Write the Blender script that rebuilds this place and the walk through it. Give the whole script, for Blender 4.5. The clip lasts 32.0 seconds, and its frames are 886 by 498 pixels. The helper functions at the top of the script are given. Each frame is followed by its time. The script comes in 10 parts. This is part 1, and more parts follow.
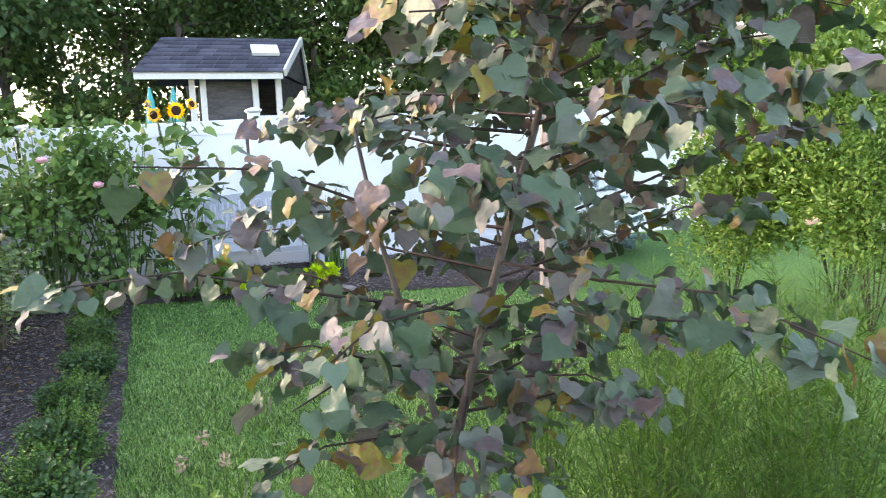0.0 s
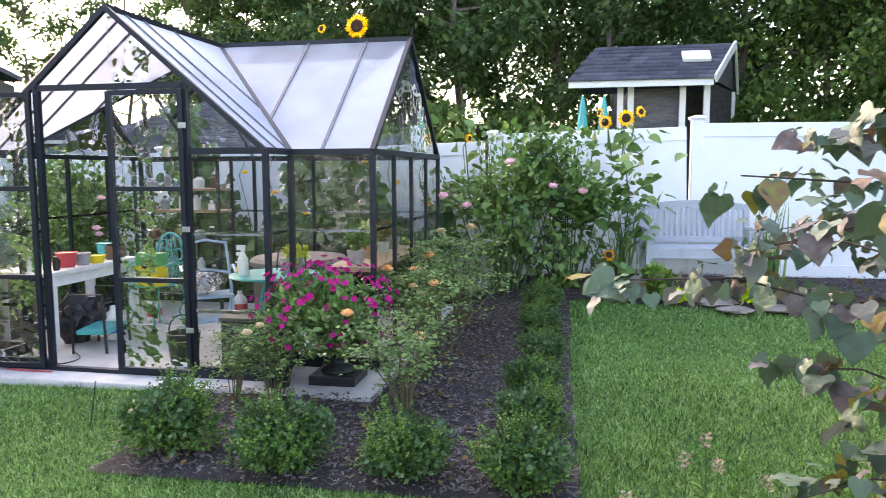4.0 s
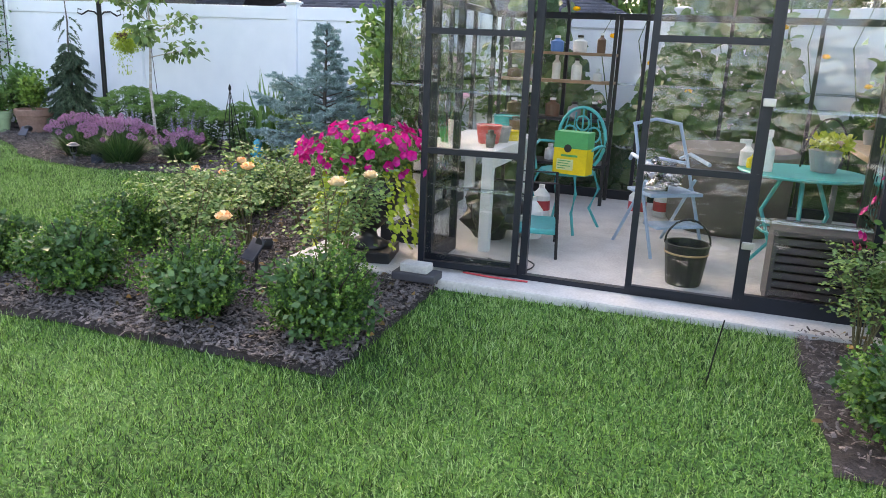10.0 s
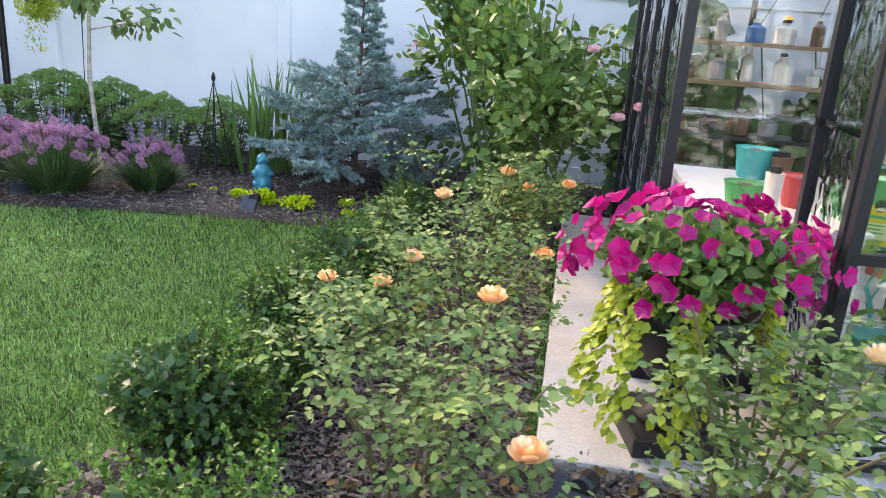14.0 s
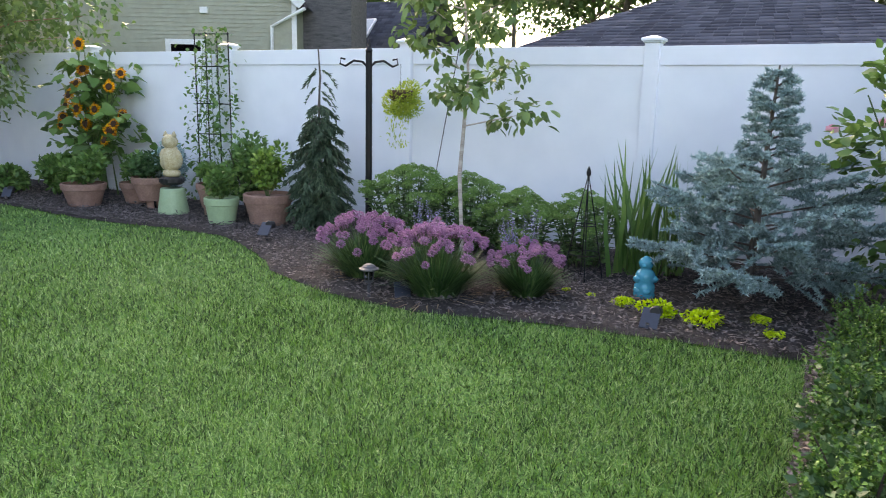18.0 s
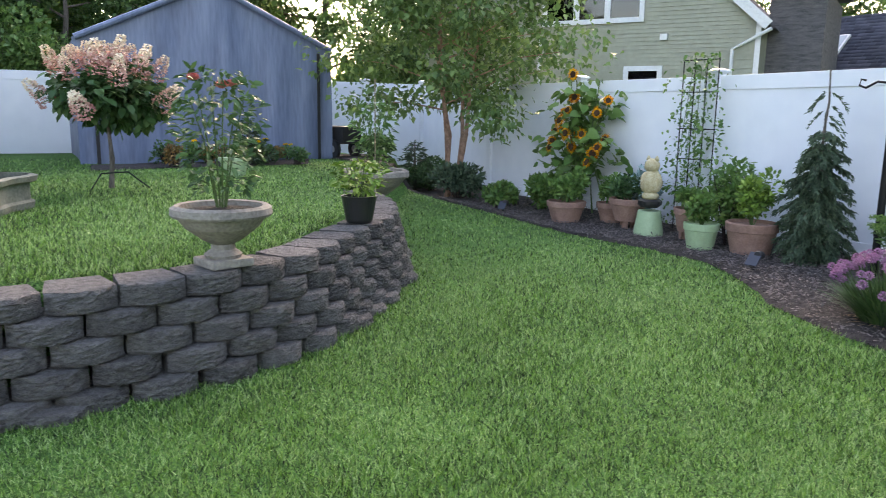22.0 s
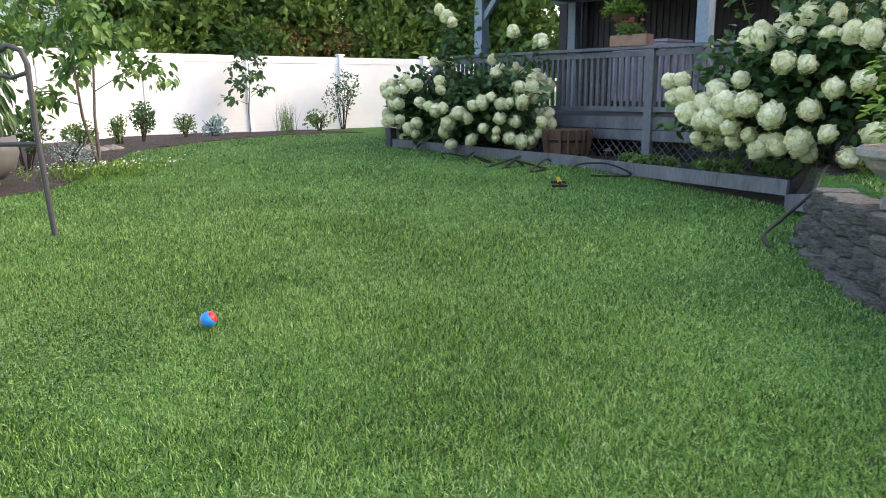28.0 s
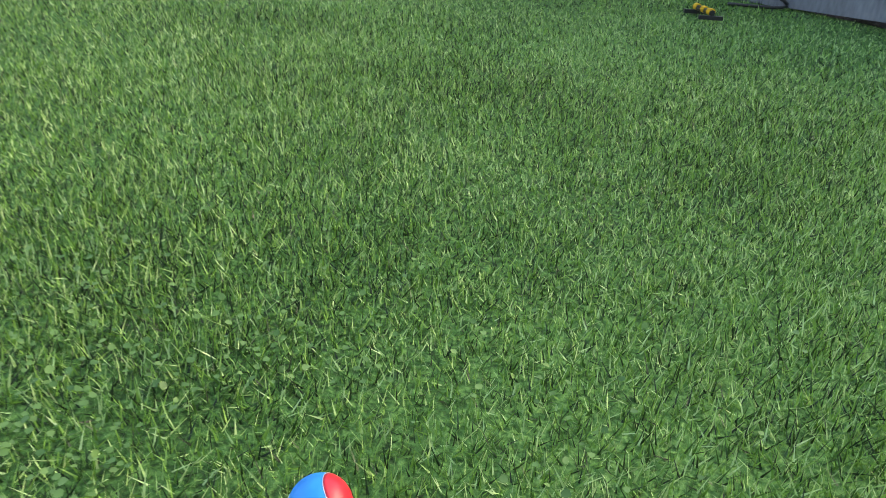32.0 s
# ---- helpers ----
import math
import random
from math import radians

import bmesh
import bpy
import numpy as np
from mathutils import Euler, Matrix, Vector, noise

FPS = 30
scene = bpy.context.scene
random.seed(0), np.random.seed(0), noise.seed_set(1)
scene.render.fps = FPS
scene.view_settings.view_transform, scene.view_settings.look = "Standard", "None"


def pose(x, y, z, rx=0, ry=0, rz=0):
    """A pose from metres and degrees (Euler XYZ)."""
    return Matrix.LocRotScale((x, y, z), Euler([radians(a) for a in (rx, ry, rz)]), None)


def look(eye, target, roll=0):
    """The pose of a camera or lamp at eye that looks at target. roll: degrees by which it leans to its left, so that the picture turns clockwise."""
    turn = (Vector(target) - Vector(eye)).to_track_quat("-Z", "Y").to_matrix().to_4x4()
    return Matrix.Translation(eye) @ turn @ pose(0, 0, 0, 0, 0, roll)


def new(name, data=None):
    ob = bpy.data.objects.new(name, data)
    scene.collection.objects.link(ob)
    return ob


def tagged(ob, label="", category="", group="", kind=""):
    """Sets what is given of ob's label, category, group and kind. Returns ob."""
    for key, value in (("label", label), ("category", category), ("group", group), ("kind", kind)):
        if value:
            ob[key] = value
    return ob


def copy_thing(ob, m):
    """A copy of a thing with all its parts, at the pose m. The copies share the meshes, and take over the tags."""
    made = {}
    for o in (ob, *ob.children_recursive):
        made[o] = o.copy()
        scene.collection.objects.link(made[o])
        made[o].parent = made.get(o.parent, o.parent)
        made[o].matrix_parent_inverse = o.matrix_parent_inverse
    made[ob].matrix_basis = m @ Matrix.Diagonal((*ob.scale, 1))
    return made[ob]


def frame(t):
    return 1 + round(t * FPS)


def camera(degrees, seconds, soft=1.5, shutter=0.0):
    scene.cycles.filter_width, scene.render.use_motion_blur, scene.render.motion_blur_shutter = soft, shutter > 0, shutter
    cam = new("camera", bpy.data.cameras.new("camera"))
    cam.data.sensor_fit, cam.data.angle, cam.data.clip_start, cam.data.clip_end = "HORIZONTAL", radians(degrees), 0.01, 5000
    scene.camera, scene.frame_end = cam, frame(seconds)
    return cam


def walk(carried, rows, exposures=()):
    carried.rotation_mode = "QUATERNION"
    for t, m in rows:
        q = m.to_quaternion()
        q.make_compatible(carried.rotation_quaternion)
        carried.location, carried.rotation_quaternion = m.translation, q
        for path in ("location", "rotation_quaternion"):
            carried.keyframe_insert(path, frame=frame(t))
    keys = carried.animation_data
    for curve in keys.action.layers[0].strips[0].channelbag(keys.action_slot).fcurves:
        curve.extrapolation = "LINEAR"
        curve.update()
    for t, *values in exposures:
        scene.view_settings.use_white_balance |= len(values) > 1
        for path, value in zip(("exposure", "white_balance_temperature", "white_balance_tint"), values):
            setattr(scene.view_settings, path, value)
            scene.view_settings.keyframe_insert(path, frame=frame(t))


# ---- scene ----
cam = camera(62.2, 32.0, soft=0.62, shutter=0.2)
PATH = [
    (0, (4.432, -4.831, 1.562), (5.088, -2.959, 1.309), -2.32),
    (0.5, (4.402, -4.775, 1.567), (4.899, -2.853, 1.332), -1.98),
    (1, (4.366, -4.752, 1.578), (4.718, -2.796, 1.357), -1.58),
    (1.5, (4.324, -4.772, 1.589), (4.552, -2.796, 1.384), -1.02),
    (2, (4.281, -4.803, 1.599), (4.419, -2.817, 1.407), -0.45),
    (2.5, (4.243, -4.828, 1.592), (4.295, -2.838, 1.404), -0.24),
    (3, (4.172, -4.868, 1.584), (4.111, -2.878, 1.393), -0.01),
    (3.5, (4.087, -4.894, 1.577), (3.880, -2.915, 1.377), -0.08),
    (4, (4.007, -4.886, 1.577), (3.633, -2.933, 1.364), -0.18),
    (4.5, (3.895, -4.842, 1.566), (3.342, -2.932, 1.349), -0.74),
    (6.5, (3.022, -4.964, 1.822), (2.152, -3.210, 1.413), -1.96),
    (7, (2.777, -4.895, 1.749), (1.871, -3.155, 1.358), -0.53),
    (7.5, (2.487, -4.830, 1.646), (1.580, -3.095, 1.234), 1.37),
    (8, (2.180, -4.746, 1.541), (1.313, -3.003, 1.083), 2.26),
    (8.5, (1.864, -4.612, 1.468), (1.037, -2.855, 0.989), 2.75),
    (9, (1.545, -4.442, 1.399), (0.756, -2.668, 0.917), 2.70),
    (9.5, (1.226, -4.293, 1.355), (0.503, -2.495, 0.861), 2.41),
    (10, (0.912, -4.117, 1.328), (0.282, -2.290, 0.814), 2.49),
    (10.5, (0.566, -3.945, 1.306), (0.042, -2.088, 0.780), 2.61),
    (11, (0.246, -3.758, 1.298), (-0.227, -1.887, 0.773), 2.48),
    (11.5, (-0.007, -3.503, 1.269), (-0.506, -1.639, 0.742), 2.43),
    (12, (-0.297, -3.257, 1.267), (-0.797, -1.397, 0.727), 2.48),
    (12.5, (-0.612, -3.018, 1.281), (-1.068, -1.147, 0.742), 2.58),
    (13, (-0.908, -2.744, 1.259), (-1.289, -0.851, 0.739), 2.87),
    (13.5, (-1.190, -2.497, 1.316), (-1.503, -0.611, 0.729), 4.23),
    (15.5, (-2.162, -2.235, 1.378), (-2.500, -0.330, 0.870), 1.89),
    (16, (-2.345, -2.146, 1.381), (-2.800, -0.261, 0.891), 0.68),
    (16.5, (-2.501, -2.035, 1.380), (-3.069, -0.172, 0.923), 0.61),
    (17, (-2.590, -1.991, 1.367), (-3.267, -0.160, 0.934), 1.04),
    (17.5, (-2.646, -1.999, 1.364), (-3.449, -0.217, 0.942), 1.34),
    (18, (-2.698, -2.016, 1.364), (-3.631, -0.294, 0.957), 1.31),
    (18.5, (-2.738, -2.039, 1.368), (-3.787, -0.381, 0.977), 1.26),
    (19, (-2.772, -2.063, 1.370), (-3.929, -0.476, 0.993), 1.30),
    (19.5, (-2.812, -2.096, 1.374), (-4.071, -0.586, 1.008), 1.34),
    (20, (-2.848, -2.132, 1.378), (-4.203, -0.704, 1.024), 1.35),
    (20.5, (-2.876, -2.155, 1.376), (-4.328, -0.825, 1.026), 1.17),
    (21, (-2.909, -2.198, 1.356), (-4.463, -0.989, 1.006), 1.03),
    (21.5, (-2.982, -2.294, 1.346), (-4.625, -1.210, 0.990), 0.89),
    (22, (-3.086, -2.448, 1.362), (-4.802, -1.488, 0.997), 0.89),
    (22.5, (-3.191, -2.621, 1.374), (-4.982, -1.812, 1.004), 1.11),
    (23, (-3.301, -2.754, 1.384), (-5.163, -2.122, 1.020), 1.23),
    (23.5, (-3.420, -2.876, 1.396), (-5.337, -2.432, 1.043), 1.08),
    (24, (-3.494, -3.005, 1.392), (-5.452, -2.773, 1.053), 0.77),
    (24.5, (-3.524, -3.137, 1.386), (-5.498, -3.154, 1.061), 0.53),
    (25, (-3.514, -3.262, 1.383), (-5.467, -3.551, 1.068), 0.29),
    (25.5, (-3.464, -3.443, 1.386), (-5.354, -4.015, 1.075), -0.45),
    (26, (-3.408, -3.737, 1.384), (-5.196, -4.573, 1.061), -0.94),
    (26.5, (-3.427, -4.012, 1.380), (-5.088, -5.084, 1.071), -1.59),
    (28.5, (-3.619, -5.326, 1.330), (-4.913, -6.781, 0.876), -0.06),
    (29, (-3.800, -5.719, 1.312), (-5.057, -7.189, 0.801), 0.35),
    (29.5, (-3.996, -6.116, 1.257), (-5.232, -7.578, 0.682), 0.59),
    (30, (-4.225, -6.560, 1.246), (-5.444, -8.005, 0.593), 1.06),
    (30.5, (-4.387, -7.036, 1.201), (-5.620, -8.437, 0.481), 2.14),
    (31, (-4.546, -7.470, 1.120), (-5.808, -8.812, 0.342), 3.06),
    (31.5, (-4.669, -7.821, 1.012), (-5.981, -9.118, 0.238), -0.41),
    (32, (-4.779, -8.129, 0.876), (-6.209, -9.241, 0.029), 4.07),
]
EXPOSURES = [(0, 3.1, 8000, 22), (4, 3.02, 8000, 23), (8, 2.82, 8300, 19), (13, 2.9, 8300, 20), (16, 2.8, 8400, 20), (17, 2.62, 8400, 20), (22, 2.68, 8300, 20), (24, 3.0, 8300, 19), (26, 2.88, 8900, 16), (29, 2.42, 7900, 13), (32, 2.42, 7700, 14)]
walk(cam, [(t, look(eye, target, roll)) for t, eye, target, roll in PATH], EXPOSURES)

# ---- world and light: a clear evening, the sun low behind the trees ----
world = bpy.data.worlds.new("evening")
scene.world = world
world.use_nodes = True
wn = world.node_tree.nodes
sky = wn.new("ShaderNodeTexSky")
sky.sky_type = "NISHITA"
sky.sun_disc = False
sky.sun_elevation = radians(28)
sky.sun_rotation = radians(-50)
sky.dust_density = 2.0
sky.ozone_density = 1.5
wn["Background"].inputs[1].default_value = 0.15
world.node_tree.links.new(sky.outputs[0], wn["Background"].inputs[0])
sun = new("sun", bpy.data.lights.new("sun", "SUN"))
sun.data.energy, sun.data.angle, sun.data.color = 0.3, radians(40), (1.0, 0.86, 0.68)
sun.matrix_basis = look((-30, 26, 21), (0, 0, 0))

# ---- materials ----
def nodes_of(m):
    return m.node_tree.nodes, m.node_tree.links


def base_mat(name, rough=0.6, metal=0.0, spec=0.5):
    m = bpy.data.materials.new(name)
    m.use_nodes = True
    n, l = nodes_of(m)
    b = n["Principled BSDF"]
    b.inputs["Roughness"].default_value = rough
    b.inputs["Metallic"].default_value = metal
    b.inputs["Specular IOR Level"].default_value = spec
    return m, n, l, b


def ramp(n, stops):
    r = n.new("ShaderNodeValToRGB")
    e = r.color_ramp.elements
    while len(e) < len(stops):
        e.new(0.5)
    for k, (p, c) in enumerate(stops):
        e[k].position, e[k].color = p, (*c, 1)
    return r


def coords(n, l, scale, local=False, stretch=(1, 1, 1)):
    tc = n.new("ShaderNodeTexCoord") if local else n.new("ShaderNodeNewGeometry")
    mp = n.new("ShaderNodeMapping")
    mp.inputs["Scale"].default_value = [scale * s for s in stretch]
    l.new(tc.outputs["Object" if local else "Position"], mp.inputs["Vector"])
    return mp


def surface(name, dark, light, scale=8.0, rough=0.6, metal=0.0, bump=0.2, fine=6.0, local=False, stretch=(1, 1, 1), vary=0.0, spec=0.4, deep=0.02):
    """A surface with broad stains, fine grain and relief."""
    m, n, l, b = base_mat(name, rough, metal, spec)
    mp = coords(n, l, scale, local, stretch)
    broad, grain = n.new("ShaderNodeTexNoise"), n.new("ShaderNodeTexNoise")
    broad.inputs["Scale"].default_value, broad.inputs["Detail"].default_value = 1.0, 5
    grain.inputs["Scale"].default_value, grain.inputs["Detail"].default_value = fine, 4
    l.new(mp.outputs[0], broad.inputs[0]), l.new(mp.outputs[0], grain.inputs[0])
    mix = n.new("ShaderNodeMath")
    mix.operation = "MULTIPLY_ADD"
    mix.inputs[1].default_value, mix.inputs[2].default_value = 0.6, -0.05
    l.new(broad.outputs[0], mix.inputs[0])
    add = n.new("ShaderNodeMath")
    add.operation = "MULTIPLY_ADD"
    add.inputs[1].default_value = 0.5
    l.new(grain.outputs[0], add.inputs[0]), l.new(mix.outputs[0], add.inputs[2])
    last = add
    if vary:
        info = n.new("ShaderNodeObjectInfo")
        v = n.new("ShaderNodeMath")
        v.operation = "MULTIPLY_ADD"
        v.inputs[1].default_value = vary
        l.new(info.outputs["Random"], v.inputs[0]), l.new(add.outputs[0], v.inputs[2])
        last = v
    r = ramp(n, [(0.3, dark), (0.75 + vary * 0.7, light)])
    l.new(last.outputs[0], r.inputs[0]), l.new(r.outputs[0], b.inputs["Base Color"])
    if bump:
        bp = n.new("ShaderNodeBump")
        bp.inputs["Strength"].default_value, bp.inputs["Distance"].default_value = bump, deep
        l.new(last.outputs[0], bp.inputs["Height"]), l.new(bp.outputs[0], b.inputs["Normal"])
    return m


def leafy(name, stops, rough=0.44, glow=0.25, scale=3.0, spec=0.34, gain=1.2, blend=0.7):
    """Leaves or petals: each island has its own shade, some light passes through."""
    m, n, l, b = base_mat(name, rough, 0, spec)
    g = n.new("ShaderNodeNewGeometry")
    r = ramp(n, [(p, [min(v * gain, 0.93) for v in c]) for p, c in stops])
    nz = n.new("ShaderNodeTexNoise")
    nz.inputs["Scale"].default_value = scale
    l.new(g.outputs["Position"], nz.inputs[0])
    a = n.new("ShaderNodeMath")
    a.operation = "MULTIPLY_ADD"
    a.inputs[1].default_value = 0.62
    h = n.new("ShaderNodeMath")
    h.operation = "MULTIPLY_ADD"
    h.inputs[1].default_value, h.inputs[2].default_value = blend, 0.2 - blend / 2 if blend > 0.5 else 0.025 - blend / 2
    a.inputs[1].default_value = 0.62 if blend > 0.5 else 0.95
    l.new(nz.outputs[0], h.inputs[0])
    l.new(g.outputs["Random Per Island"], a.inputs[0]), l.new(h.outputs[0], a.inputs[2])
    l.new(a.outputs[0], r.inputs[0]), l.new(r.outputs[0], b.inputs["Base Color"])
    if glow:
        t = n.new("ShaderNodeBsdfTranslucent")
        ms = n.new("ShaderNodeMixShader")
        ms.inputs[0].default_value = glow
        l.new(r.outputs[0], t.inputs[0]), l.new(b.outputs[0], ms.inputs[1]), l.new(t.outputs[0], ms.inputs[2])
        l.new(ms.outputs[0], n["Material Output"].inputs[0])
    return m


def cone_petals():
    """Florets that go from dusty pink at the cone's base to cream at its tip."""
    m, n, l, b = base_mat("pink_and_cream_florets", 0.6, 0, 0.3)
    tc, sep, g = n.new("ShaderNodeTexCoord"), n.new("ShaderNodeSeparateXYZ"), n.new("ShaderNodeNewGeometry")
    k, o = n.new("ShaderNodeMath"), n.new("ShaderNodeMath")
    k.operation = o.operation = "MULTIPLY_ADD"
    k.inputs[1].default_value, k.inputs[2].default_value, o.inputs[1].default_value = 2.9, -0.2, 0.4
    l.new(tc.outputs["Object"], sep.inputs[0]), l.new(sep.outputs[2], k.inputs[0])
    l.new(g.outputs["Random Per Island"], o.inputs[0]), l.new(k.outputs[0], o.inputs[2])
    r = ramp(n, [(0.0, (0.42, 0.17, 0.15)), (0.4, (0.62, 0.38, 0.32)), (0.7, (0.78, 0.68, 0.52)), (1.0, (0.86, 0.83, 0.66))])
    l.new(o.outputs[0], r.inputs[0]), l.new(r.outputs[0], b.inputs["Base Color"])
    return m


def plain(name, c, rough=0.5, metal=0.0, bump=0.0):
    d = [v * 0.78 for v in c]
    return surface(name, d, c, 14, rough, metal, bump, 5)


def glass_mat(name, tint, gloss, wavy):
    m = bpy.data.materials.new(name)
    m.use_nodes = True
    n, l = nodes_of(m)
    n.remove(n["Principled BSDF"])
    tr, gl, ms, fr = n.new("ShaderNodeBsdfTransparent"), n.new("ShaderNodeBsdfGlossy"), n.new("ShaderNodeMixShader"), n.new("ShaderNodeFresnel")
    tr.inputs[0].default_value = (*tint, 1)
    gl.inputs["Roughness"].default_value = 0.03
    nz, bp = n.new("ShaderNodeTexNoise"), n.new("ShaderNodeBump")
    nz.inputs["Scale"].default_value = 2.6
    bp.inputs["Strength"].default_value, bp.inputs["Distance"].default_value = wavy, 0.055
    l.new(nz.outputs[0], bp.inputs["Height"]), l.new(bp.outputs[0], gl.inputs["Normal"]), l.new(bp.outputs[0], fr.inputs["Normal"])
    fr.inputs["IOR"].default_value = gloss
    l.new(fr.outputs[0], ms.inputs[0]), l.new(tr.outputs[0], ms.inputs[1]), l.new(gl.outputs[0], ms.inputs[2])
    l.new(ms.outputs[0], n["Material Output"].inputs[0])
    return m


def lawn_mat():
    m, n, l, b = base_mat("lawn", 0.9, 0, 0.2)
    mp = coords(n, l, 1.0)
    patch, fine = n.new("ShaderNodeTexNoise"), n.new("ShaderNodeTexNoise")
    patch.inputs["Scale"].default_value, fine.inputs["Scale"].default_value = 0.8, 70
    patch.inputs["Detail"].default_value = fine.inputs["Detail"].default_value = 6
    l.new(mp.outputs[0], patch.inputs[0]), l.new(mp.outputs[0], fine.inputs[0])
    a = n.new("ShaderNodeMath")
    a.operation = "MULTIPLY_ADD"
    a.inputs[1].default_value = 1.5
    h = n.new("ShaderNodeMath")
    h.operation = "MULTIPLY_ADD"
    h.inputs[1].default_value, h.inputs[2].default_value = 0.5, -0.5
    l.new(fine.outputs[0], a.inputs[0]), l.new(patch.outputs[0], h.inputs[0]), l.new(h.outputs[0], a.inputs[2])
    r = ramp(n, [(0.2, (0.012, 0.036, 0.008)), (0.5, (0.048, 0.13, 0.028)), (0.82, (0.115, 0.245, 0.062))])
    l.new(a.outputs[0], r.inputs[0]), l.new(r.outputs[0], b.inputs["Base Color"])
    bp = n.new("ShaderNodeBump")
    bp.inputs["Strength"].default_value, bp.inputs["Distance"].default_value = 0.6, 0.03
    l.new(fine.outputs[0], bp.inputs["Height"]), l.new(bp.outputs[0], b.inputs["Normal"])
    return m


LAWN = lawn_mat()


def grass_mat():
    """Blades: each its own shade, tufts and broad patches on top."""
    m, n, l, b = base_mat("grass_blades", 0.42, 0, 0.4)
    g = n.new("ShaderNodeNewGeometry")
    total = None
    for scale, gain in ((1.0, 0.85), (11.0, 0.5), (None, 1.35)):
        k = n.new("ShaderNodeMath")
        k.operation = "MULTIPLY_ADD"
        k.inputs[1].default_value, k.inputs[2].default_value = gain, -0.87
        if scale:
            nz = n.new("ShaderNodeTexNoise")
            nz.inputs["Scale"].default_value, nz.inputs["Detail"].default_value = scale, 3
            l.new(g.outputs["Position"], nz.inputs[0]), l.new(nz.outputs[0], k.inputs[0])
        else:
            l.new(g.outputs["Random Per Island"], k.inputs[0])
        if total:
            l.new(total.outputs[0], k.inputs[2])
        total = k
    r = ramp(n, [(0.0, (0.006, 0.022, 0.004)), (0.22, (0.03, 0.088, 0.012)), (0.48, (0.096, 0.23, 0.031)), (0.78, (0.182, 0.35, 0.064)), (1.0, (0.34, 0.49, 0.2))])
    l.new(total.outputs[0], r.inputs[0]), l.new(r.outputs[0], b.inputs["Base Color"])
    t, ms = n.new("ShaderNodeBsdfTranslucent"), n.new("ShaderNodeMixShader")
    ms.inputs[0].default_value = 0.15
    l.new(r.outputs[0], t.inputs[0]), l.new(b.outputs[0], ms.inputs[1]), l.new(t.outputs[0], ms.inputs[2])
    l.new(ms.outputs[0], n["Material Output"].inputs[0])
    return m


BLADE = grass_mat()
MULCH = surface("bark_mulch", (0.011, 0.009, 0.009), (0.065, 0.054, 0.051), 22, 0.95, 0, 1.0, 5)
CHIP = surface("bark_chips", (0.012, 0.01, 0.01), (0.27, 0.23, 0.22), 24, 0.9, 0, 0.4, 6)
CONC = surface("pale_concrete", (0.38, 0.37, 0.35), (0.6, 0.58, 0.55), 5, 0.85, 0, 0.25, 14)
VINYL = surface("white_vinyl", (0.7, 0.73, 0.78), (0.8, 0.82, 0.86), 0.8, 0.38, 0, 0.03, 5)
FRAME = plain("charcoal_aluminium", (0.009, 0.012, 0.02), 0.42, 0.1)
PANE = glass_mat("clear_polycarbonate", (0.9, 0.92, 0.92), 1.65, 0.6)
WINDOW = glass_mat("window_glass", (0.35, 0.37, 0.4), 1.7, 0.05)
BLOCK = surface("split_face_concrete", (0.02, 0.018, 0.018), (0.235, 0.226, 0.217), 26, 0.95, 0, 1.0, 5, stretch=(1, 1, 2.4), vary=0.14, deep=0.05)
STONE = surface("weathered_cast_stone", (0.13, 0.115, 0.1), (0.32, 0.29, 0.25), 6, 0.9, 0, 0.4, 8)
GSTONE = surface("grey_green_cast_stone", (0.09, 0.1, 0.08), (0.26, 0.27, 0.22), 5, 0.8, 0, 0.35, 9)
TERRA = surface("terracotta", (0.19, 0.105, 0.08), (0.35, 0.21, 0.165), 9, 0.85, 0, 0.15, 6)
SOIL = surface("potting_soil", (0.01, 0.008, 0.007), (0.05, 0.04, 0.03), 30, 1.0, 0, 1.0, 5)
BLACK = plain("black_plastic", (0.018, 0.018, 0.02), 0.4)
IRON = plain("black_iron", (0.02, 0.02, 0.022), 0.45, 0.6)
DARKGREY = plain("dark_grey_resin", (0.06, 0.06, 0.07), 0.55)
WICKER = surface("grey_wicker", (0.04, 0.04, 0.046), (0.13, 0.128, 0.135), 40, 0.7, 0, 0.8, 3, stretch=(0.3, 0.3, 1))
CELADON = surface("celadon_glaze", (0.075, 0.1, 0.08), (0.19, 0.23, 0.18), 22, 0.3, 0, 0.1, 4)
PALEGREEN = plain("pale_green_plastic", (0.34, 0.47, 0.28), 0.45)
BLUEGLAZE = plain("turquoise_glaze", (0.03, 0.3, 0.4), 0.2)
TEAL = plain("turquoise_paint", (0.02, 0.36, 0.36), 0.42)
WHITE = plain("white_paint", (0.75, 0.75, 0.74), 0.5)
GREYWOOD = surface("grey_painted_wood", (0.06, 0.066, 0.078), (0.165, 0.175, 0.2), 4, 0.75, 0, 0.3, 9, stretch=(1, 1, 0.3))
BLUEWOOD = surface("slate_blue_wood", (0.13, 0.18, 0.25), (0.22, 0.29, 0.37), 3, 0.6, 0, 0.2, 8)
PALEWOOD = surface("pale_grey_bench_wood", (0.3, 0.33, 0.38), (0.48, 0.52, 0.58), 6, 0.7, 0, 0.2, 8)
BARREL = surface("oak_barrel", (0.045, 0.025, 0.017), (0.15, 0.083, 0.055), 8, 0.8, 0, 0.5, 6, stretch=(1, 1, 0.2))
TARP = surface("blue_grey_tarpaulin", (0.085, 0.11, 0.18), (0.175, 0.22, 0.325), 1.6, 0.42, 0, 0.35, 6, stretch=(1, 2.5, 0.35))
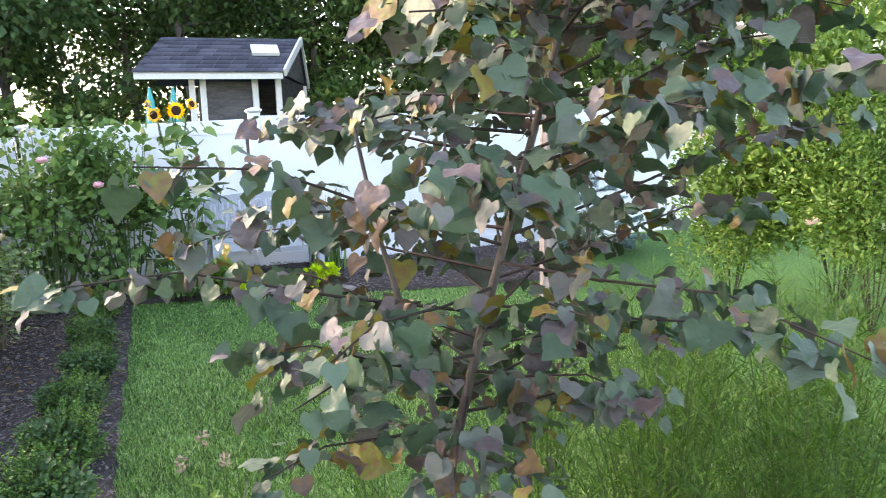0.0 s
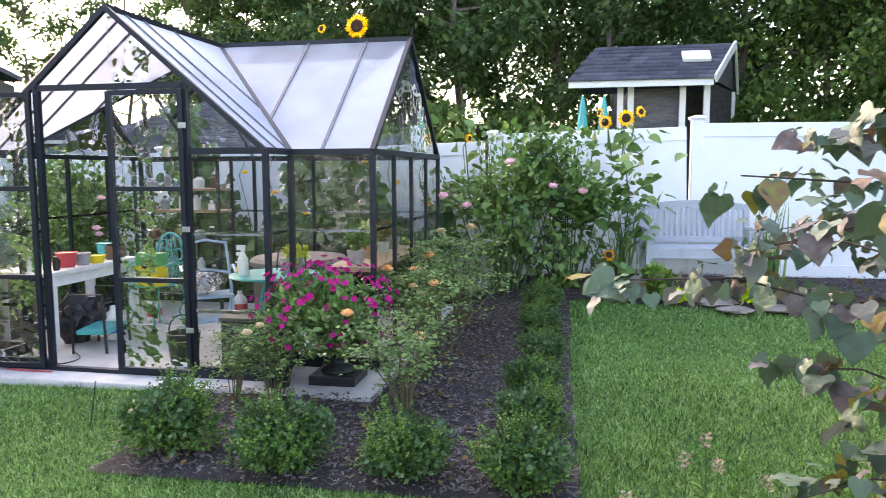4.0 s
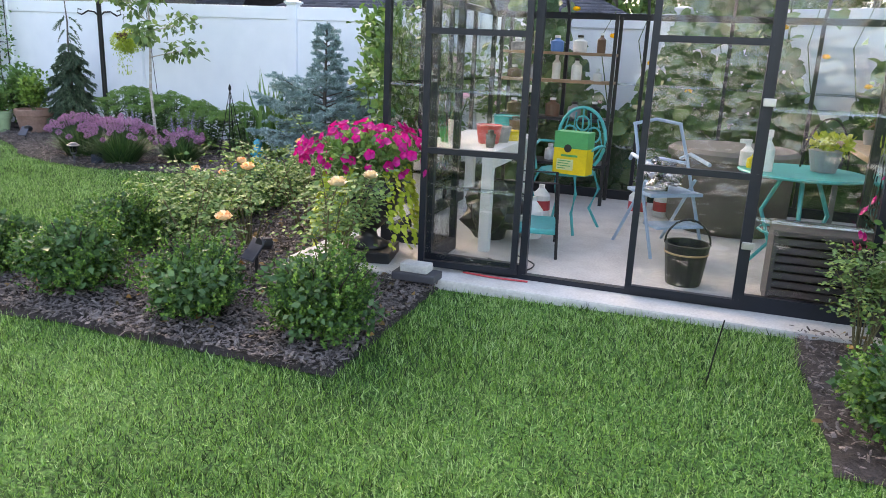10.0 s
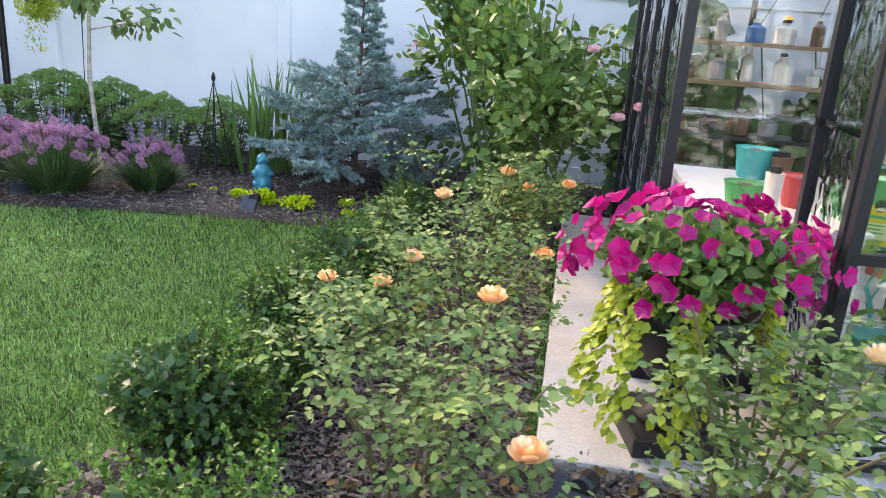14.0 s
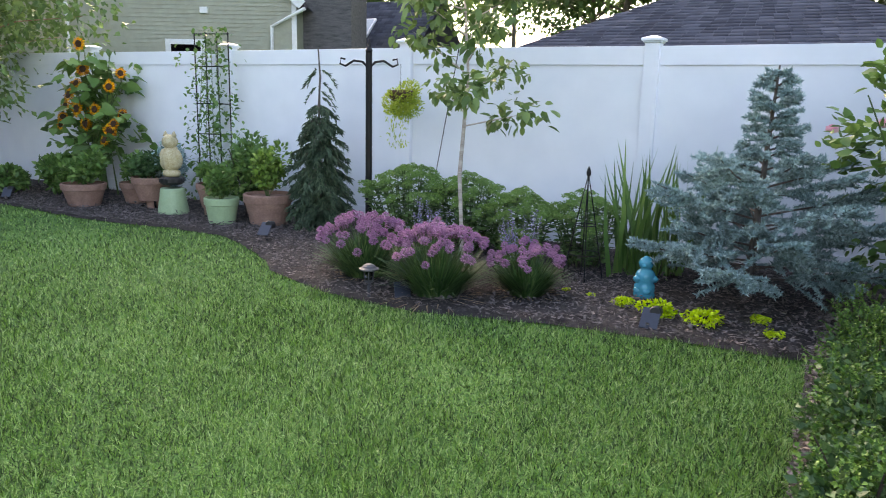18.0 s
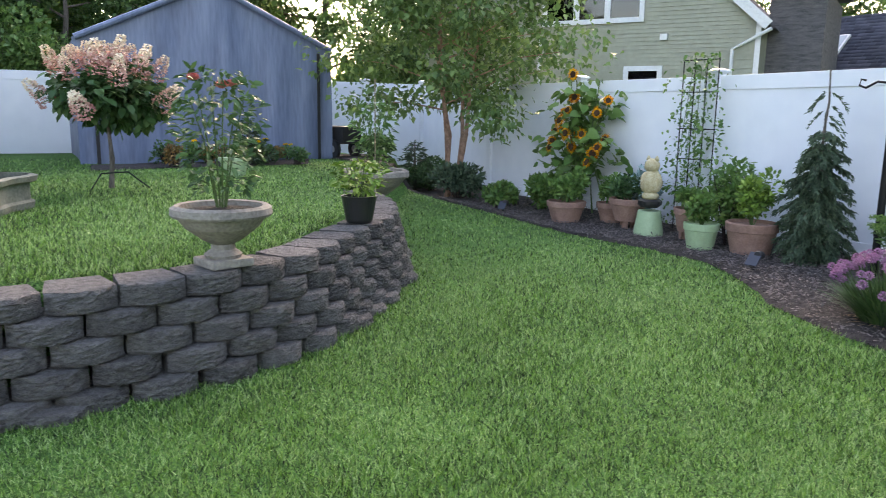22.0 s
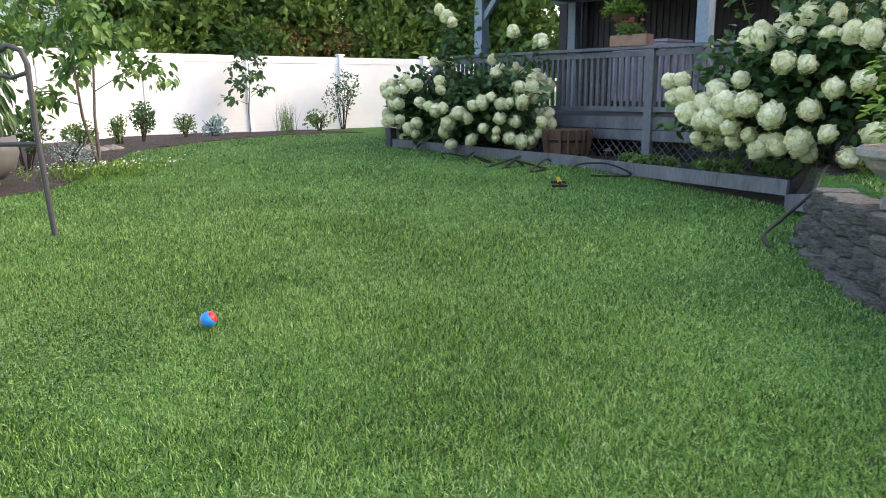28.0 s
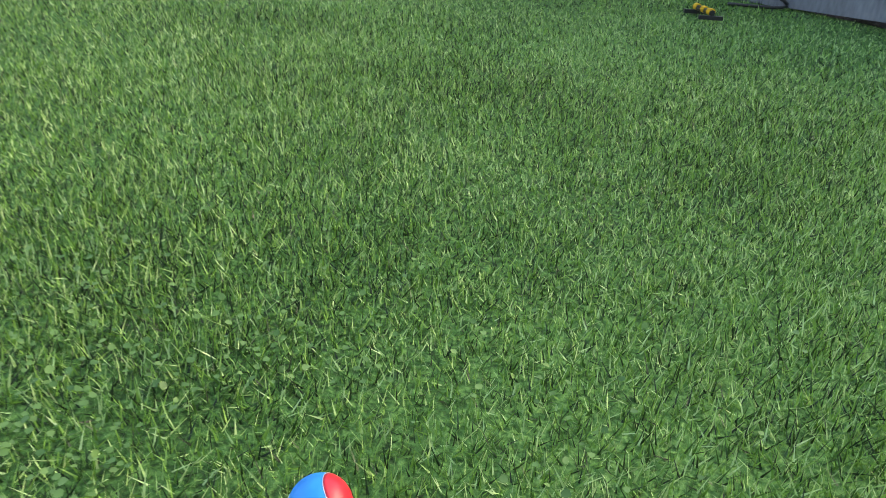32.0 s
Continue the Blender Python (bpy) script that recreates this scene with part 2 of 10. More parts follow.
DARKHOUSE = surface("dark_purple_siding", (0.011, 0.0095, 0.017), (0.026, 0.023, 0.038), 2, 0.62, 0, 0.1, 8)
GREENSIDE = surface("sage_siding", (0.27, 0.272, 0.21), (0.37, 0.372, 0.29), 0.6, 0.6, 0, 0.05, 8)
SHINGLE = surface("slate_shingles", (0.04, 0.045, 0.06), (0.11, 0.12, 0.155), 3, 0.9, 0, 0.4, 12)
LEDGE = surface("grey_ledgestone", (0.04, 0.04, 0.045), (0.16, 0.15, 0.15), 3, 0.9, 0, 0.5, 8, stretch=(1, 1, 5))
ROCK = surface("field_stone", (0.1, 0.085, 0.075), (0.33, 0.28, 0.25), 6, 0.9, 0, 0.6, 7)
SLATE = leafy("slate_tabs", [(0.15, (0.036, 0.039, 0.052)), (0.55, (0.052, 0.056, 0.073)), (0.9, (0.08, 0.084, 0.105))], 0.9, 0, 2.0, 0.2)
BARK = surface("grey_bark", (0.05, 0.04, 0.035), (0.2, 0.17, 0.15), 9, 0.95, 0, 0.8, 6, stretch=(1, 1, 0.25))
BIRCHBARK = surface("white_birch_bark", (0.22, 0.17, 0.14), (0.62, 0.57, 0.52), 9, 0.8, 0, 0.3, 5, stretch=(0.4, 0.4, 2.5))
RIVERBARK = surface("peeling_birch_bark", (0.12, 0.06, 0.04), (0.5, 0.3, 0.22), 14, 0.9, 0, 0.7, 6)
STEM = plain("green_stem", (0.06, 0.11, 0.03), 0.6)
CANE = plain("woody_cane", (0.11, 0.1, 0.045), 0.7)
TWIG = plain("dark_twig", (0.045, 0.03, 0.028), 0.8)
LEAF = leafy("leaves_mid", [(0.1, (0.035, 0.095, 0.022)), (0.6, (0.085, 0.175, 0.045)), (0.95, (0.18, 0.28, 0.08))])
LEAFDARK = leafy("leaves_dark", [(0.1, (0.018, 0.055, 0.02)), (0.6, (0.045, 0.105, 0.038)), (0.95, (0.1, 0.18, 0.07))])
LEAFLIGHT = leafy("leaves_light", [(0.1, (0.04, 0.095, 0.014)), (0.6, (0.115, 0.215, 0.034)), (0.95, (0.24, 0.34, 0.08))])
BOXLEAF = leafy("boxwood_leaves", [(0.1, (0.016, 0.052, 0.012)), (0.55, (0.054, 0.138, 0.024)), (0.95, (0.17, 0.29, 0.055))], 0.55, 0.22, 3.0, 0.3)
ROSELEAF = leafy("rose_leaves", [(0.1, (0.05, 0.105, 0.035)), (0.6, (0.11, 0.185, 0.065)), (0.9, (0.2, 0.28, 0.07)), (1.0, (0.32, 0.18, 0.045))], 0.6, 0.25, 3.0, 0.2)
LIME = leafy("lime_leaves", [(0.1, (0.22, 0.36, 0.0)), (0.6, (0.4, 0.55, 0.01)), (0.95, (0.55, 0.65, 0.05))])
CREEPER = leafy("yellow_green_leaves", [(0.1, (0.18, 0.26, 0.02)), (0.6, (0.32, 0.4, 0.04)), (0.95, (0.5, 0.52, 0.1))])
REDBUD = leafy("redbud_leaves", [(0.05, (0.03, 0.055, 0.032)), (0.3, (0.06, 0.1, 0.06)), (0.52, (0.08, 0.118, 0.08)), (0.64, (0.1, 0.112, 0.095)), (0.74, (0.105, 0.092, 0.092)), (0.82, (0.075, 0.055, 0.055)), (0.9, (0.13, 0.075, 0.03)), (0.97, (0.13, 0.13, 0.018)), (1.05, (0.16, 0.085, 0.03))], 0.46, 0.12, 40, 0.32, 1.25, 0.22)
quilt, puff = REDBUD.node_tree.nodes.new("ShaderNodeTexNoise"), REDBUD.node_tree.nodes.new("ShaderNodeBump")
quilt.inputs["Scale"].default_value, puff.inputs["Strength"].default_value, puff.inputs["Distance"].default_value = 70, 0.5, 0.012
REDBUD.node_tree.links.new(quilt.outputs[0], puff.inputs["Height"])
REDBUD.node_tree.links.new(puff.outputs[0], REDBUD.node_tree.nodes["Principled BSDF"].inputs["Normal"])
BLUELEAF = leafy("blue_needles", [(0.1, (0.08, 0.145, 0.15)), (0.6, (0.23, 0.35, 0.35)), (0.95, (0.42, 0.54, 0.54))], 0.6, 0.1)
NEEDLE = leafy("dark_needles", [(0.1, (0.02, 0.045, 0.026)), (0.6, (0.055, 0.095, 0.055)), (0.95, (0.12, 0.175, 0.1))], 0.6, 0.1)
SEDUM = leafy("sedum_leaves", [(0.1, (0.035, 0.09, 0.03)), (0.6, (0.08, 0.165, 0.055)), (0.95, (0.17, 0.27, 0.1))])
TREELEAF = leafy("woodland_leaves", [(0.1, (0.02, 0.05, 0.016)), (0.6, (0.05, 0.105, 0.03)), (0.95, (0.12, 0.18, 0.055))], 0.5, 0.35, 0.4)
TREELEAF2 = leafy("sunlit_leaves", [(0.1, (0.035, 0.08, 0.02)), (0.6, (0.08, 0.16, 0.035)), (0.95, (0.2, 0.26, 0.07))], 0.5, 0.4, 0.4)
BIRCHLEAF = leafy("birch_leaves", [(0.1, (0.04, 0.085, 0.025)), (0.6, (0.1, 0.175, 0.055)), (0.95, (0.22, 0.31, 0.11))], 0.45, 0.35)
RUST = leafy("rusty_leaves", [(0.1, (0.06, 0.05, 0.02)), (0.6, (0.16, 0.1, 0.035)), (0.95, (0.28, 0.16, 0.05))], 0.6, 0.3)
PEACH = leafy("peach_petals", [(0.1, (0.75, 0.3, 0.12)), (0.6, (0.85, 0.5, 0.27)), (0.95, (0.9, 0.68, 0.5))], 0.5, 0.3)
CREAM = leafy("cream_petals", [(0.1, (0.62, 0.46, 0.26)), (0.95, (0.74, 0.64, 0.46))], 0.5, 0.3, gain=1.0)
MAGENTA = leafy("magenta_petals", [(0.1, (0.17, 0.0, 0.07)), (0.6, (0.37, 0.002, 0.14)), (0.95, (0.52, 0.01, 0.21))], 0.45, 0.3, gain=0.95)
MAUVE = leafy("mauve_florets", [(0.1, (0.17, 0.075, 0.15)), (0.6, (0.33, 0.165, 0.3)), (0.95, (0.56, 0.38, 0.5))], 0.6, 0.3)
HYDWHITE = leafy("white_florets", [(0.0, (0.48, 0.58, 0.24)), (0.18, (0.77, 0.76, 0.47)), (0.6, (0.89, 0.86, 0.66))], 0.6, 0.25, 1.4, 0.3, 1.0, 0.3)
HYDPINK = cone_petals()
SUNPETAL = leafy("sunflower_petals", [(0.1, (0.75, 0.34, 0.0)), (0.95, (0.85, 0.55, 0.01))], 0.5, 0.3)
RUSTPETAL = leafy("bronze_petals", [(0.1, (0.16, 0.02, 0.0)), (0.5, (0.55, 0.2, 0.0)), (0.95, (0.8, 0.45, 0.01))], 0.5, 0.3)
PINKPETAL = leafy("pink_petals", [(0.1, (0.6, 0.28, 0.4)), (0.95, (0.8, 0.6, 0.66))], 0.5, 0.3)
FEATHER = leafy("feathery_leaves", [(0.1, (0.018, 0.055, 0.006)), (0.6, (0.048, 0.125, 0.012)), (0.95, (0.1, 0.2, 0.025))], 0.5, 0.3)
CATMINT = leafy("lavender_florets", [(0.1, (0.16, 0.14, 0.28)), (0.95, (0.36, 0.33, 0.5))], 0.6, 0.2)
BLUSH = leafy("blush_petals", [(0.1, (0.75, 0.55, 0.52)), (0.95, (0.88, 0.8, 0.74))], 0.5, 0.3)
SPIKE = leafy("spent_florets", [(0.1, (0.16, 0.12, 0.08)), (0.95, (0.38, 0.31, 0.24))], 0.7, 0.1)
SEED = plain("seed_head", (0.05, 0.02, 0.008), 0.9, 0, 0.5)

# ---- geometry helpers ----
R = random.Random(7)
G = np.random.default_rng(11)


def data_of(bm, name):
    me = bpy.data.meshes.new(name)
    bm.to_mesh(me)
    bm.free()
    return me


def part(name, shape, material, parent, label="", smooth=False):
    """Links a bmesh or mesh as one mesh object under a thing or part."""
    me = shape if isinstance(shape, bpy.types.Mesh) else data_of(shape, name)
    if not me.materials:
        me.materials.append(material)
    if smooth:
        me.polygons.foreach_set("use_smooth", [True] * len(me.polygons))
    ob = new(name, me)
    ob.parent = parent
    return tagged(ob, label)


def thing(name, label, category, x=0, y=0, z=0, rz=0, s=1.0, group="", kind=""):
    e = new(name)
    e.empty_display_size = 0.1
    e.matrix_basis = pose(x, y, z, 0, 0, rz) @ Matrix.Scale(s, 4)
    return tagged(e, label, category, group, kind)


def solid(name, shape, material, label, category, x=0, y=0, z=0, rz=0, kind="", group="", smooth=False):
    me = shape if isinstance(shape, bpy.types.Mesh) else data_of(shape, name)
    if not me.materials:
        me.materials.append(material)
    if smooth:
        me.polygons.foreach_set("use_smooth", [True] * len(me.polygons))
    ob = new(name, me)
    ob.matrix_basis = pose(x, y, z, 0, 0, rz)
    return tagged(ob, label, category, group, kind)


def box(bm, x0, x1, y0, y1, z0, z1, bevel=0.0):
    v = bmesh.ops.create_cube(bm, size=1, matrix=Matrix.LocRotScale(((x0 + x1) / 2, (y0 + y1) / 2, (z0 + z1) / 2), None, (abs(x1 - x0), abs(y1 - y0), abs(z1 - z0))))["verts"]
    if bevel:
        bmesh.ops.bevel(bm, geom=list({e for w in v for e in w.link_edges}), offset=bevel, segments=2, affect="EDGES", profile=0.6)
    return bm


def beam(bm, a, b, w, h=None):
    """A square bar from a to b."""
    a, b, h = Vector(a), Vector(b), h or w
    d = b - a
    m = Matrix.Translation((a + b) / 2) @ d.to_track_quat("Z", "Y").to_matrix().to_4x4() @ Matrix.Diagonal((w, h, d.length, 1))
    bmesh.ops.create_cube(bm, size=1, matrix=m)
    return bm


def tube(bm, pts, r0, r1=None, n=6):
    """A tapered tube along points."""
    r1 = r0 if r1 is None else r1
    pts = [Vector(p) for p in pts]
    rings = []
    for k, p in enumerate(pts):
        d = (pts[min(k + 1, len(pts) - 1)] - pts[max(k - 1, 0)]).normalized()
        q = d.to_track_quat("Z", "Y")
        r = r0 + (r1 - r0) * k / (len(pts) - 1)
        rings.append([bm.verts.new(p + q @ Vector((math.cos(a) * r, math.sin(a) * r, 0))) for a in [2 * math.pi * i / n for i in range(n)]])
    for a, b in zip(rings, rings[1:]):
        for i in range(n):
            bm.faces.new((a[i], a[(i + 1) % n], b[(i + 1) % n], b[i]))
    bm.faces.new(rings[0][::-1]), bm.faces.new(rings[-1])
    return bm


def lathe(bm, profile, n=28, cx=0, cy=0, cz=0, wave=0, wn=0, flat=0):
    """Turns (radius, height) points round the z axis."""
    rings = []
    for r, z in profile:
        ring = []
        for i in range(n):
            a = 2 * math.pi * i / n
            q = r * (1 + wave * math.cos(wn * a))
            if flat:
                q = r / max(abs(math.cos((a + math.pi / flat) % (2 * math.pi / flat) - math.pi / flat)), 0.5)
            ring.append(bm.verts.new((cx + q * math.cos(a), cy + q * math.sin(a), cz + z)))
        rings.append(ring)
    for a, b in zip(rings, rings[1:]):
        for i in range(n):
            bm.faces.new((a[i], a[(i + 1) % n], b[(i + 1) % n], b[i]))
    bm.faces.new(rings[0][::-1]), bm.faces.new(rings[-1])
    return bm


def ball(bm, r, x=0, y=0, z=0, sz=1.0, rough=0.0, sub=2):
    v = bmesh.ops.create_icosphere(bm, subdivisions=sub, radius=1)["verts"]
    for p in v:
        k = 1 + rough * noise.noise(p.co * 2.3 + Vector((x, y, z)))
        p.co = Vector((x + p.co.x * r * k, y + p.co.y * r * k, z + p.co.z * r * k * sz))
    return bm


def np_mesh(name, V, F):
    """A mesh from vertex and face arrays, faces all of one size."""
    me = bpy.data.meshes.new(name)
    V, F = np.asarray(V, np.float32), np.asarray(F, np.int32)
    me.vertices.add(len(V))
    me.vertices.foreach_set("co", V.ravel())
    k = F.shape[1]
    me.loops.add(F.size)
    me.loops.foreach_set("vertex_index", F.ravel())
    me.polygons.add(len(F))
    me.polygons.foreach_set("loop_start", np.arange(len(F), dtype=np.int32) * k)
    me.update(calc_edges=True)
    return me


LEAF4 = (np.array([(0, 0, 0), (0.5, 0.42, 0.1), (0, 1, -0.12), (-0.5, 0.42, 0.1)]), np.array([(0, 1, 2), (0, 2, 3)]))
HEART = (np.array([(0, 0, 0), (0.3, -0.1, 0.06), (0.52, 0.18, 0.1), (0.4, 0.55, 0.06), (0, 1, -0.16), (-0.4, 0.55, 0.06), (-0.52, 0.18, 0.1), (-0.3, -0.1, 0.06), (0, 0.45, -0.02)]),
         np.array([(0, 1, 8), (1, 2, 8), (2, 3, 8), (3, 4, 8), (4, 5, 8), (5, 6, 8), (6, 7, 8), (7, 0, 8)]))
half = [(0.15, -0.1), (0.33, -0.11), (0.47, 0.0), (0.54, 0.18), (0.5, 0.38), (0.38, 0.58), (0.2, 0.78)]
rim = [(0, 0)] + half + [(0, 1.02)] + [(-x, y) for x, y in half[::-1]]
ROUND_HEART = (np.array([(x, y, 0.42 * abs(x) - 0.55 * max(0, y - 0.3) ** 2 - 0.75 * x * x + 0.05 * math.sin(8 * y + 6 * x) - 0.12 * max(0, -y)) for x, y in rim] + [(0, 0.25, -0.01), (0, 0.6, -0.03)]),
               np.array([(k, k + 1, 16 if k < 4 else 17) for k in range(8)] + [(k, (k + 1) % 16, 17 if k < 12 else 16) for k in range(8, 16)] + [(4, 17, 16), (12, 16, 17)]))
OVAL = (np.array([(0, 0, 0), (0.36, 0.25, 0.07), (0.34, 0.65, 0.05), (0, 1, -0.1), (-0.34, 0.65, 0.05), (-0.36, 0.25, 0.07), (0, 0.45, -0.02)]),
        np.array([(0, 1, 6), (1, 2, 6), (2, 3, 6), (3, 4, 6), (4, 5, 6), (5, 0, 6)]))
BLADE3 = (np.array([(-0.5, 0, 0), (0.5, 0, 0), (0, 1, 0.25)]), np.array([(0, 1, 2)]))
STRAP = (np.array([(-0.5, 0, 0), (0.5, 0, 0), (0.42, 0.45, 0.06), (-0.42, 0.45, 0.06), (0.0, 1.0, 0.3)]), np.array([(0, 1, 2), (0, 2, 3), (3, 2, 4)]))


def unit(a):
    return a / np.maximum(np.linalg.norm(a, axis=1, keepdims=True), 1e-9)


def scatter(P, D, size, shape=LEAF4, width=0.6, face=None, roll=1.0):
    """Leaves at P that point along D. face: the way their upper side looks, roughly."""
    T, F = shape
    n = len(P)
    D = unit(np.asarray(D, float))
    up = np.tile((0, 0, 1.0), (n, 1)) if face is None else np.asarray(face, float)
    up = up + G.normal(0, 0.45 * roll, (n, 3))
    X = unit(np.cross(D, up) + 1e-6)
    Z = np.cross(X, D)
    s = (np.asarray(size) * np.ones(n))[:, None, None]
    loc = T[None] * s
    V = P[:, None] + loc[..., 0:1] * width * X[:, None] + loc[..., 1:2] * D[:, None] + loc[..., 2:3] * Z[:, None]
    Fs = (F[None] + (np.arange(n) * len(T))[:, None, None]).reshape(-1, 3)
    return V.reshape(-1, 3), Fs


def join(*pairs):
    V, F, k = [], [], 0
    for v, f in pairs:
        V.append(v), F.append(f + k)
        k += len(v)
    return np.concatenate(V), np.concatenate(F)


def sphere_dirs(n, up=None):
    d = unit(G.normal(0, 1, (n, 3)))
    if up is not None:
        d[:, 2] = np.where(d[:, 2] < up, np.abs(d[:, 2]), d[:, 2])
    return d


def lumps(n, rx, rz, k=9, spread=0.55, depth=0.35):
    """Points in the outer shell of a lumpy mound, with the way out."""
    c = sphere_dirs(k) * G.uniform(0.25, spread, (k, 1))
    i = G.integers(0, k, n)
    d = sphere_dirs(n)
    p = c[i] + d * (1 - spread * 0.85) * G.uniform(1 - depth, 1, (n, 1)) * G.uniform(0.7, 1.15, k)[i][:, None]
    return p * (rx, rx, rz), d


# ---- the lie of the land ----
WALL = [(-10.3, 0.6), (-9.55, 0.48), (-8.98, 0.27), (-8.52, 0.05), (-8.16, -0.22), (-7.7, -0.65), (-7.2, -1.1), (-6.86, -1.75), (-6.74, -2.5), (-6.72, -3.2), (-6.8, -3.85), (-7.05, -4.5), (-7.5, -5.1), (-8.1, -5.75), (-8.8, -6.35), (-9.5, -6.85), (-10.1, -7.2)]
TERRACE = WALL + [(-11.3, -7.75), (-13.5, -8.5), (-30, -9), (-30, 3), (-15, 3.2), (-12.2, 1.9), (-11.0, 0.9)]


def inside(poly, x, y):
    """Whether points lie in a polygon."""
    x, y = np.asarray(x, float), np.asarray(y, float)
    r = np.zeros(x.shape, bool)
    for (ax, ay), (bx, by) in zip(poly, poly[1:] + poly[:1]):
        c = ((ay > y) != (by > y)) & (x < (bx - ax) * (y - ay) / ((by - ay) or 1e-9) + ax)
        r ^= c
    return r


def clip01(v):
    return np.clip(v, 0, 1)


CORE = [(x - 0.2 if 3 < k < 14 else x - 0.05, y + (0.22 if k > 12 else 0.0) - (0.2 if k < 6 else 0)) for k, (x, y) in enumerate(WALL)] + TERRACE[len(WALL):]


def land(x, y):
    x, y = np.asarray(x, float), np.asarray(y, float)
    z = clip01((x - 2.5) / 0.9) * 0.11 * np.clip(y - 1.3, 0, 2.6)
    z = z + np.minimum(0.035 * np.clip(-y - 7.8, 0, 99) + 0.03 * np.clip(-x - 6.2, 0, 99) * clip01((-y - 5.5) / 1.5), 0.4) * (y < -5)
    z = z + clip01((-x - 9.3) / 4) * 0.5 * clip01((3.1 - y) / 1.6) * (y > -1)
    z = z + 0.015 * np.sin(x * 1.1) * np.cos(y * 0.9)
    return np.where(inside(CORE, x, y), 0.545 + 0.012 * np.sin(x * 1.7 + y), z)


def axis(lo, hi, step):
    far = [60, 150, 500]
    return np.concatenate([[lo - f for f in far[::-1]], np.arange(lo, hi + step / 2, step), [hi + f for f in far]])


def sheet(name, xs, ys, fn):
    X, Y = np.meshgrid(xs, ys)
    V = np.stack([X, Y, fn(X, Y)], -1).reshape(-1, 3)
    w = len(xs)
    i = (np.arange(len(ys) - 1)[:, None] * w + np.arange(w - 1)).ravel()
    return np_mesh(name, V, np.stack([i, i + 1, i + w + 1, i + w], 1))


solid("ground", sheet("ground", axis(-32, 14, 0.2), axis(-28, 20, 0.2), land), LAWN, "mown green lawn over gently sloping ground", "ground", kind="structure", smooth=True)

BED_L = [(-2.74, -1.62), (-0.42, -1.61), (-0.44, -0.2), (-1.5, -0.2), (-1.5, 3.4), (-2.74, 3.4)]
BED_R = [(1.46, -1.6), (4.02, -1.55), (3.95, 0.3), (3.86, 3.0), (6.9, 2.6), (9.0, 2.4), (9.0, 4.6), (-1.5, 4.5), (-1.5, 3.3), (2.62, 3.3), (2.62, -0.2), (1.46, -0.2)]
BED_W = [(-16, 1.9), (-13.4, 2.35), (-11.6, 2.94), (-9.84, 2.95), (-8.6, 3.05), (-7.74, 3.0), (-7.0, 2.6), (-6.5, 2.22), (-5.8, 1.95), (-5.2, 1.87), (-4.75, 1.96), (-4.1, 2.12), (-3.5, 2.2), (-2.74, 2.22), (-2.74, 3.3), (-1.5, 3.3), (-1.5, 4.7), (-16, 4.7)]
BED_S = [(-3, -14.1), (-5.2, -13.9), (-6.3, -14.5), (-7.0, -15.4), (-8.2, -17.1), (-10, -18.5), (-12.4, -19.3), (-14.2, -18.6), (-14.2, -24), (-3, -22)]
BED_H = [(-11.95, -14.9), (-12.1, -10.9), (-11.2, -7.85), (-10.3, -7.3), (-11.5, -7.3), (-13.0, -8.0), (-13.2, -14.9)]
BED_T = [(-13.6, -1.8), (-13.7, -0.4), (-13.9, 1.2), (-14.9, 1.6), (-14.9, -1.7)]
SLAB = [(-1.46, -0.25), (2.62, -0.25), (2.62, 3.2), (-1.46, 3.2)]
PATIO = [(-12.75, -3.5), (-12.75, -4.6), (-14.1, -6.0), (-14.1, -7.2), (-13.2, -8.0), (-17, -8.0), (-17, -3.5)]
BEDS = [BED_L, BED_R, BED_W, BED_S, BED_H, BED_T]


def in_any(polys, x, y):
    r = np.zeros(np.shape(x), bool)
    for p in polys:
        r |= inside(p, x, y)
    return r


def sloping(poly, lift, step=0.16):
    """A thin skin over the land inside a polygon, with an uneven crumbled edge."""
    bm = bmesh.new()
    face = bm.faces.new([bm.verts.new((x, y, 0)) for x, y in poly])
    xs, ys = [p[0] for p in poly], [p[1] for p in poly]
    for ax, lo, hi in ((0, min(xs), max(xs)), (1, min(ys), max(ys))):
        k = lo + step
        while k < hi:
            co, no = ((k, 0, 0), (1, 0, 0)) if ax == 0 else ((0, k, 0), (0, 1, 0))
            bmesh.ops.bisect_plane(bm, geom=bm.verts[:] + bm.edges[:] + bm.faces[:], plane_co=co, plane_no=no)
            k += step
    for v in bm.verts:
        e = any(len(q.link_faces) == 1 for q in v.link_edges)
        if e:
            v.co.x += 0.05 * noise.noise(Vector((v.co.x * 5, v.co.y * 5, 1)))
            v.co.y += 0.05 * noise.noise(Vector((v.co.x * 5, v.co.y * 5, 9)))
        v.co.z = float(land(v.co.x, v.co.y)) + (lift * 0.3 if e else lift + 0.02 * noise.noise(Vector((v.co.x * 4, v.co.y * 4, 5))))
    if face.is_valid:
        bmesh.ops.recalc_face_normals(bm, faces=bm.faces[:])
    return bm


for k, p in enumerate(BEDS):
    solid("mulch_bed_%d" % (k + 1), sloping(p, 0.03, 0.22), MULCH, "planting bed covered in dark shredded bark mulch", "flower bed", kind="structure")

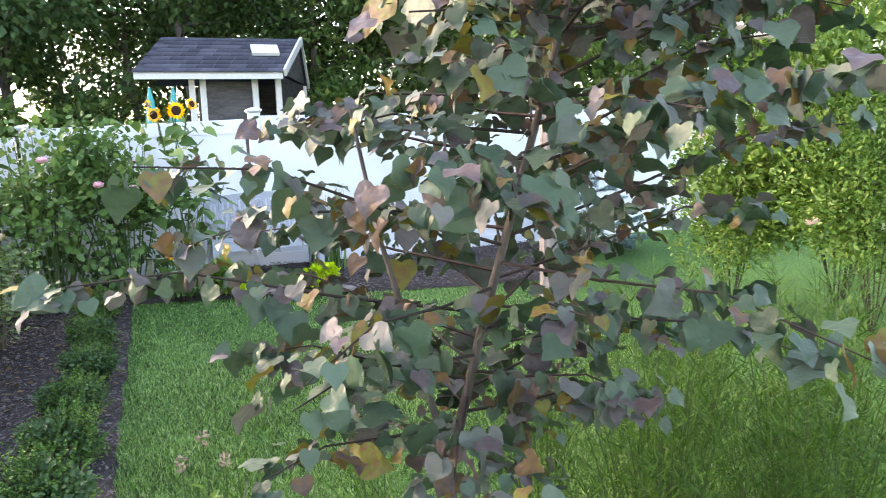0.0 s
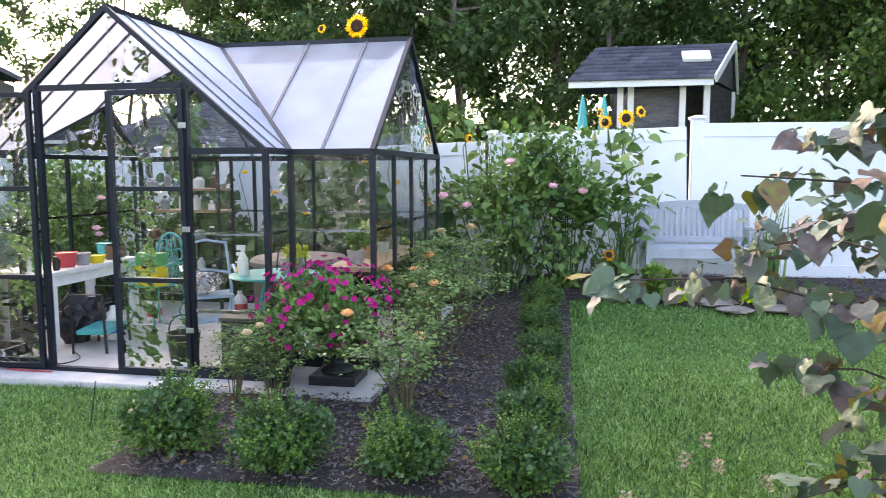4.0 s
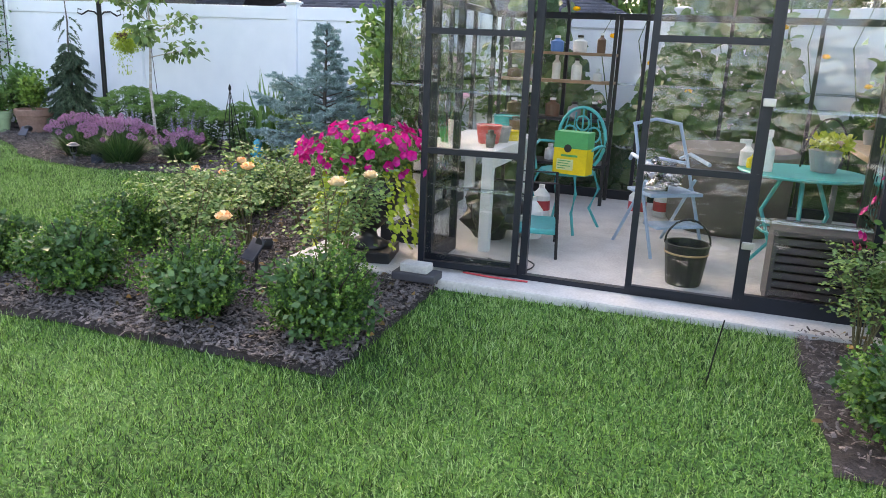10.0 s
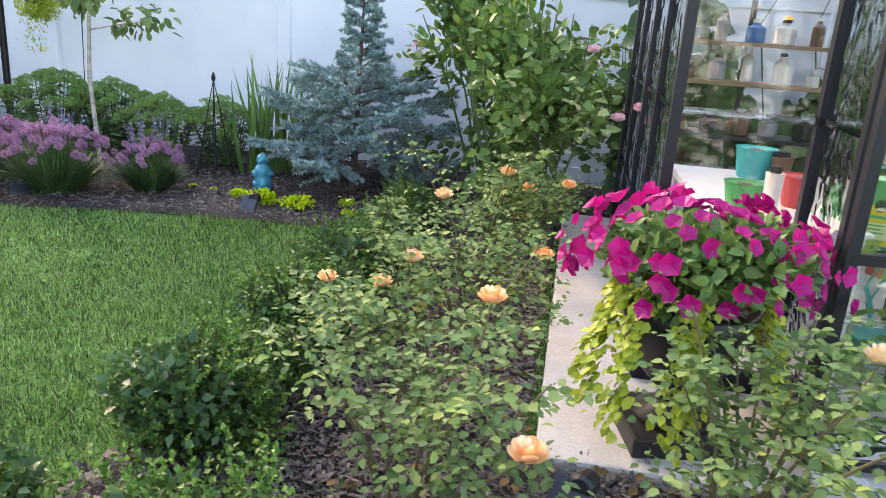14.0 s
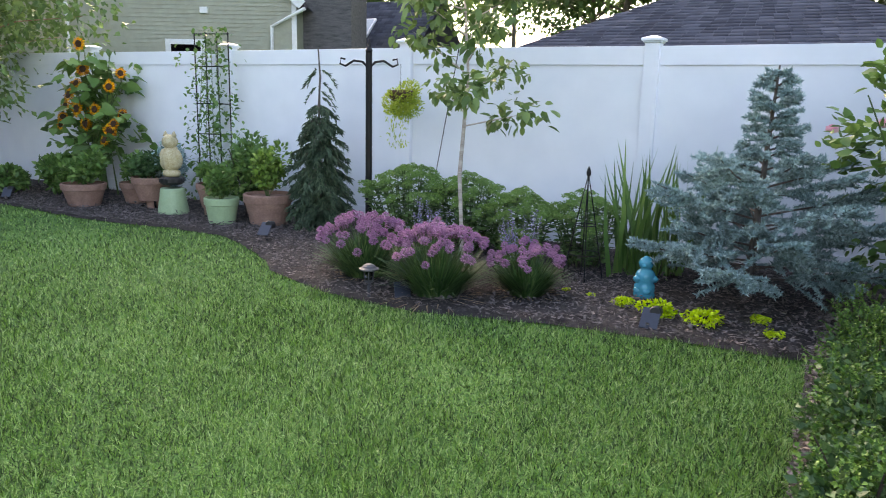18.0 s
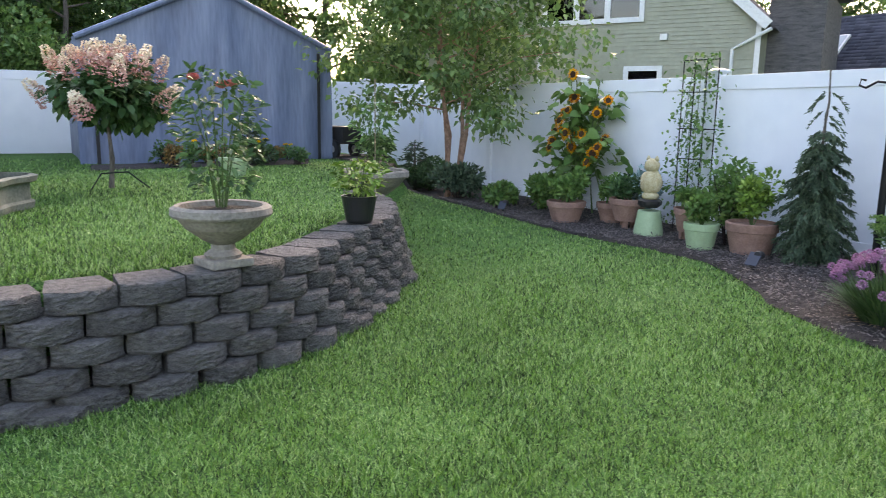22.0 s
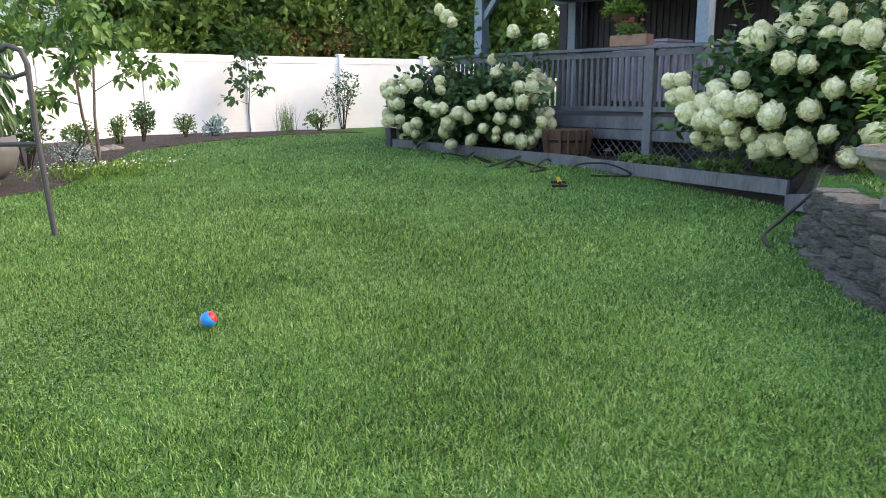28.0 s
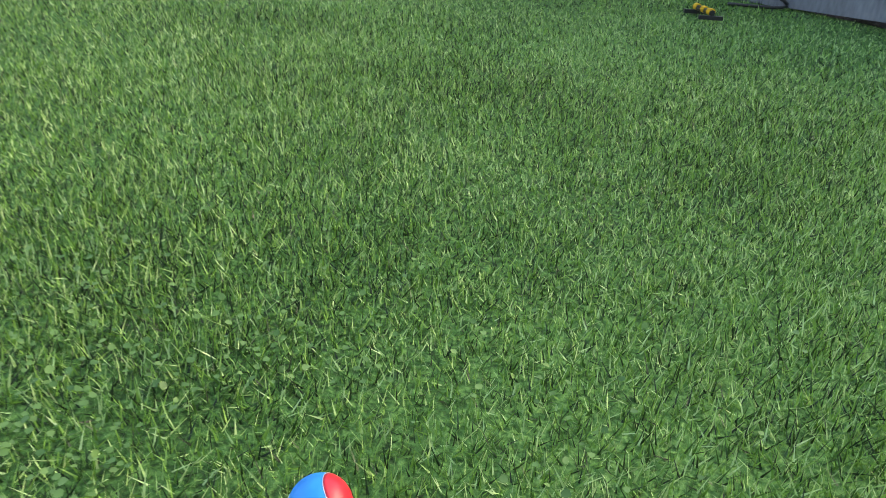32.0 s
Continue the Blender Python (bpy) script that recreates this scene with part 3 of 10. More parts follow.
bm = bmesh.new()
box(bm, -1.46, 2.62, -0.25, 3.2, -0.1, 0.055, 0.012)
solid("greenhouse_slab", bm, CONC, "pale concrete slab under the greenhouse", "slab", kind="structure")
bm = bmesh.new()
f = bm.faces.new([bm.verts.new((x, y, 0.5)) for x, y in PATIO])
r = bmesh.ops.extrude_face_region(bm, geom=[f])
bmesh.ops.translate(bm, vec=(0, 0, 0.12), verts=[v for v in r["geom"] if isinstance(v, bmesh.types.BMVert)])
bmesh.ops.recalc_face_normals(bm, faces=bm.faces[:])
solid("patio", bm, CONC, "pale grey patio in front of the back door", "patio", kind="structure")

# ---- white vinyl fences ----
def cap_mesh():
    bm = bmesh.new()
    for h, z0, z1 in ((0.078, 0.0, 0.014), (0.092, 0.014, 0.04)):
        box(bm, -h, h, -h, h, z0, z1, 0.005)
    low, top = ([bm.verts.new((h * x, h * y, z)) for x, y in ((-1, -1), (1, -1), (1, 1), (-1, 1))] for h, z in ((0.088, 0.038), (0.03, 0.06)))
    for i in range(4):
        bm.faces.new((low[i], low[(i + 1) % 4], top[(i + 1) % 4], top[i]))
    bm.faces.new(top)
    return data_of(bm, "post_cap")


CAP = cap_mesh()
CAP.materials.append(VINYL)


def fence(name, pts, label, z=None, top=1.83):
    f = thing(name, label, "fence", group="white vinyl fences")
    hs = [float(land(x, y)) if z is None else z for x, y in pts]
    for (x, y), h in zip(pts, hs):
        bm = box(bmesh.new(), x - 0.065, x + 0.065, y - 0.065, y + 0.065, h - 0.05, h + top + 0.03, 0.006)
        post = part("fence_post", bm, VINYL, f)
        c = part("post_cap", CAP, VINYL, post)
        c.location = (x, y, h + top + 0.03)
    for (ax, ay), (bx, by), ha, hb in zip(pts, pts[1:], hs, hs[1:]):
        L = math.hypot(bx - ax, by - ay)
        a = math.degrees(math.atan2(by - ay, bx - ax))
        m = pose((ax + bx) / 2, (ay + by) / 2, (ha + hb) / 2, 0, 0, a)
        slope = Matrix.Shear("XY", 4, (0, 0)) if ha == hb else Matrix(((1, 0, 0, 0), (0, 1, 0, 0), ((hb - ha) / L, 0, 1, 0), (0, 0, 0, 1)))
        bm = box(bmesh.new(), -L / 2 + 0.065, L / 2 - 0.065, -0.011, 0.011, 0.14, top - 0.12)
        boards = part("panel", bm, VINYL, f)
        bm = box(bmesh.new(), -L / 2 + 0.065, L / 2 - 0.065, -0.025, 0.025, top - 0.16, top, 0.004)
        rail = part("top_rail", bm, VINYL, f)
        bm = box(bmesh.new(), -L / 2 + 0.065, L / 2 - 0.065, -0.025, 0.025, 0.03, 0.18, 0.004)
        low = part("bottom_rail", bm, VINYL, f)
        for o in (boards, rail, low):
            o.matrix_basis = m @ slope
    return f


fence("back_fence", [(-24.0, 6.6), (-21.5, 6.1), (-19.0, 5.6), (-16.5, 5.1), (-14.05, 4.62), (-11.6, 4.55), (-9.15, 4.55), (-6.7, 4.54), (-4.25, 4.56), (-1.8, 4.6), (0.55, 4.35), (2.93, 4.05), (5.3, 4.25), (7.7, 4.35), (10.1, 4.4), (12.5, 4.5), (14.9, 4.6)],
      "tall white vinyl privacy fence with capped posts behind the beds")
fence("side_fence", [(4.6, -16.4), (2.2, -17.2), (-0.3, -18), (-2.8, -18.8), (-5.3, -19.55), (-7.9, -20.4), (-10.2, -21.15), (-12.6, -21.0), (-15.0, -20.6), (-17.5, -20.2), (-20, -19.8)], "tall white vinyl privacy fence along the far lawn", 0.36)
fence("rear_fence", [(-18.2, -5.6), (-18.2, -3.2), (-18.2, -0.8), (-18.2, 1.6), (-18.2, 4.0), (-18.2, 5.4)], "white vinyl fence panels behind the storage tent", 0.15)

# ---- greenhouse ----
GX0, GX1, GY0, GY1, GZ, GR = -1.1, 2.45, 0.45, 2.96, 1.72, 2.75
PX0, PX1, PA = -0.6, 1.8, 2.75
FLO = 0.055
gh = thing("greenhouse", "walk-in greenhouse with dark aluminium frame, clear walls and milky roof panels", "greenhouse", 0, 0, 0)
RY = (GY0 + GY1) / 2
ROOFBAR = plain("grey_glazing_bar", (0.1, 0.11, 0.14), 0.45, 0.2)
CXG = (PX0 + PX1) / 2


def bars(name, segs, w=0.045, h=None, label="", mat=FRAME):
    for a, b in segs:
        part(name, beam(bmesh.new(), a, b, w, h), mat, gh, label)


def wall_pane(a, b, z0, z1, n=1, top=None):
    """A clear sheet between two ground points; top raises the far end for gables."""
    bm = bmesh.new()
    a, b = Vector((*a, 0)), Vector((*b, 0))
    q = [a + Vector((0, 0, z0)), b + Vector((0, 0, z0)), b + Vector((0, 0, z1 if top is None else top)), a + Vector((0, 0, z1))]
    bm.faces.new([bm.verts.new(v) for v in q])
    o = part("wall_pane", bm, PANE, gh)
    o.visible_shadow = False
    return o


corners = [(GX0, GY0), (GX1, GY0), (GX0, GY1), (GX1, GY1), (PX0, GY0), (PX1, GY0), (PX0, 0), (PX1, 0)]
bars("corner_post", [((x, y, FLO), (x, y, GZ)) for x, y in corners], 0.04)
back = [GX0 + (GX1 - GX0) * k / 5 for k in range(1, 5)]
bars("wall_post", [((x, GY1, FLO), (x, GY1, GZ)) for x in back] + [((x, y, FLO), (x, y, GZ)) for x in (GX0, GX1) for y in (GY0 + 0.63, RY, RY + 0.63)], 0.032)
bars("door_post", [((x, 0, FLO), (x, 0, 2.2)) for x in (0.0, 1.2)], 0.042)
bars("base_rail", [((GX0, GY0, FLO + 0.04), (PX0, GY0, FLO + 0.04)), ((PX1, GY0, FLO + 0.04), (GX1, GY0, FLO + 0.04)), ((GX0, GY0, FLO + 0.04), (GX0, GY1, FLO + 0.04)), ((GX1, GY0, FLO + 0.04), (GX1, GY1, FLO + 0.04)), ((GX0, GY1, FLO + 0.04), (GX1, GY1, FLO + 0.04)),
                   ((PX0, 0, FLO + 0.04), (0, 0, FLO + 0.04)), ((1.2, 0, FLO + 0.04), (PX1, 0, FLO + 0.04)), ((PX0, 0, FLO + 0.04), (PX0, GY0, FLO + 0.04)), ((PX1, 0, FLO + 0.04), (PX1, GY0, FLO + 0.04))], 0.04, 0.09)
bars("door_sill", [((0, 0, FLO + 0.015), (1.2, 0, FLO + 0.015))], 0.05, 0.03)
bars("eave_rail", [((GX0, GY0, GZ), (PX0, GY0, GZ)), ((PX1, GY0, GZ), (GX1, GY0, GZ)), ((GX0, GY0, GZ), (GX0, GY1, GZ)), ((GX1, GY0, GZ), (GX1, GY1, GZ)), ((GX0, GY1, GZ), (GX1, GY1, GZ)), ((PX0, 0, GZ), (PX0, GY0, GZ)), ((PX1, 0, GZ), (PX1, GY0, GZ)),
                   ((PX0, 0, GZ), (0, 0, GZ)), ((1.2, 0, GZ), (PX1, 0, GZ))], 0.045, 0.045)
bars("door_header", [((0, 0, 2.19), (1.2, 0, 2.19))], 0.042)
bars("ridge_bar", [((GX0, RY, GR), (GX1, RY, GR)), ((CXG, 0, PA), (CXG, RY, PA))], 0.045, 0.045)
bars("gable_rafter", [((PX0, 0, GZ), (CXG, 0, PA)), ((PX1, 0, GZ), (CXG, 0, PA))] + [((x, y, GZ), (x, RY, GR)) for x in (GX0, GX1) for y in (GY0, GY1)], 0.038)
bars("valley_bar", [((PX0, GY0, GZ), (CXG, RY, GR)), ((PX1, GY0, GZ), (CXG, RY, GR))], 0.035)
bars("roof_bar", [((x, GY1, GZ), (x, RY, GR)) for x in back] + [((x, GY0, GZ), (x, RY, GR)) for x in (GX0 + 0.0, GX1 - 0.0)] + [((2.05, GY0, GZ), (2.05, RY, GR)), ((-0.7, GY0, GZ), (-0.7, RY, GR))]
     + [((1.5, GY0 + (RY - GY0) * (PX1 - 1.5) / 1.2, GZ + (GR - GZ) * (PX1 - 1.5) / 1.2), (1.5, RY, GR)), ((-0.3, GY0 + (RY - GY0) * 0.3 / 1.2, GZ + (GR - GZ) * 0.3 / 1.2), (-0.3, RY, GR))], 0.024, mat=ROOFBAR)
bars("roof_bar", [((CXG, y, PA), (CXG + q * 1.2 * (1 - f), y, GZ + (PA - GZ) * f)) for q in (-1, 1) for y, f in ((0.22, 0.0), (GY0, 0.0), (0.88, (0.88 - GY0) / (RY - GY0)))], 0.02, mat=ROOFBAR)
bars("interior_brace", [((CXG, RY, GR - 0.03), (CXG - 0.75, RY + 0.4, GZ + 0.4)), ((CXG, RY, GR - 0.03), (CXG + 0.75, RY + 0.4, GZ + 0.4)), ((GX0, GY1 - 0.02, GZ - 0.02), (GX1, GY1 - 0.02, GZ - 0.02))], 0.028)
# clear walls in sheets, with shiny joint strips
JOINT = glass_mat("joint_strip", (0.75, 0.8, 0.82), 2.4, 0.2)
runs = [((PX0, 0), (0, 0)), ((1.2, 0), (PX1, 0)), ((PX0, 0), (PX0, GY0)), ((PX1, 0), (PX1, GY0)), ((GX0, GY0), (PX0, GY0)), ((PX1, GY0), (GX1, GY0))]
for x in (GX0, GX1):
    ys = [GY0, GY0 + 0.63, RY, RY + 0.63, GY1]
    runs += [((x, a), (x, b)) for a, b in zip(ys, ys[1:])]
bx = [GX0, *back, GX1]
runs += [((a, GY1), (b, GY1)) for a, b in zip(bx, bx[1:])]
for a, b in runs:
    for z0, z1 in ((FLO + 0.09, 0.55), (0.56, 1.12), (1.13, GZ - 0.03)):
        wall_pane(a, b, z0, z1)
    for z in (0.555, 1.125):
        d = Vector((b[0] - a[0], b[1] - a[1], 0)).normalized() * 0.025
        part("joint_strip", beam(bmesh.new(), (a[0] + d.x, a[1] + d.y, z), (b[0] - d.x, b[1] - d.y, z), 0.016, 0.022), JOINT, gh)
for a, b in (((PX0, 0), (0, 0)), ((PX1, 0), (1.2, 0))):
    wall_pane(a, b, GZ + 0.03, GZ + 0.03, top=GZ + 0.5)
for a, b in (((0, 0), (CXG, 0)), ((1.2, 0), (CXG, 0))):
    wall_pane(a, b, 2.22, 2.25, top=PA - 0.03)
for x in (GX0, GX1):
    for y in (GY0, GY1):
        wall_pane((x, y), (x, RY), GZ + 0.03, GZ + 0.03, top=GR - 0.03)


def roof_mat():
    m, n, l, b = base_mat("milky_twinwall", 0.3)
    mp = coords(n, l, 1.0)
    nz = n.new("ShaderNodeTexNoise")
    nz.inputs["Scale"].default_value = 2.5
    l.new(mp.outputs[0], nz.inputs[0])
    r = ramp(n, [(0.3, (0.64, 0.66, 0.74)), (0.7, (0.76, 0.78, 0.84))])
    l.new(nz.outputs[0], r.inputs[0]), l.new(r.outputs[0], b.inputs["Base Color"])
    t, ms = n.new("ShaderNodeBsdfTranslucent"), n.new("ShaderNodeMixShader")
    ms.inputs[0].default_value = 0.26
    l.new(r.outputs[0], t.inputs[0]), l.new(b.outputs[0], ms.inputs[1]), l.new(t.outputs[0], ms.inputs[2])
    l.new(ms.outputs[0], n["Material Output"].inputs[0])
    return m


MILKY = roof_mat()


def roof(quad, mat=None):
    bm = bmesh.new()
    f = bm.faces.new([bm.verts.new(q) for q in quad])
    bmesh.ops.solidify(bm, geom=[f], thickness=0.008)
    part("roof_panel", bm, mat or MILKY, gh)


V0, V1 = (PX0, GY0, GZ), (PX1, GY0, GZ)
TOP = (CXG, RY, GR)
roof([(PX1, 0, GZ), V1, TOP, (CXG, 0, PA)]), roof([V0, (PX0, 0, GZ), (CXG, 0, PA), TOP])
roof([V1, (GX1, GY0, GZ), (GX1, RY, GR), TOP]), roof([(GX0, GY0, GZ), V0, TOP, (GX0, RY, GR)])
roof([(GX1, GY1, GZ), (GX0, GY1, GZ), (GX0, RY, GR), (GX1, RY, GR)], PANE)


def leaf_door(name, label, x, angle, flip):
    d = thing(name, label, "door", x, -0.035, 0, angle, kind="structure")
    w = 0.585
    s = -1 if flip else 1
    for a, b in (((0.02 * s, 0, 0.09), (0.02 * s, 0, 2.15)), ((w * s, 0, 0.09), (w * s, 0, 2.15)), ((0, 0, 0.1), (w * s, 0, 0.1)), ((0, 0, 2.14), (w * s, 0, 2.14)), ((0, 0, 0.78), (w * s, 0, 0.78)), ((0, 0, 1.45), (w * s, 0, 1.45))):
        part("door_rail", beam(bmesh.new(), a, b, 0.036, 0.034), FRAME, d)
    for z0, z1 in ((0.12, 0.44), (0.45, 0.76), (0.8, 1.1), (1.12, 1.43), (1.47, 2.12)):
        bm = bmesh.new()
        bm.faces.new([bm.verts.new(v) for v in ((0.03 * s, 0.01, z0), ((w - 0.02) * s, 0.01, z0), ((w - 0.02) * s, 0.01, z1), (0.03 * s, 0.01, z1))])
        part("door_pane", bm, PANE, d).visible_shadow = False
    for z in (0.42, 1.16, 1.9):
        part("hinge", box(bmesh.new(), -0.03, 0.03, -0.03, -0.018, z - 0.02, z + 0.02, 0.004), plain("steel", (0.5, 0.5, 0.52), 0.35, 0.9), d)
    return d


leaf_door("door_1", "open glazed greenhouse door folded back against the front", -0.03, 186, False)
leaf_door("door_2", "closed glazed greenhouse door with dark frame", 1.2, 0, True)
bm = box(bmesh.new(), -0.69, -0.43, -0.37, -0.22, 0.055, 0.1, 0.006)
solid("lower_paver", bm, DARKGREY, "dark grey concrete paver lying by the greenhouse door", "paver", group="pavers by the door")
bm = box(bmesh.new(), -0.65, -0.48, -0.345, -0.24, 0.1, 0.15, 0.01)
solid("upper_paver", bm, CONC, "small pale grey paver stacked on a darker one", "paver", group="pavers by the door")

# ---- retaining wall of split-face blocks ----
def wall_curve():
    P = [Vector((x, y, 0)) for x, y in WALL]
    out = []
    for k in range(len(P) - 1):
        a, b, c, d = P[max(k - 1, 0)], P[k], P[k + 1], P[min(k + 2, len(P) - 1)]
        for i in range(16):
            t = i / 16
            out.append(0.5 * ((2 * b) + (c - a) * t + (2 * a - 5 * b + 4 * c - d) * t * t + (3 * b - a - 3 * c + d) * t ** 3))
    return out + [P[-1]]


CURVE = wall_curve()
CUM = [0.0]
for a, b in zip(CURVE, CURVE[1:]):
    CUM.append(CUM[-1] + (b - a).length)


def on_curve(s):
    s = min(max(s, 0), CUM[-1] - 1e-4)
    k = next(i for i in range(len(CUM) - 1) if CUM[i + 1] > s)
    t = (s - CUM[k]) / (CUM[k + 1] - CUM[k])
    p = CURVE[k].lerp(CURVE[k + 1], t)
    d = (CURVE[k + 1] - CURVE[k]).normalized()
    return p, math.degrees(math.atan2(d.y, d.x))


BW, BH = 0.318, 0.112


def block_mesh(seed):
    """A wall block whose split face bulges and is ribbed with broken layers; its face looks to +y."""
    bm = bmesh.new()
    nx, nz = 20, 11
    grid = []
    for j in range(nz + 1):
        row = []
        for i in range(nx + 1):
            u, v = i / nx * 2 - 1, j / nz
            y = 0.078 * (1 - abs(u) ** 2.3) + 0.012 * noise.noise(Vector((u * 2.2 + seed * 7, v * 1.8, seed)))
            y += 0.011 * noise.noise(Vector((u * 4 + seed, v * 7.5, 3))) + 0.007 * noise.noise(Vector((u * 11, v * 15 + seed, 8)))
            y -= 0.012 * (abs(2 * v - 1) ** 6)
            x = u * (BW / 2 - 0.004 - 0.006 * abs(noise.noise(Vector((v * 5, seed, u)))))
            row.append(bm.verts.new((x, y, v * (BH - 0.006) + (0.004 * noise.noise(Vector((u * 5, seed * 3, v))) if j in (0, nz) else 0))))
        grid.append(row)
    for j in range(nz):
        for i in range(nx):
            bm.faces.new((grid[j][i + 1], grid[j][i], grid[j + 1][i], grid[j + 1][i + 1]))
    deep = -0.24
    bt = [bm.verts.new((s * BW * 0.38, deep, z)) for s in (-1, 1) for z in (0, BH - 0.006)]
    bm.faces.new([*grid[nz][::-1], bt[1], bt[3]][::-1])
    bm.faces.new([*grid[0], bt[2], bt[0]][::-1])
    bm.faces.new([r[0] for r in grid] + [bt[1], bt[0]])
    bm.faces.new([r[nx] for r in grid][::-1] + [bt[2], bt[3]])
    bmesh.ops.recalc_face_normals(bm, faces=bm.faces[:])
    me = data_of(bm, "wall_block")
    me.materials.append(BLOCK)
    return me


BLOCKS = [block_mesh(k) for k in range(9)]
rw = thing("retaining_wall", "curved grey split-face concrete block wall holding up the upper lawn", "retaining wall", kind="structure")
nb = int(CUM[-1] / BW)
for c in range(5):
    for i in range(nb + (c % 2)):
        p, a = on_curve((i + (0.5 if c % 2 == 0 else 0.0)) * BW)
        back_off = (4 - c) * 0.03
        m = pose(p.x, p.y, 0.55 - (5 - c) * BH + R.uniform(-0.002, 0.002), R.uniform(-1, 1), 0, a + R.uniform(-1.5, 1.5)) @ Matrix.Translation((0, back_off + R.uniform(-0.006, 0.006) + 0.02, 0))
        if c < 3 and float(land(p.x + 0.4, p.y)) > 0.3 and c < 2:
            continue
        ob = part("wall_block", BLOCKS[R.randrange(9)], BLOCK, rw)
        ob.matrix_basis = m
        if c == 1 and R.random() < 0.55:
            low = part("base_stone", BLOCKS[R.randrange(9)], BLOCK, rw)
            low.matrix_basis = pose(p.x, p.y, float(land(p.x + 0.3, p.y)) - 0.055, R.uniform(-2, 2), R.uniform(-2, 2), a) @ Matrix.Translation((0, 0.19, 0))

# ---- plants ----
def Z(x, y):
    return float(land(x, y))


def tris(name, VF):
    return np_mesh(name, *VF)


def mound_leaves(n, rx, rz, size, shape=LEAF4, width=0.6, k=9, spread=0.55, out=0.8, lift=0.3, z0=None):
    p, d = lumps(n, rx, rz, k, spread)
    p[:, 2] += rz if z0 is None else z0
    keep = p[:, 2] > 0.01
    p, d = p[keep], d[keep]
    aim = d * out + G.normal(0, 0.5, d.shape) + (0, 0, lift)
    return scatter(p, aim, size * G.uniform(0.7, 1.25, len(p)), shape, width, d + (0, 0, 0.6))


def twigs(n, r, h, base=0.03, rad=0.006):
    bm = bmesh.new()
    for k in range(n):
        a, q = R.uniform(0, 6.28), r * R.uniform(0.3, 0.95)
        b = R.uniform(0, base)
        tube(bm, [(b * math.cos(a), b * math.sin(a), 0), (q * 0.5 * math.cos(a), q * 0.5 * math.sin(a), h * 0.5), (q * math.cos(a + 0.3), q * math.sin(a + 0.3), h * R.uniform(0.75, 1))], rad, rad * 0.4, 4)
    return bm


def place(proto, spots, label="", first=True):
    """Puts a thing at the first spot and copies of it at the others: x, y, turn, scale."""
    out = []
    for k, (x, y, rz, s, *zz) in enumerate(spots):
        m = pose(x, y, (zz[0] if zz else Z(x, y) + 0.02), 0, 0, rz)
        if k == 0 and first:
            proto.matrix_basis = m @ Matrix.Scale(s, 4)
            out.append(proto)
        else:
            o = copy_thing(proto, m)
            o.matrix_basis = m @ Matrix.Scale(s, 4)
            out.append(o)
    return out


def boxwood(seed):
    b = thing("boxwood_bush", "small rounded green boxwood bush in dark bark mulch", "bush", group="boxwood hedge")
    shoots, per = 520, 30
    p, d = lumps(shoots, 0.33, 0.235, 18, 0.62, 0.6)
    p[:, 2] += 0.2
    d = unit(unit(p - (0, 0, 0.12)) * 0.8 + G.normal(0, 0.3, p.shape) + (0, 0, 0.55))
    t = G.uniform(-0.13, 0.045, (shoots, per, 1))
    q = (p[:, None] + d[:, None] * t).reshape(-1, 3)
    dd = np.repeat(d, per, 0)
    keep = q[:, 2] > 0.015
    q, dd = q[keep], dd[keep]
    V = scatter(q, dd * 0.7 + G.normal(0, 0.6, q.shape), 0.0152 * G.uniform(0.65, 1.2, len(q)), LEAF4, 0.85, dd)
    part("foliage", tris("boxwood_foliage", V), BOXLEAF, b)
    # core of bigger, darker-coloured leaves paints in the shade inside the bush
    part("inner_foliage", tris("boxwood_shade_core", mound_leaves(2000, 0.27, 0.19, 0.035, LEAF4, 0.7, 14, 0.6, z0=0.18)), LEAFDARK, b)
    part("twig_frame", twigs(14, 0.2, 0.34), TWIG, b)
    return b


b1, b2, b3 = boxwood(1), boxwood(2), boxwood(3)
place(b1, [(-0.66, -1.24, 0, 1.15), (-2.13, -1.2, 80, 1.15), (1.78, -1.28, 40, 1.12), (3.12, -1.38, 200, 0.95), (3.74, -0.62, 10, 0.86), (3.64, 1.75, 120, 0.84), (-2.5, -0.45, 30, 1.1), (-2.48, 1.0, 70, 1.05), (-2.46, 2.3, 190, 0.95)])
place(b2, [(-1.38, -1.23, 0, 1.12), (-2.82, -1.22, 120, 1.1), (2.45, -1.4, 90, 1.1), (3.72, -1.38, 20, 1.0), (3.7, 0.15, 230, 0.84), (3.6, 2.55, 45, 0.84), (-2.5, 0.3, 160, 1.1), (-2.48, 1.65, 300, 1.0)])
place(b3, [(3.67, 0.95, 100, 0.84), (-2.46, -0.1, 200, 0.8), (-2.44, 0.65, 20, 0.85), (-2.45, 1.3, 90, 0.8)])


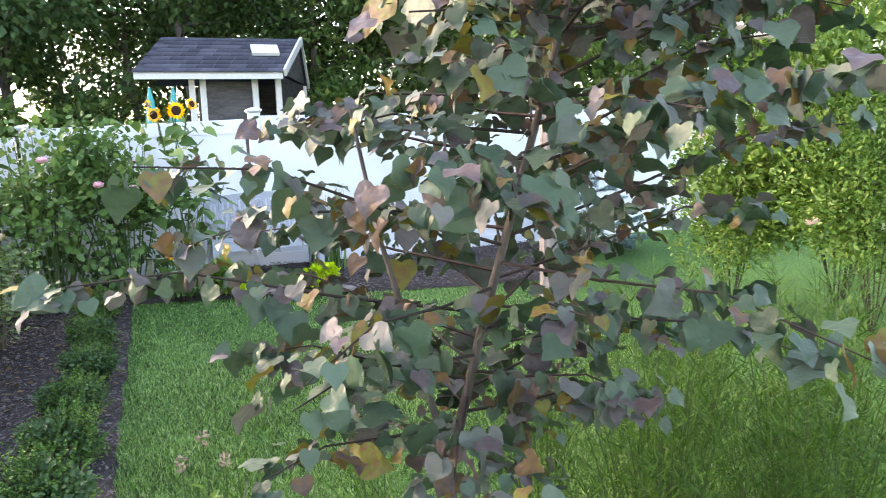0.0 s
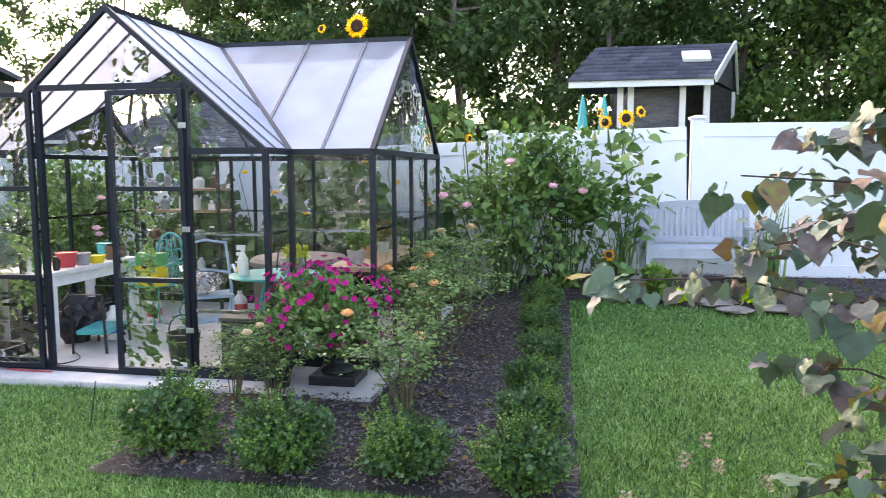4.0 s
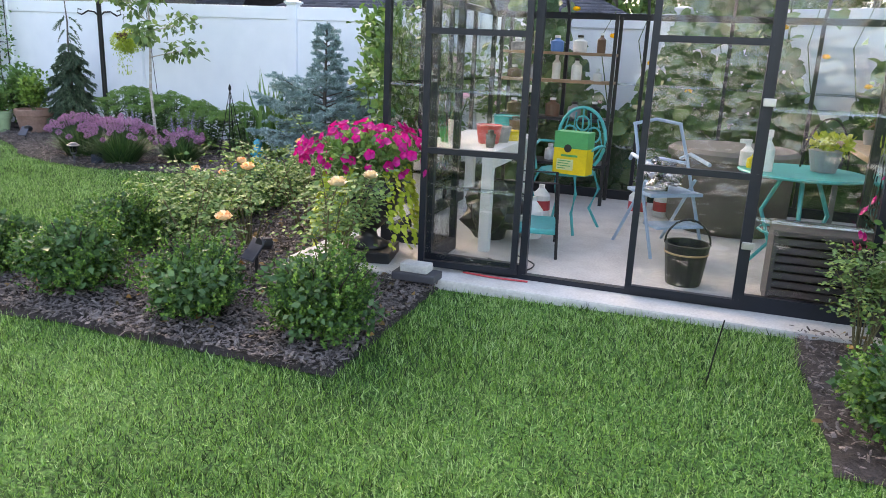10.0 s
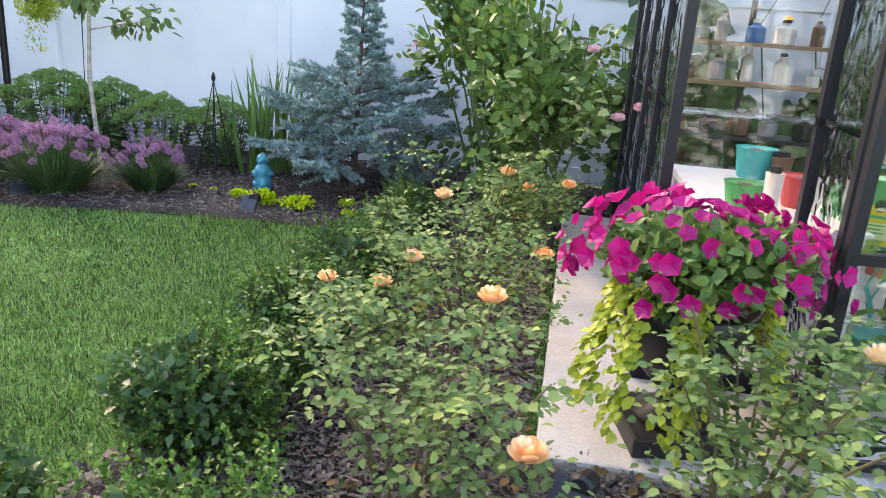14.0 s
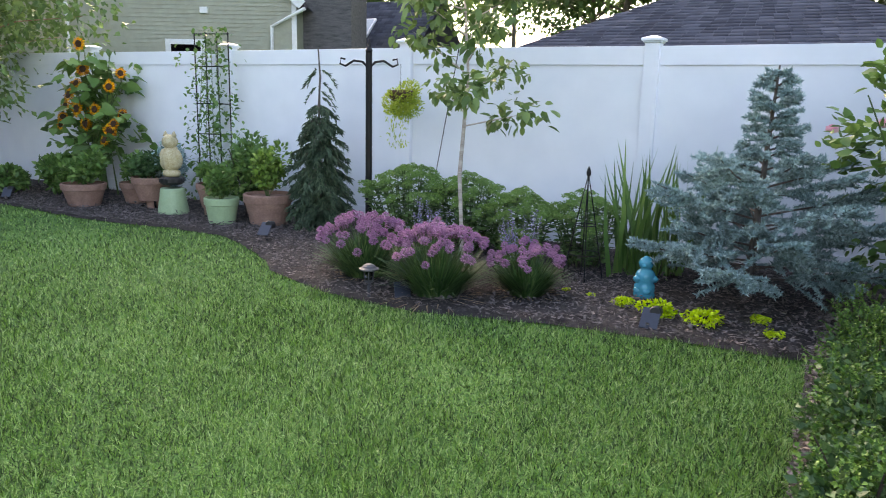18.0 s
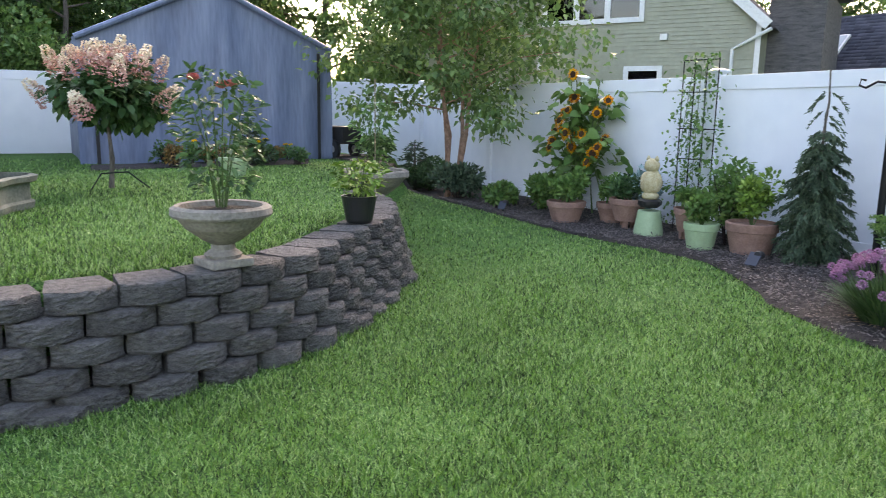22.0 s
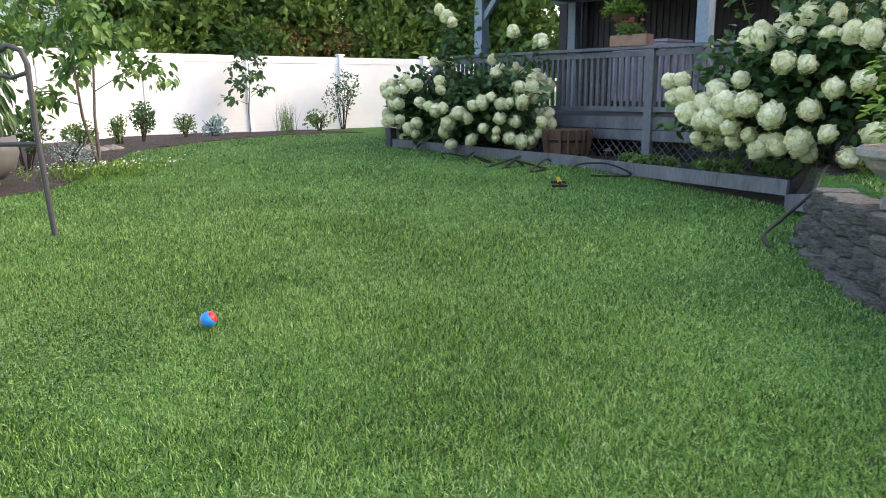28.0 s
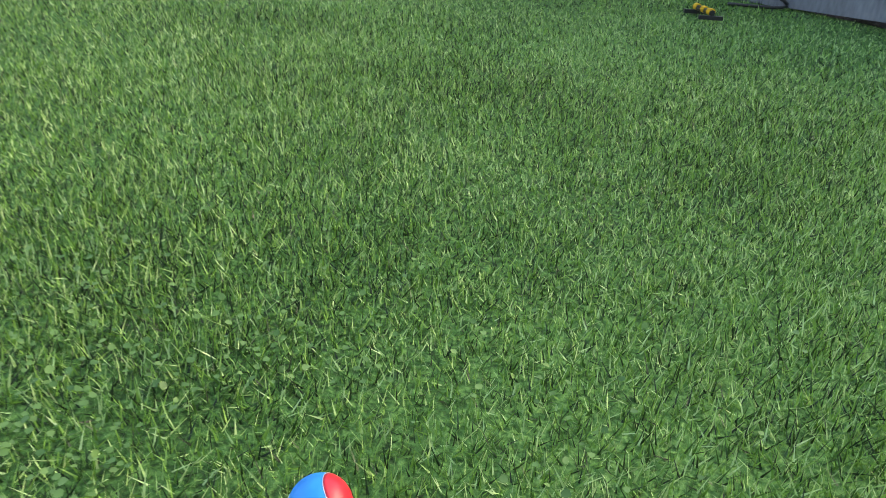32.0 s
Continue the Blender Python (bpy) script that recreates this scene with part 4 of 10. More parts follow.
def rose_flower(bm, p, r, closed=False):
    """Overlapping cupped petals in rings."""
    for ring, (n, q, up) in enumerate(((6, 1.0, 0.75), (6, 0.85, 1.1), (5, 0.62, 1.35), (4, 0.34, 1.4))):
        if closed and ring == 0:
            continue
        for i in range(n):
            a = 2 * math.pi * i / n + ring * 0.6 + R.uniform(-0.15, 0.15)
            c, s = math.cos(a), math.sin(a)
            w = r * q * 0.75
            pts = [(0.1, 0, 0.0), (0.55, -w / r * 0.8, up * 0.4), (1.0, -w / r * 0.55, up * 0.8), (1.08, 0, up * 0.85), (1.0, w / r * 0.55, up * 0.8), (0.55, w / r * 0.8, up * 0.4)]
            bm.faces.new([bm.verts.new((p[0] + r * (q * x * c - y * s), p[1] + r * (q * x * s + y * c), p[2] + r * z)) for x, y, z in pts])


def rose_bush(seed, h, spread, canes, leaves, flowers, color=PEACH, lab="peach"):
    rb = thing("rose_bush", "open leggy rose bush with %s blooms in bark mulch" % lab, "rose bush", group="rose bushes")
    rr = random.Random(seed)
    tips, L, D = [], [], []
    for k in range(canes):
        a, q, hh = rr.uniform(0, 6.28), spread * rr.uniform(0.25, 1), h * rr.uniform(0.6, 1)
        pts = [(0.03 * math.cos(a), 0.03 * math.sin(a), 0), (q * 0.35 * math.cos(a), q * 0.35 * math.sin(a), hh * 0.45), (q * 0.75 * math.cos(a + 0.15), q * 0.75 * math.sin(a + 0.15), hh * 0.8), (q * math.cos(a + 0.25), q * math.sin(a + 0.25), hh)]
        part("cane", tube(bmesh.new(), pts, 0.006, 0.0025, 5), CANE, rb)
        tips.append(pts[-1])
        for _ in range(leaves):
            t = rr.uniform(0.25, 1) ** 0.7
            i = min(int(t * 3), 2)
            u = t * 3 - i
            p = [pts[i][j] + (pts[i + 1][j] - pts[i][j]) * u for j in range(3)]
            ang, e = rr.uniform(0, 6.28), rr.uniform(-0.2, 0.5)
            st = np.array((math.cos(ang), math.sin(ang), e))
            ln = rr.uniform(0.06, 0.2)
            for w in (0.45, 0.72, 1.0):
                side = np.array((-math.sin(ang), math.cos(ang), 0.1))
                for sgn in ((0,) if w == 1.0 else (-1, 1)):
                    L.append(np.array(p) + st * ln * w + np.array((0, 0, -0.15 * ln * w)))
                    D.append(st * (0.8 if sgn == 0 else 0.35) + side * sgn * 0.8 + np.array((0, 0, rr.uniform(-0.5, 0.2))))
    V = scatter(np.array(L), np.array(D), 0.029 * G.uniform(0.7, 1.3, len(L)), OVAL, 0.9)
    part("foliage", tris("rose_foliage", V), ROSELEAF, rb)
    rr.shuffle(tips)
    for k in range(flowers):
        bm = bmesh.new()
        rose_flower(bm, tips[k % len(tips)], rr.uniform(0.036, 0.048), k % 4 == 3)
        part("flower", bm, color, rb)
    return rb


r1 = rose_bush(1, 0.66, 0.42, 11, 26, 2)
r2 = rose_bush(2, 0.78, 0.48, 14, 27, 3)
r3 = rose_bush(3, 0.7, 0.45, 12, 24, 2, CREAM, "cream")
place(r1, [(-1.8, -0.72, 0, 1.0), (-1.8, 0.55, 60, 1.0), (2.92, -0.5, 110, 1.05)])
place(r2, [(-1.86, -0.05, 20, 0.9), (-1.85, 1.3, 200, 1.05), (2.86, 0.35, 300, 1.1), (2.86, 1.2, 40, 1.3)])
place(r3, [(-0.95, -0.62, 0, 1.05), (2.02, -0.45, 80, 0.85), (2.88, 2.1, 150, 1.4), (1.72, -0.42, 10, 0.8)])


def pot_urn(x, y, rz):
    u = thing("black_urn_planter", "black pedestal urn on a square plinth on the slab", "planter", x, y, 0.055, rz, group="black urns at the greenhouse")
    part("plinth", box(bmesh.new(), -0.17, 0.17, -0.17, 0.17, 0, 0.07, 0.008), BLACK, u)
    part("bowl", lathe(bmesh.new(), [(0.13, 0.07), (0.13, 0.09), (0.06, 0.13), (0.05, 0.17), (0.1, 0.22), (0.17, 0.3), (0.2, 0.42), (0.23, 0.5), (0.21, 0.5), (0.19, 0.44)]), BLACK, u, smooth=True)
    part("soil", lathe(bmesh.new(), [(0.19, 0.44), (0.1, 0.46), (0.01, 0.465)], 20), SOIL, u)
    return u


def petunia(x, y, r, h, n, trail, label, z=0.5, bloom=1.0):
    p = thing("petunia_plant", label, "flowering plant", x, y, z, 0, group="petunias in urns")
    V = mound_leaves(2600, r, h, 0.05, OVAL, 0.75, 10, 0.6, z0=h * 0.65)
    part("foliage", tris("petunia_foliage", V), LEAF, p)
    if trail:
        q = G.uniform(0, 1, 1500)
        a = G.choice(G.uniform(0, 6.28, 22), 1500) + G.normal(0, 0.06, 1500)
        rr = r * (0.55 + 0.25 * q)
        pts = np.stack([rr * np.cos(a), rr * np.sin(a), 0.1 - 0.5 * q * G.uniform(0.7, 1, 1500)], 1)
        part("trailing_creeper", tris("creeper", scatter(pts, np.stack([np.cos(a), np.sin(a), G.uniform(-1.2, -0.2, 1500)], 1), 0.036 * G.uniform(0.7, 1.3, 1500), OVAL, 0.95)), CREEPER, p, "yellow-green trailing creeping foliage")
    d = sphere_dirs(n, -0.35)
    c = d * (r * 1.03, r * 1.03, h * 1.02) * G.uniform(0.84, 1.1, (n, 1)) + (0, 0, h * 0.65)
    for k in range(n):
        bm = bmesh.new()
        w = R.uniform(0.026, 0.039) * bloom
        q = Vector(d[k] + G.normal(0, 0.25, 3)).to_track_quat("Z", "Y")
        hub = bm.verts.new(Vector(c[k]) - q @ Vector((0, 0, w * 0.5)))
        ring = [bm.verts.new(Vector(c[k]) + q @ Vector((w * (1.0 if i % 2 else 0.78) * math.cos(i * 0.6283), w * (1.0 if i % 2 else 0.78) * math.sin(i * 0.6283), R.uniform(-0.1, 0.1) * w))) for i in range(10)]
        for i in range(10):
            bm.faces.new((hub, ring[i], ring[(i + 1) % 10]))
        part("blossom", bm, MAGENTA, p)
    return p


pot_urn(-1.02, 0.02, 12)
pot_urn(2.27, 0.12, 0)
petunia(-1.02, 0.0, 0.42, 0.21, 150, True, "magenta petunias above yellow-green trailing creeper in an urn", 0.56)
petunia(2.22, 0.0, 0.5, 0.42, 165, False, "wide mound of magenta petunias spilling over an urn", 0.26, 0.78)

# redbud beside the path: thin trunk, arching limbs, big heart-shaped leaves
def redbud(x, y):
    t = thing("redbud_tree", "young redbud tree with large grey-green, bronze and yellow heart-shaped leaves", "tree", x, y, 0.0)
    axis_ = [Vector(p) for p in ((0, 0, 0), (0.0, 0.01, 0.35), (0.01, 0.02, 0.68), (0.12, 0.0, 1.1), (0.27, -0.03, 1.6), (0.45, -0.06, 2.2), (0.55, -0.1, 2.6))]
    part("trunk", tube(bmesh.new(), axis_, 0.02, 0.007, 9), BARK, t)
    part("trunk_fork", tube(bmesh.new(), [axis_[2], (-0.06, 0.03, 0.95), (-0.15, 0.1, 1.35), (-0.2, 0.15, 1.7)], 0.013, 0.005, 8), BARK, t)
    rr = random.Random(5)
    L, D, S, N = [], [], [], []
    for k in range(76):
        f = (k + 0.5) / 76
        h0 = 0.7 + 1.8 * f
        i = min(max(sum(1 for q in axis_ if q.z <= h0) - 1, 0), len(axis_) - 2)
        p0 = axis_[i].lerp(axis_[i + 1], (h0 - axis_[i].z) / (axis_[i + 1].z - axis_[i].z))
        a = k * 2.4 + rr.uniform(-0.3, 0.3)
        out = Vector((math.cos(a), math.sin(a), 0))
        side = out.dot(Vector((0.944, -0.331, 0)))
        ln = rr.uniform(0.5, 1.0) * (0.45 + 1.9 * f if f < 0.25 else 1.07 - 0.6 * f) * (1 + (0.22 if side > 0 else 0.05 + 0.38 * (0.05 < f < 0.5)) * abs(side))
        d = out + Vector((0, 0, rr.uniform(-0.05, 0.4) - 0.1 * (f < 0.2)))
        pts = [p0, p0 + d * ln * 0.35, p0 + d * ln * 0.7 + Vector((0, 0, 0.02)), p0 + d * ln + Vector((0, 0, -0.06 * ln))]
        part("limb", tube(bmesh.new(), pts, 0.0055, 0.0018, 5), TWIG, t)
        count = int(26 + 36 * ln)
        for i in range(count):
            u = 0.2 + 0.8 * (i + rr.random()) / count
            i3 = min(int(u * 3), 2)
            q = pts[i3].lerp(pts[i3 + 1], min(u * 3 - i3, 1))
            b = a + rr.choice((-1, 1)) * rr.uniform(0.2, 2.2)
            off = Vector((math.cos(b), math.sin(b), rr.uniform(-0.5, 0.4))) * rr.uniform(0.03, 0.12)
            L.append(q + off)
            flat = rr.random() < 0.45
            D.append((math.cos(b) + rr.uniform(-0.5, 0.5), math.sin(b) + rr.uniform(-0.5, 0.5), rr.uniform(-0.5, 0.1) if flat else rr.uniform(-2.2, -0.6)))
            N.append((math.cos(b) * (0.2 if flat else 0.9), math.sin(b) * (0.2 if flat else 0.9), 1.0 if flat else rr.uniform(0.1, 0.6)))
            S.append(rr.uniform(0.034, 0.06) if i % 5 else rr.uniform(0.06, 0.092))
    w = G.uniform(0.88, 1.18, (len(L), 1, 1))
    part("foliage", tris("redbud_foliage", scatter(np.array(L), np.array(D), np.array(S), ROUND_HEART, w, np.array(N), 1.5)), REDBUD, t, smooth=True)
    return t


redbud(5.09, -2.94)

# ---- woodland and trees ----
def tree(name, label, h, crown, n, leaf, mat, bark, trunk, base, seed, shape=LEAF4, limbs=9, stems=1, droop=0.0, cat="tree"):
    t = thing(name, label, cat)
    rr = random.Random(seed)
    tops = []
    for s in range(stems):
        a = 6.28 * s / stems + rr.uniform(0, 1)
        lean = (0.0 if stems == 1 else 0.14) * h
        pts = [(0.05 * s * math.cos(a), 0.05 * s * math.sin(a), -0.05)] + [(lean * f * math.cos(a) + rr.uniform(-1, 1) * 0.02 * h, lean * f * math.sin(a) + rr.uniform(-1, 1) * 0.02 * h, h * f) for f in (0.25, 0.5, 0.75, 0.95)]
        part("trunk", tube(bmesh.new(), pts, trunk, trunk * 0.2, 8), bark, t)
        tops.append([Vector(p) for p in pts])
    C = []
    for k in range(limbs):
        pts = tops[k % stems]
        f = base + (1 - base) * (k + 0.5) / limbs
        i = min(int(f * 4), 3)
        p0 = pts[i].lerp(pts[i + 1], f * 4 - i)
        a = k * 2.4 + rr.uniform(-0.4, 0.4)
        ln = crown * (1.05 - 0.75 * abs(f - 0.45)) * rr.uniform(0.75, 1.1)
        d = Vector((math.cos(a), math.sin(a), rr.uniform(0.15, 0.7)))
        q = [p0, p0 + d * ln * 0.5, p0 + d * ln + Vector((0, 0, -droop * ln))]
        part("limb", tube(bmesh.new(), q, trunk * 0.35, trunk * 0.07, 5), bark, t)
        C += [(q[1], ln * 0.3), (q[2], ln * 0.38), (q[1].lerp(q[2], 0.5) + Vector((0, 0, 0.15 * ln)), ln * 0.34)]
    i = G.integers(0, len(C), n)
    cen = np.array([tuple(c[0]) for c in C])[i]
    rad = np.array([c[1] for c in C])[i][:, None]
    d = sphere_dirs(n)
    p = cen + d * rad * G.uniform(0.25, 1.0, (n, 1)) * (1, 1, 0.7)
    V = scatter(p, d * 0.5 + G.normal(0, 0.5, (n, 3)) + (0, 0, -0.35 - droop), leaf * G.uniform(0.6, 1.35, n), shape, 0.7)
    part("crown", tris(name + "_crown", V), mat, t)
    return t


w1 = tree("woodland_tree", "tall dark leafy tree behind the fence", 11, 3.2, 8000, 0.23, TREELEAF, BARK, 0.17, 0.2, 1, limbs=19)
w2 = tree("woodland_tree", "tall dark leafy tree behind the fence", 13, 3.0, 8000, 0.23, TREELEAF, BARK, 0.15, 0.3, 2, limbs=17)
w3 = tree("woodland_tree", "broad green leafy tree beyond the garden", 9, 3.4, 8000, 0.22, TREELEAF2, BARK, 0.16, 0.12, 3, limbs=20)
for o in (w1, w2, w3):
    tagged(o, group="woodland behind the garden")
spots1, spots2, spots3 = [], [], []
RW = random.Random(21)
for k in range(17):
    x = -9 + k * 2.3 + RW.uniform(-0.8, 0.8)
    (spots1 if k % 3 else spots2).append((x, 21 + RW.uniform(-1.5, 4) - (3 if k > 12 else 0), RW.uniform(0, 360), RW.uniform(0.85, 1.2)))
for k in range(12):
    spots2.append((-6 + k * 3.1 + RW.uniform(-1, 1), 29 + RW.uniform(-2, 4), RW.uniform(0, 360), RW.uniform(1.0, 1.35)))
for x, y, s in ((14, 12, 0.85), (17.5, 9.5, 0.9), (13.5, 16, 0.9), (18, 3, 0.9), (12.0, 19.0, 0.95)):
    spots3.append((x, y, RW.uniform(0, 360), s))
for x, y, s in ((-38, 34, 1.2), (-32, 38, 1.2), (-27, 42, 1.3), (-21, 40, 1.2), (-15, 36, 1.1), (-43, 26, 1.1), (-11, 24, 0.8)):
    spots2.append((x, y, RW.uniform(0, 360), s))
for x, y, s in ((-27, 3, 1.0), (-30, -1, 1.1), (-29, 7, 0.95), (-33, 3, 1.2), (-26, -3.5, 0.8), (-35, -6, 1.2), (-24.5, 8.5, 0.6), (-23.5, -1.5, 0.55), (-19, -25.5, 0.75), (-16, -26.5, 0.75), (-22.5, -22, 0.8), (-12.5, -27.5, 0.7), (-25, 1.2, 0.7), (-22.5, -4.2, 0.5)):
    spots1.append((x, y, RW.uniform(0, 360), s))
for x, y, s in ((-11, -26, 0.75), (-14.5, -25, 0.8), (-18, -25, 0.85), (-21, -22, 0.9), (-23, -27, 1.0), (-5, -27, 0.7), (-16, -29, 1.0), (-25, -18, 0.9)):
    spots3.append((x, y, RW.uniform(0, 360), s))
place(w1, spots1), place(w2, spots2), place(w3, spots3)

# shrubs seen over the fences
def shrub(name, label, r, h, n, leaf, mat, k=12, shape=LEAF4, cat="shrub", group=""):
    s = thing(name, label, cat, group=group)
    part("foliage", tris(name + "_foliage", mound_leaves(n, r, h / 2, leaf, shape, 0.65, k, 0.62)), mat, s)
    part("stem_frame", twigs(12, r * 0.8, h * 0.8, 0.06, 0.012), TWIG, s)
    return s


sh = shrub("hedge_shrub", "dense green shrub rising above the white fence", 1.5, 3.0, 4200, 0.16, TREELEAF2, group="shrubs over the fence")
place(sh, [(-3, 21, 0, 1.3), (1, 22, 90, 1.4), (4.5, 21, 180, 1.3), (8, 20, 270, 1.35), (11, 18, 30, 1.3), (-6, 22, 60, 1.3), (14, 9, 60, 1.2), (-8.5, -23.2, 0, 0.95), (-11.2, -24, 60, 1.0), (-5.6, -22.6, 120, 0.9), (-14, -22.5, 20, 1.05), (-17, -21.8, 80, 1.1), (-3, -21.5, 0, 0.9), (-20, -16, 20, 1.2), (-20, 0.8, 90, 0.75), (-27, -5.5, 10, 1.7), (-27.5, -2.2, 100, 1.8), (-27, 1.2, 190, 1.7), (-28, 4.5, 280, 1.9), (-25, 7.5, 40, 1.4), (-0.5, 17, 10, 1.35), (2.4, 18, 100, 1.4), (9.3, 16.5, 150, 1.35), (-16, -23.4, 30, 1.6), (-18.6, -22.4, 200, 1.7), (-13, -24.6, 100, 1.5), (-21, -20.6, 290, 1.7)])
ru = shrub("rusty_shrub", "airy rust-brown shrub beside the deck", 1.0, 2.6, 1300, 0.08, RUST)
place(ru, [(-14.4, -22.3, 0, 1.15, 0.3), (-15.9, -22.0, 50, 1.15, 0.3)])
rd = shrub("rounded_shrub", "large rounded green shrub beyond the back door", 1.15, 2.2, 4200, 0.11, LEAF)
place(rd, [(-19.2, -2.55, 0, 1.0, 1.0)])
rbh = shrub("climbing_rose", "tall leafy climbing rose with pale pink blooms", 1.4, 3.2, 12000, 0.075, LEAFLIGHT, 18, OVAL)
place(rbh, [(10.1, 0.3, 0, 1.0), (9.4, 0.9, 130, 0.6), (9.6, -0.5, 250, 0.6)])
for k in range(11):
    bm = bmesh.new()
    a = R.uniform(2.4, 4.4)
    rose_flower(bm, (1.2 * math.cos(a), 1.2 * math.sin(a), R.uniform(0.7, 2.5)), 0.06)
    part("flower", bm, BLUSH, rbh)

# ---- beds along the back fence ----
def hibiscus():
    h = thing("hibiscus_shrub", "tall leafy hibiscus with pale pink flowers against the fence", "shrub", 3.0, 3.35, Z(3.0, 3.35))
    for k in range(16):
        a, q = R.uniform(0, 6.28), R.uniform(0.15, 0.75)
        part("stem", tube(bmesh.new(), [(q * 0.3 * math.cos(a), q * 0.2 * math.sin(a), 0), (q * 0.8 * math.cos(a), q * 0.5 * math.sin(a), 0.9), (q * 1.2 * math.cos(a), q * 0.6 * math.sin(a), R.uniform(1.3, 1.75))], 0.011, 0.004, 5), STEM, h)
    p, d = lumps(2500, 1.06, 1.06, 34, 0.84, 0.75)
    p = p * (1, 0.6, 1) + (0, 0, 0.95)
    p = p[p[:, 2] > 0.08]
    d = unit(p - (0, 0, 0.7))
    part("foliage", tris("hibiscus_foliage", scatter(p, d + G.normal(0, 0.5, p.shape) + (0, 0, -0.3), 0.088 * G.uniform(0.55, 1.3, len(p)), OVAL, 0.85, d + (0, -0.3, 0.5), 1.3)), LEAF, h)
    for x, z in ((0.55, 1.2), (0.85, 1.15), (-0.35, 1.0), (0.1, 1.45), (-0.6, 1.1)):
        bm = bmesh.new()
        rose_flower(bm, (x, -0.55, z), 0.055)
        part("flower", bm, PINKPETAL, h)
    return h


hb = hibiscus()
place(hb, [(3.15, 3.3, 0, 1.0), (3.85, 3.42, 160, 0.92), (-1.95, 3.3, 180, 1.0, 0.02), (-1.75, 2.3, 120, 0.85, 0.02), (-0.9, 3.75, 30, 0.75, 0.02)])


def sunflower_head(bm_p, bm_s, r, q, c):
    """Ray petals and a domed centre, facing q."""
    for ring in (0, 1):
        for i in range(17):
            a = 2 * math.pi * (i + 0.5 * ring) / 17 + R.uniform(-0.06, 0.06)
            u, w = Vector((math.cos(a), math.sin(a), 0)), Vector((-math.sin(a), math.cos(a), 0))
            ln = R.uniform(0.85, 1.05) * r
            pts = [u * r * 0.4, u * ln * 0.7 + w * r * 0.11 + Vector((0, 0, 0.06 * r)), u * ln - Vector((0, 0, 0.1 * r * R.uniform(-1, 1.5))), u * ln * 0.7 - w * r * 0.11 + Vector((0, 0, 0.06 * r))]
            bm_p.faces.new([bm_p.verts.new(c + q @ (p + Vector((0, 0, -0.02 * ring)))) for p in pts])
    rings = [(0.5, 0.0), (0.46, 0.08), (0.3, 0.13), (0.02, 0.1)]
    prev = None
    for rr_, z in rings:
        cur = [bm_s.verts.new(c + q @ Vector((r * rr_ * math.cos(i * 0.449), r * rr_ * math.sin(i * 0.449), r * z))) for i in range(14)]
        if prev:
            for i in range(14):
                bm_s.faces.new((prev[i], prev[(i + 1) % 14], cur[(i + 1) % 14], cur[i]))
        prev = cur
    bm_s.faces.new(prev)


def sunflower(x, y, z, h, heads, label, petal=SUNPETAL, leaves=60, spread=0.2, size=0.16, leafsize=0.16):
    s = thing("sunflower", label, "sunflower", x, y, z)
    n = max(1, len(heads) // 3)
    for k in range(n):
        a = k * 2.1
        part("stalk", tube(bmesh.new(), [(0.1 * k * math.cos(a), 0.06 * k * math.sin(a), 0), (spread * 0.5 * math.cos(a), 0.1 * math.sin(a), h * 0.5), (spread * math.cos(a) * (n > 1), 0.1 * math.sin(a), h)], 0.014, 0.007, 6), STEM, s)
    P = np.stack([G.normal(0, spread, leaves), G.normal(0, spread * 0.6, leaves), G.uniform(0.25, 0.95, leaves) * h], 1)
    ang = G.uniform(0, 6.28, leaves)
    part("foliage", tris("sunflower_foliage", scatter(P, np.stack([np.cos(ang), np.sin(ang), G.uniform(-0.9, 0.1, leaves)], 1), leafsize * G.uniform(0.6, 1.2, leaves), HEART, 0.85)), LEAF, s)
    for hx, hy, hz, r, yaw, tilt in heads:
        q = Euler((radians(90 - tilt), 0, radians(yaw))).to_quaternion()
        bp, bs = bmesh.new(), bmesh.new()
        c = Vector((hx, hy, hz))
        sunflower_head(bp, bs, r, q, c)
        head = part("flower_petals", bp, petal, s)
        part("seed_disc", bs, SEED, head)
        part("flower_stem", tube(bmesh.new(), [c - q @ Vector((0, 0, 0.02)), c - q @ Vector((0, 0, 0.1)) + Vector((0, 0, -0.1)), Vector((hx * 0.5, hy * 0.5, hz - 0.4))], 0.006, 0.009, 5), STEM, s)
    return s


sunflower(4.38, 3.42, Z(4.38, 3.42), 1.95, [(0.06, -0.12, 1.88, 0.1, 10, 0), (-0.16, -0.1, 1.84, 0.085, -25, 0), (0.22, -0.05, 1.95, 0.07, 40, 10), (-0.22, -0.02, 1.95, 0.06, -60, 10)], "tall yellow sunflower cluster leaning over the fence behind the bench", leaves=130, spread=0.24, leafsize=0.15)
sunflower(1.43, 3.5, 0.02, 3.15, [(0.0, -0.12, 3.2, 0.15, 0, 5), (-0.45, -0.05, 3.2, 0.06, -20, 10)], "very tall yellow sunflower rising above the greenhouse roof", leaves=36, leafsize=0.2)
sunflower(2.6, 3.6, Z(2.6, 3.6), 2.5, [(0.1, 0.0, 1.92, 0.06, 60, 0)], "tall leafy sunflower stalk at the greenhouse corner", leaves=34, leafsize=0.17)
hd = []
for k in range(24):
    hd.append((R.uniform(-0.5, 0.6), -0.12 + R.uniform(-0.15, 0.1), R.choice((0.75, 0.85, 0.95, 1.05, 1.2, 1.35, 1.5)) + R.uniform(-0.05, 0.05), R.uniform(0.075, 0.1), R.uniform(-30, 60), R.uniform(-5, 25)))
hd.append((-0.12, -0.1, 1.85, 0.09, 15, 0))
hd.append((0.62, -0.1, 1.5, 0.07, 50, 0))
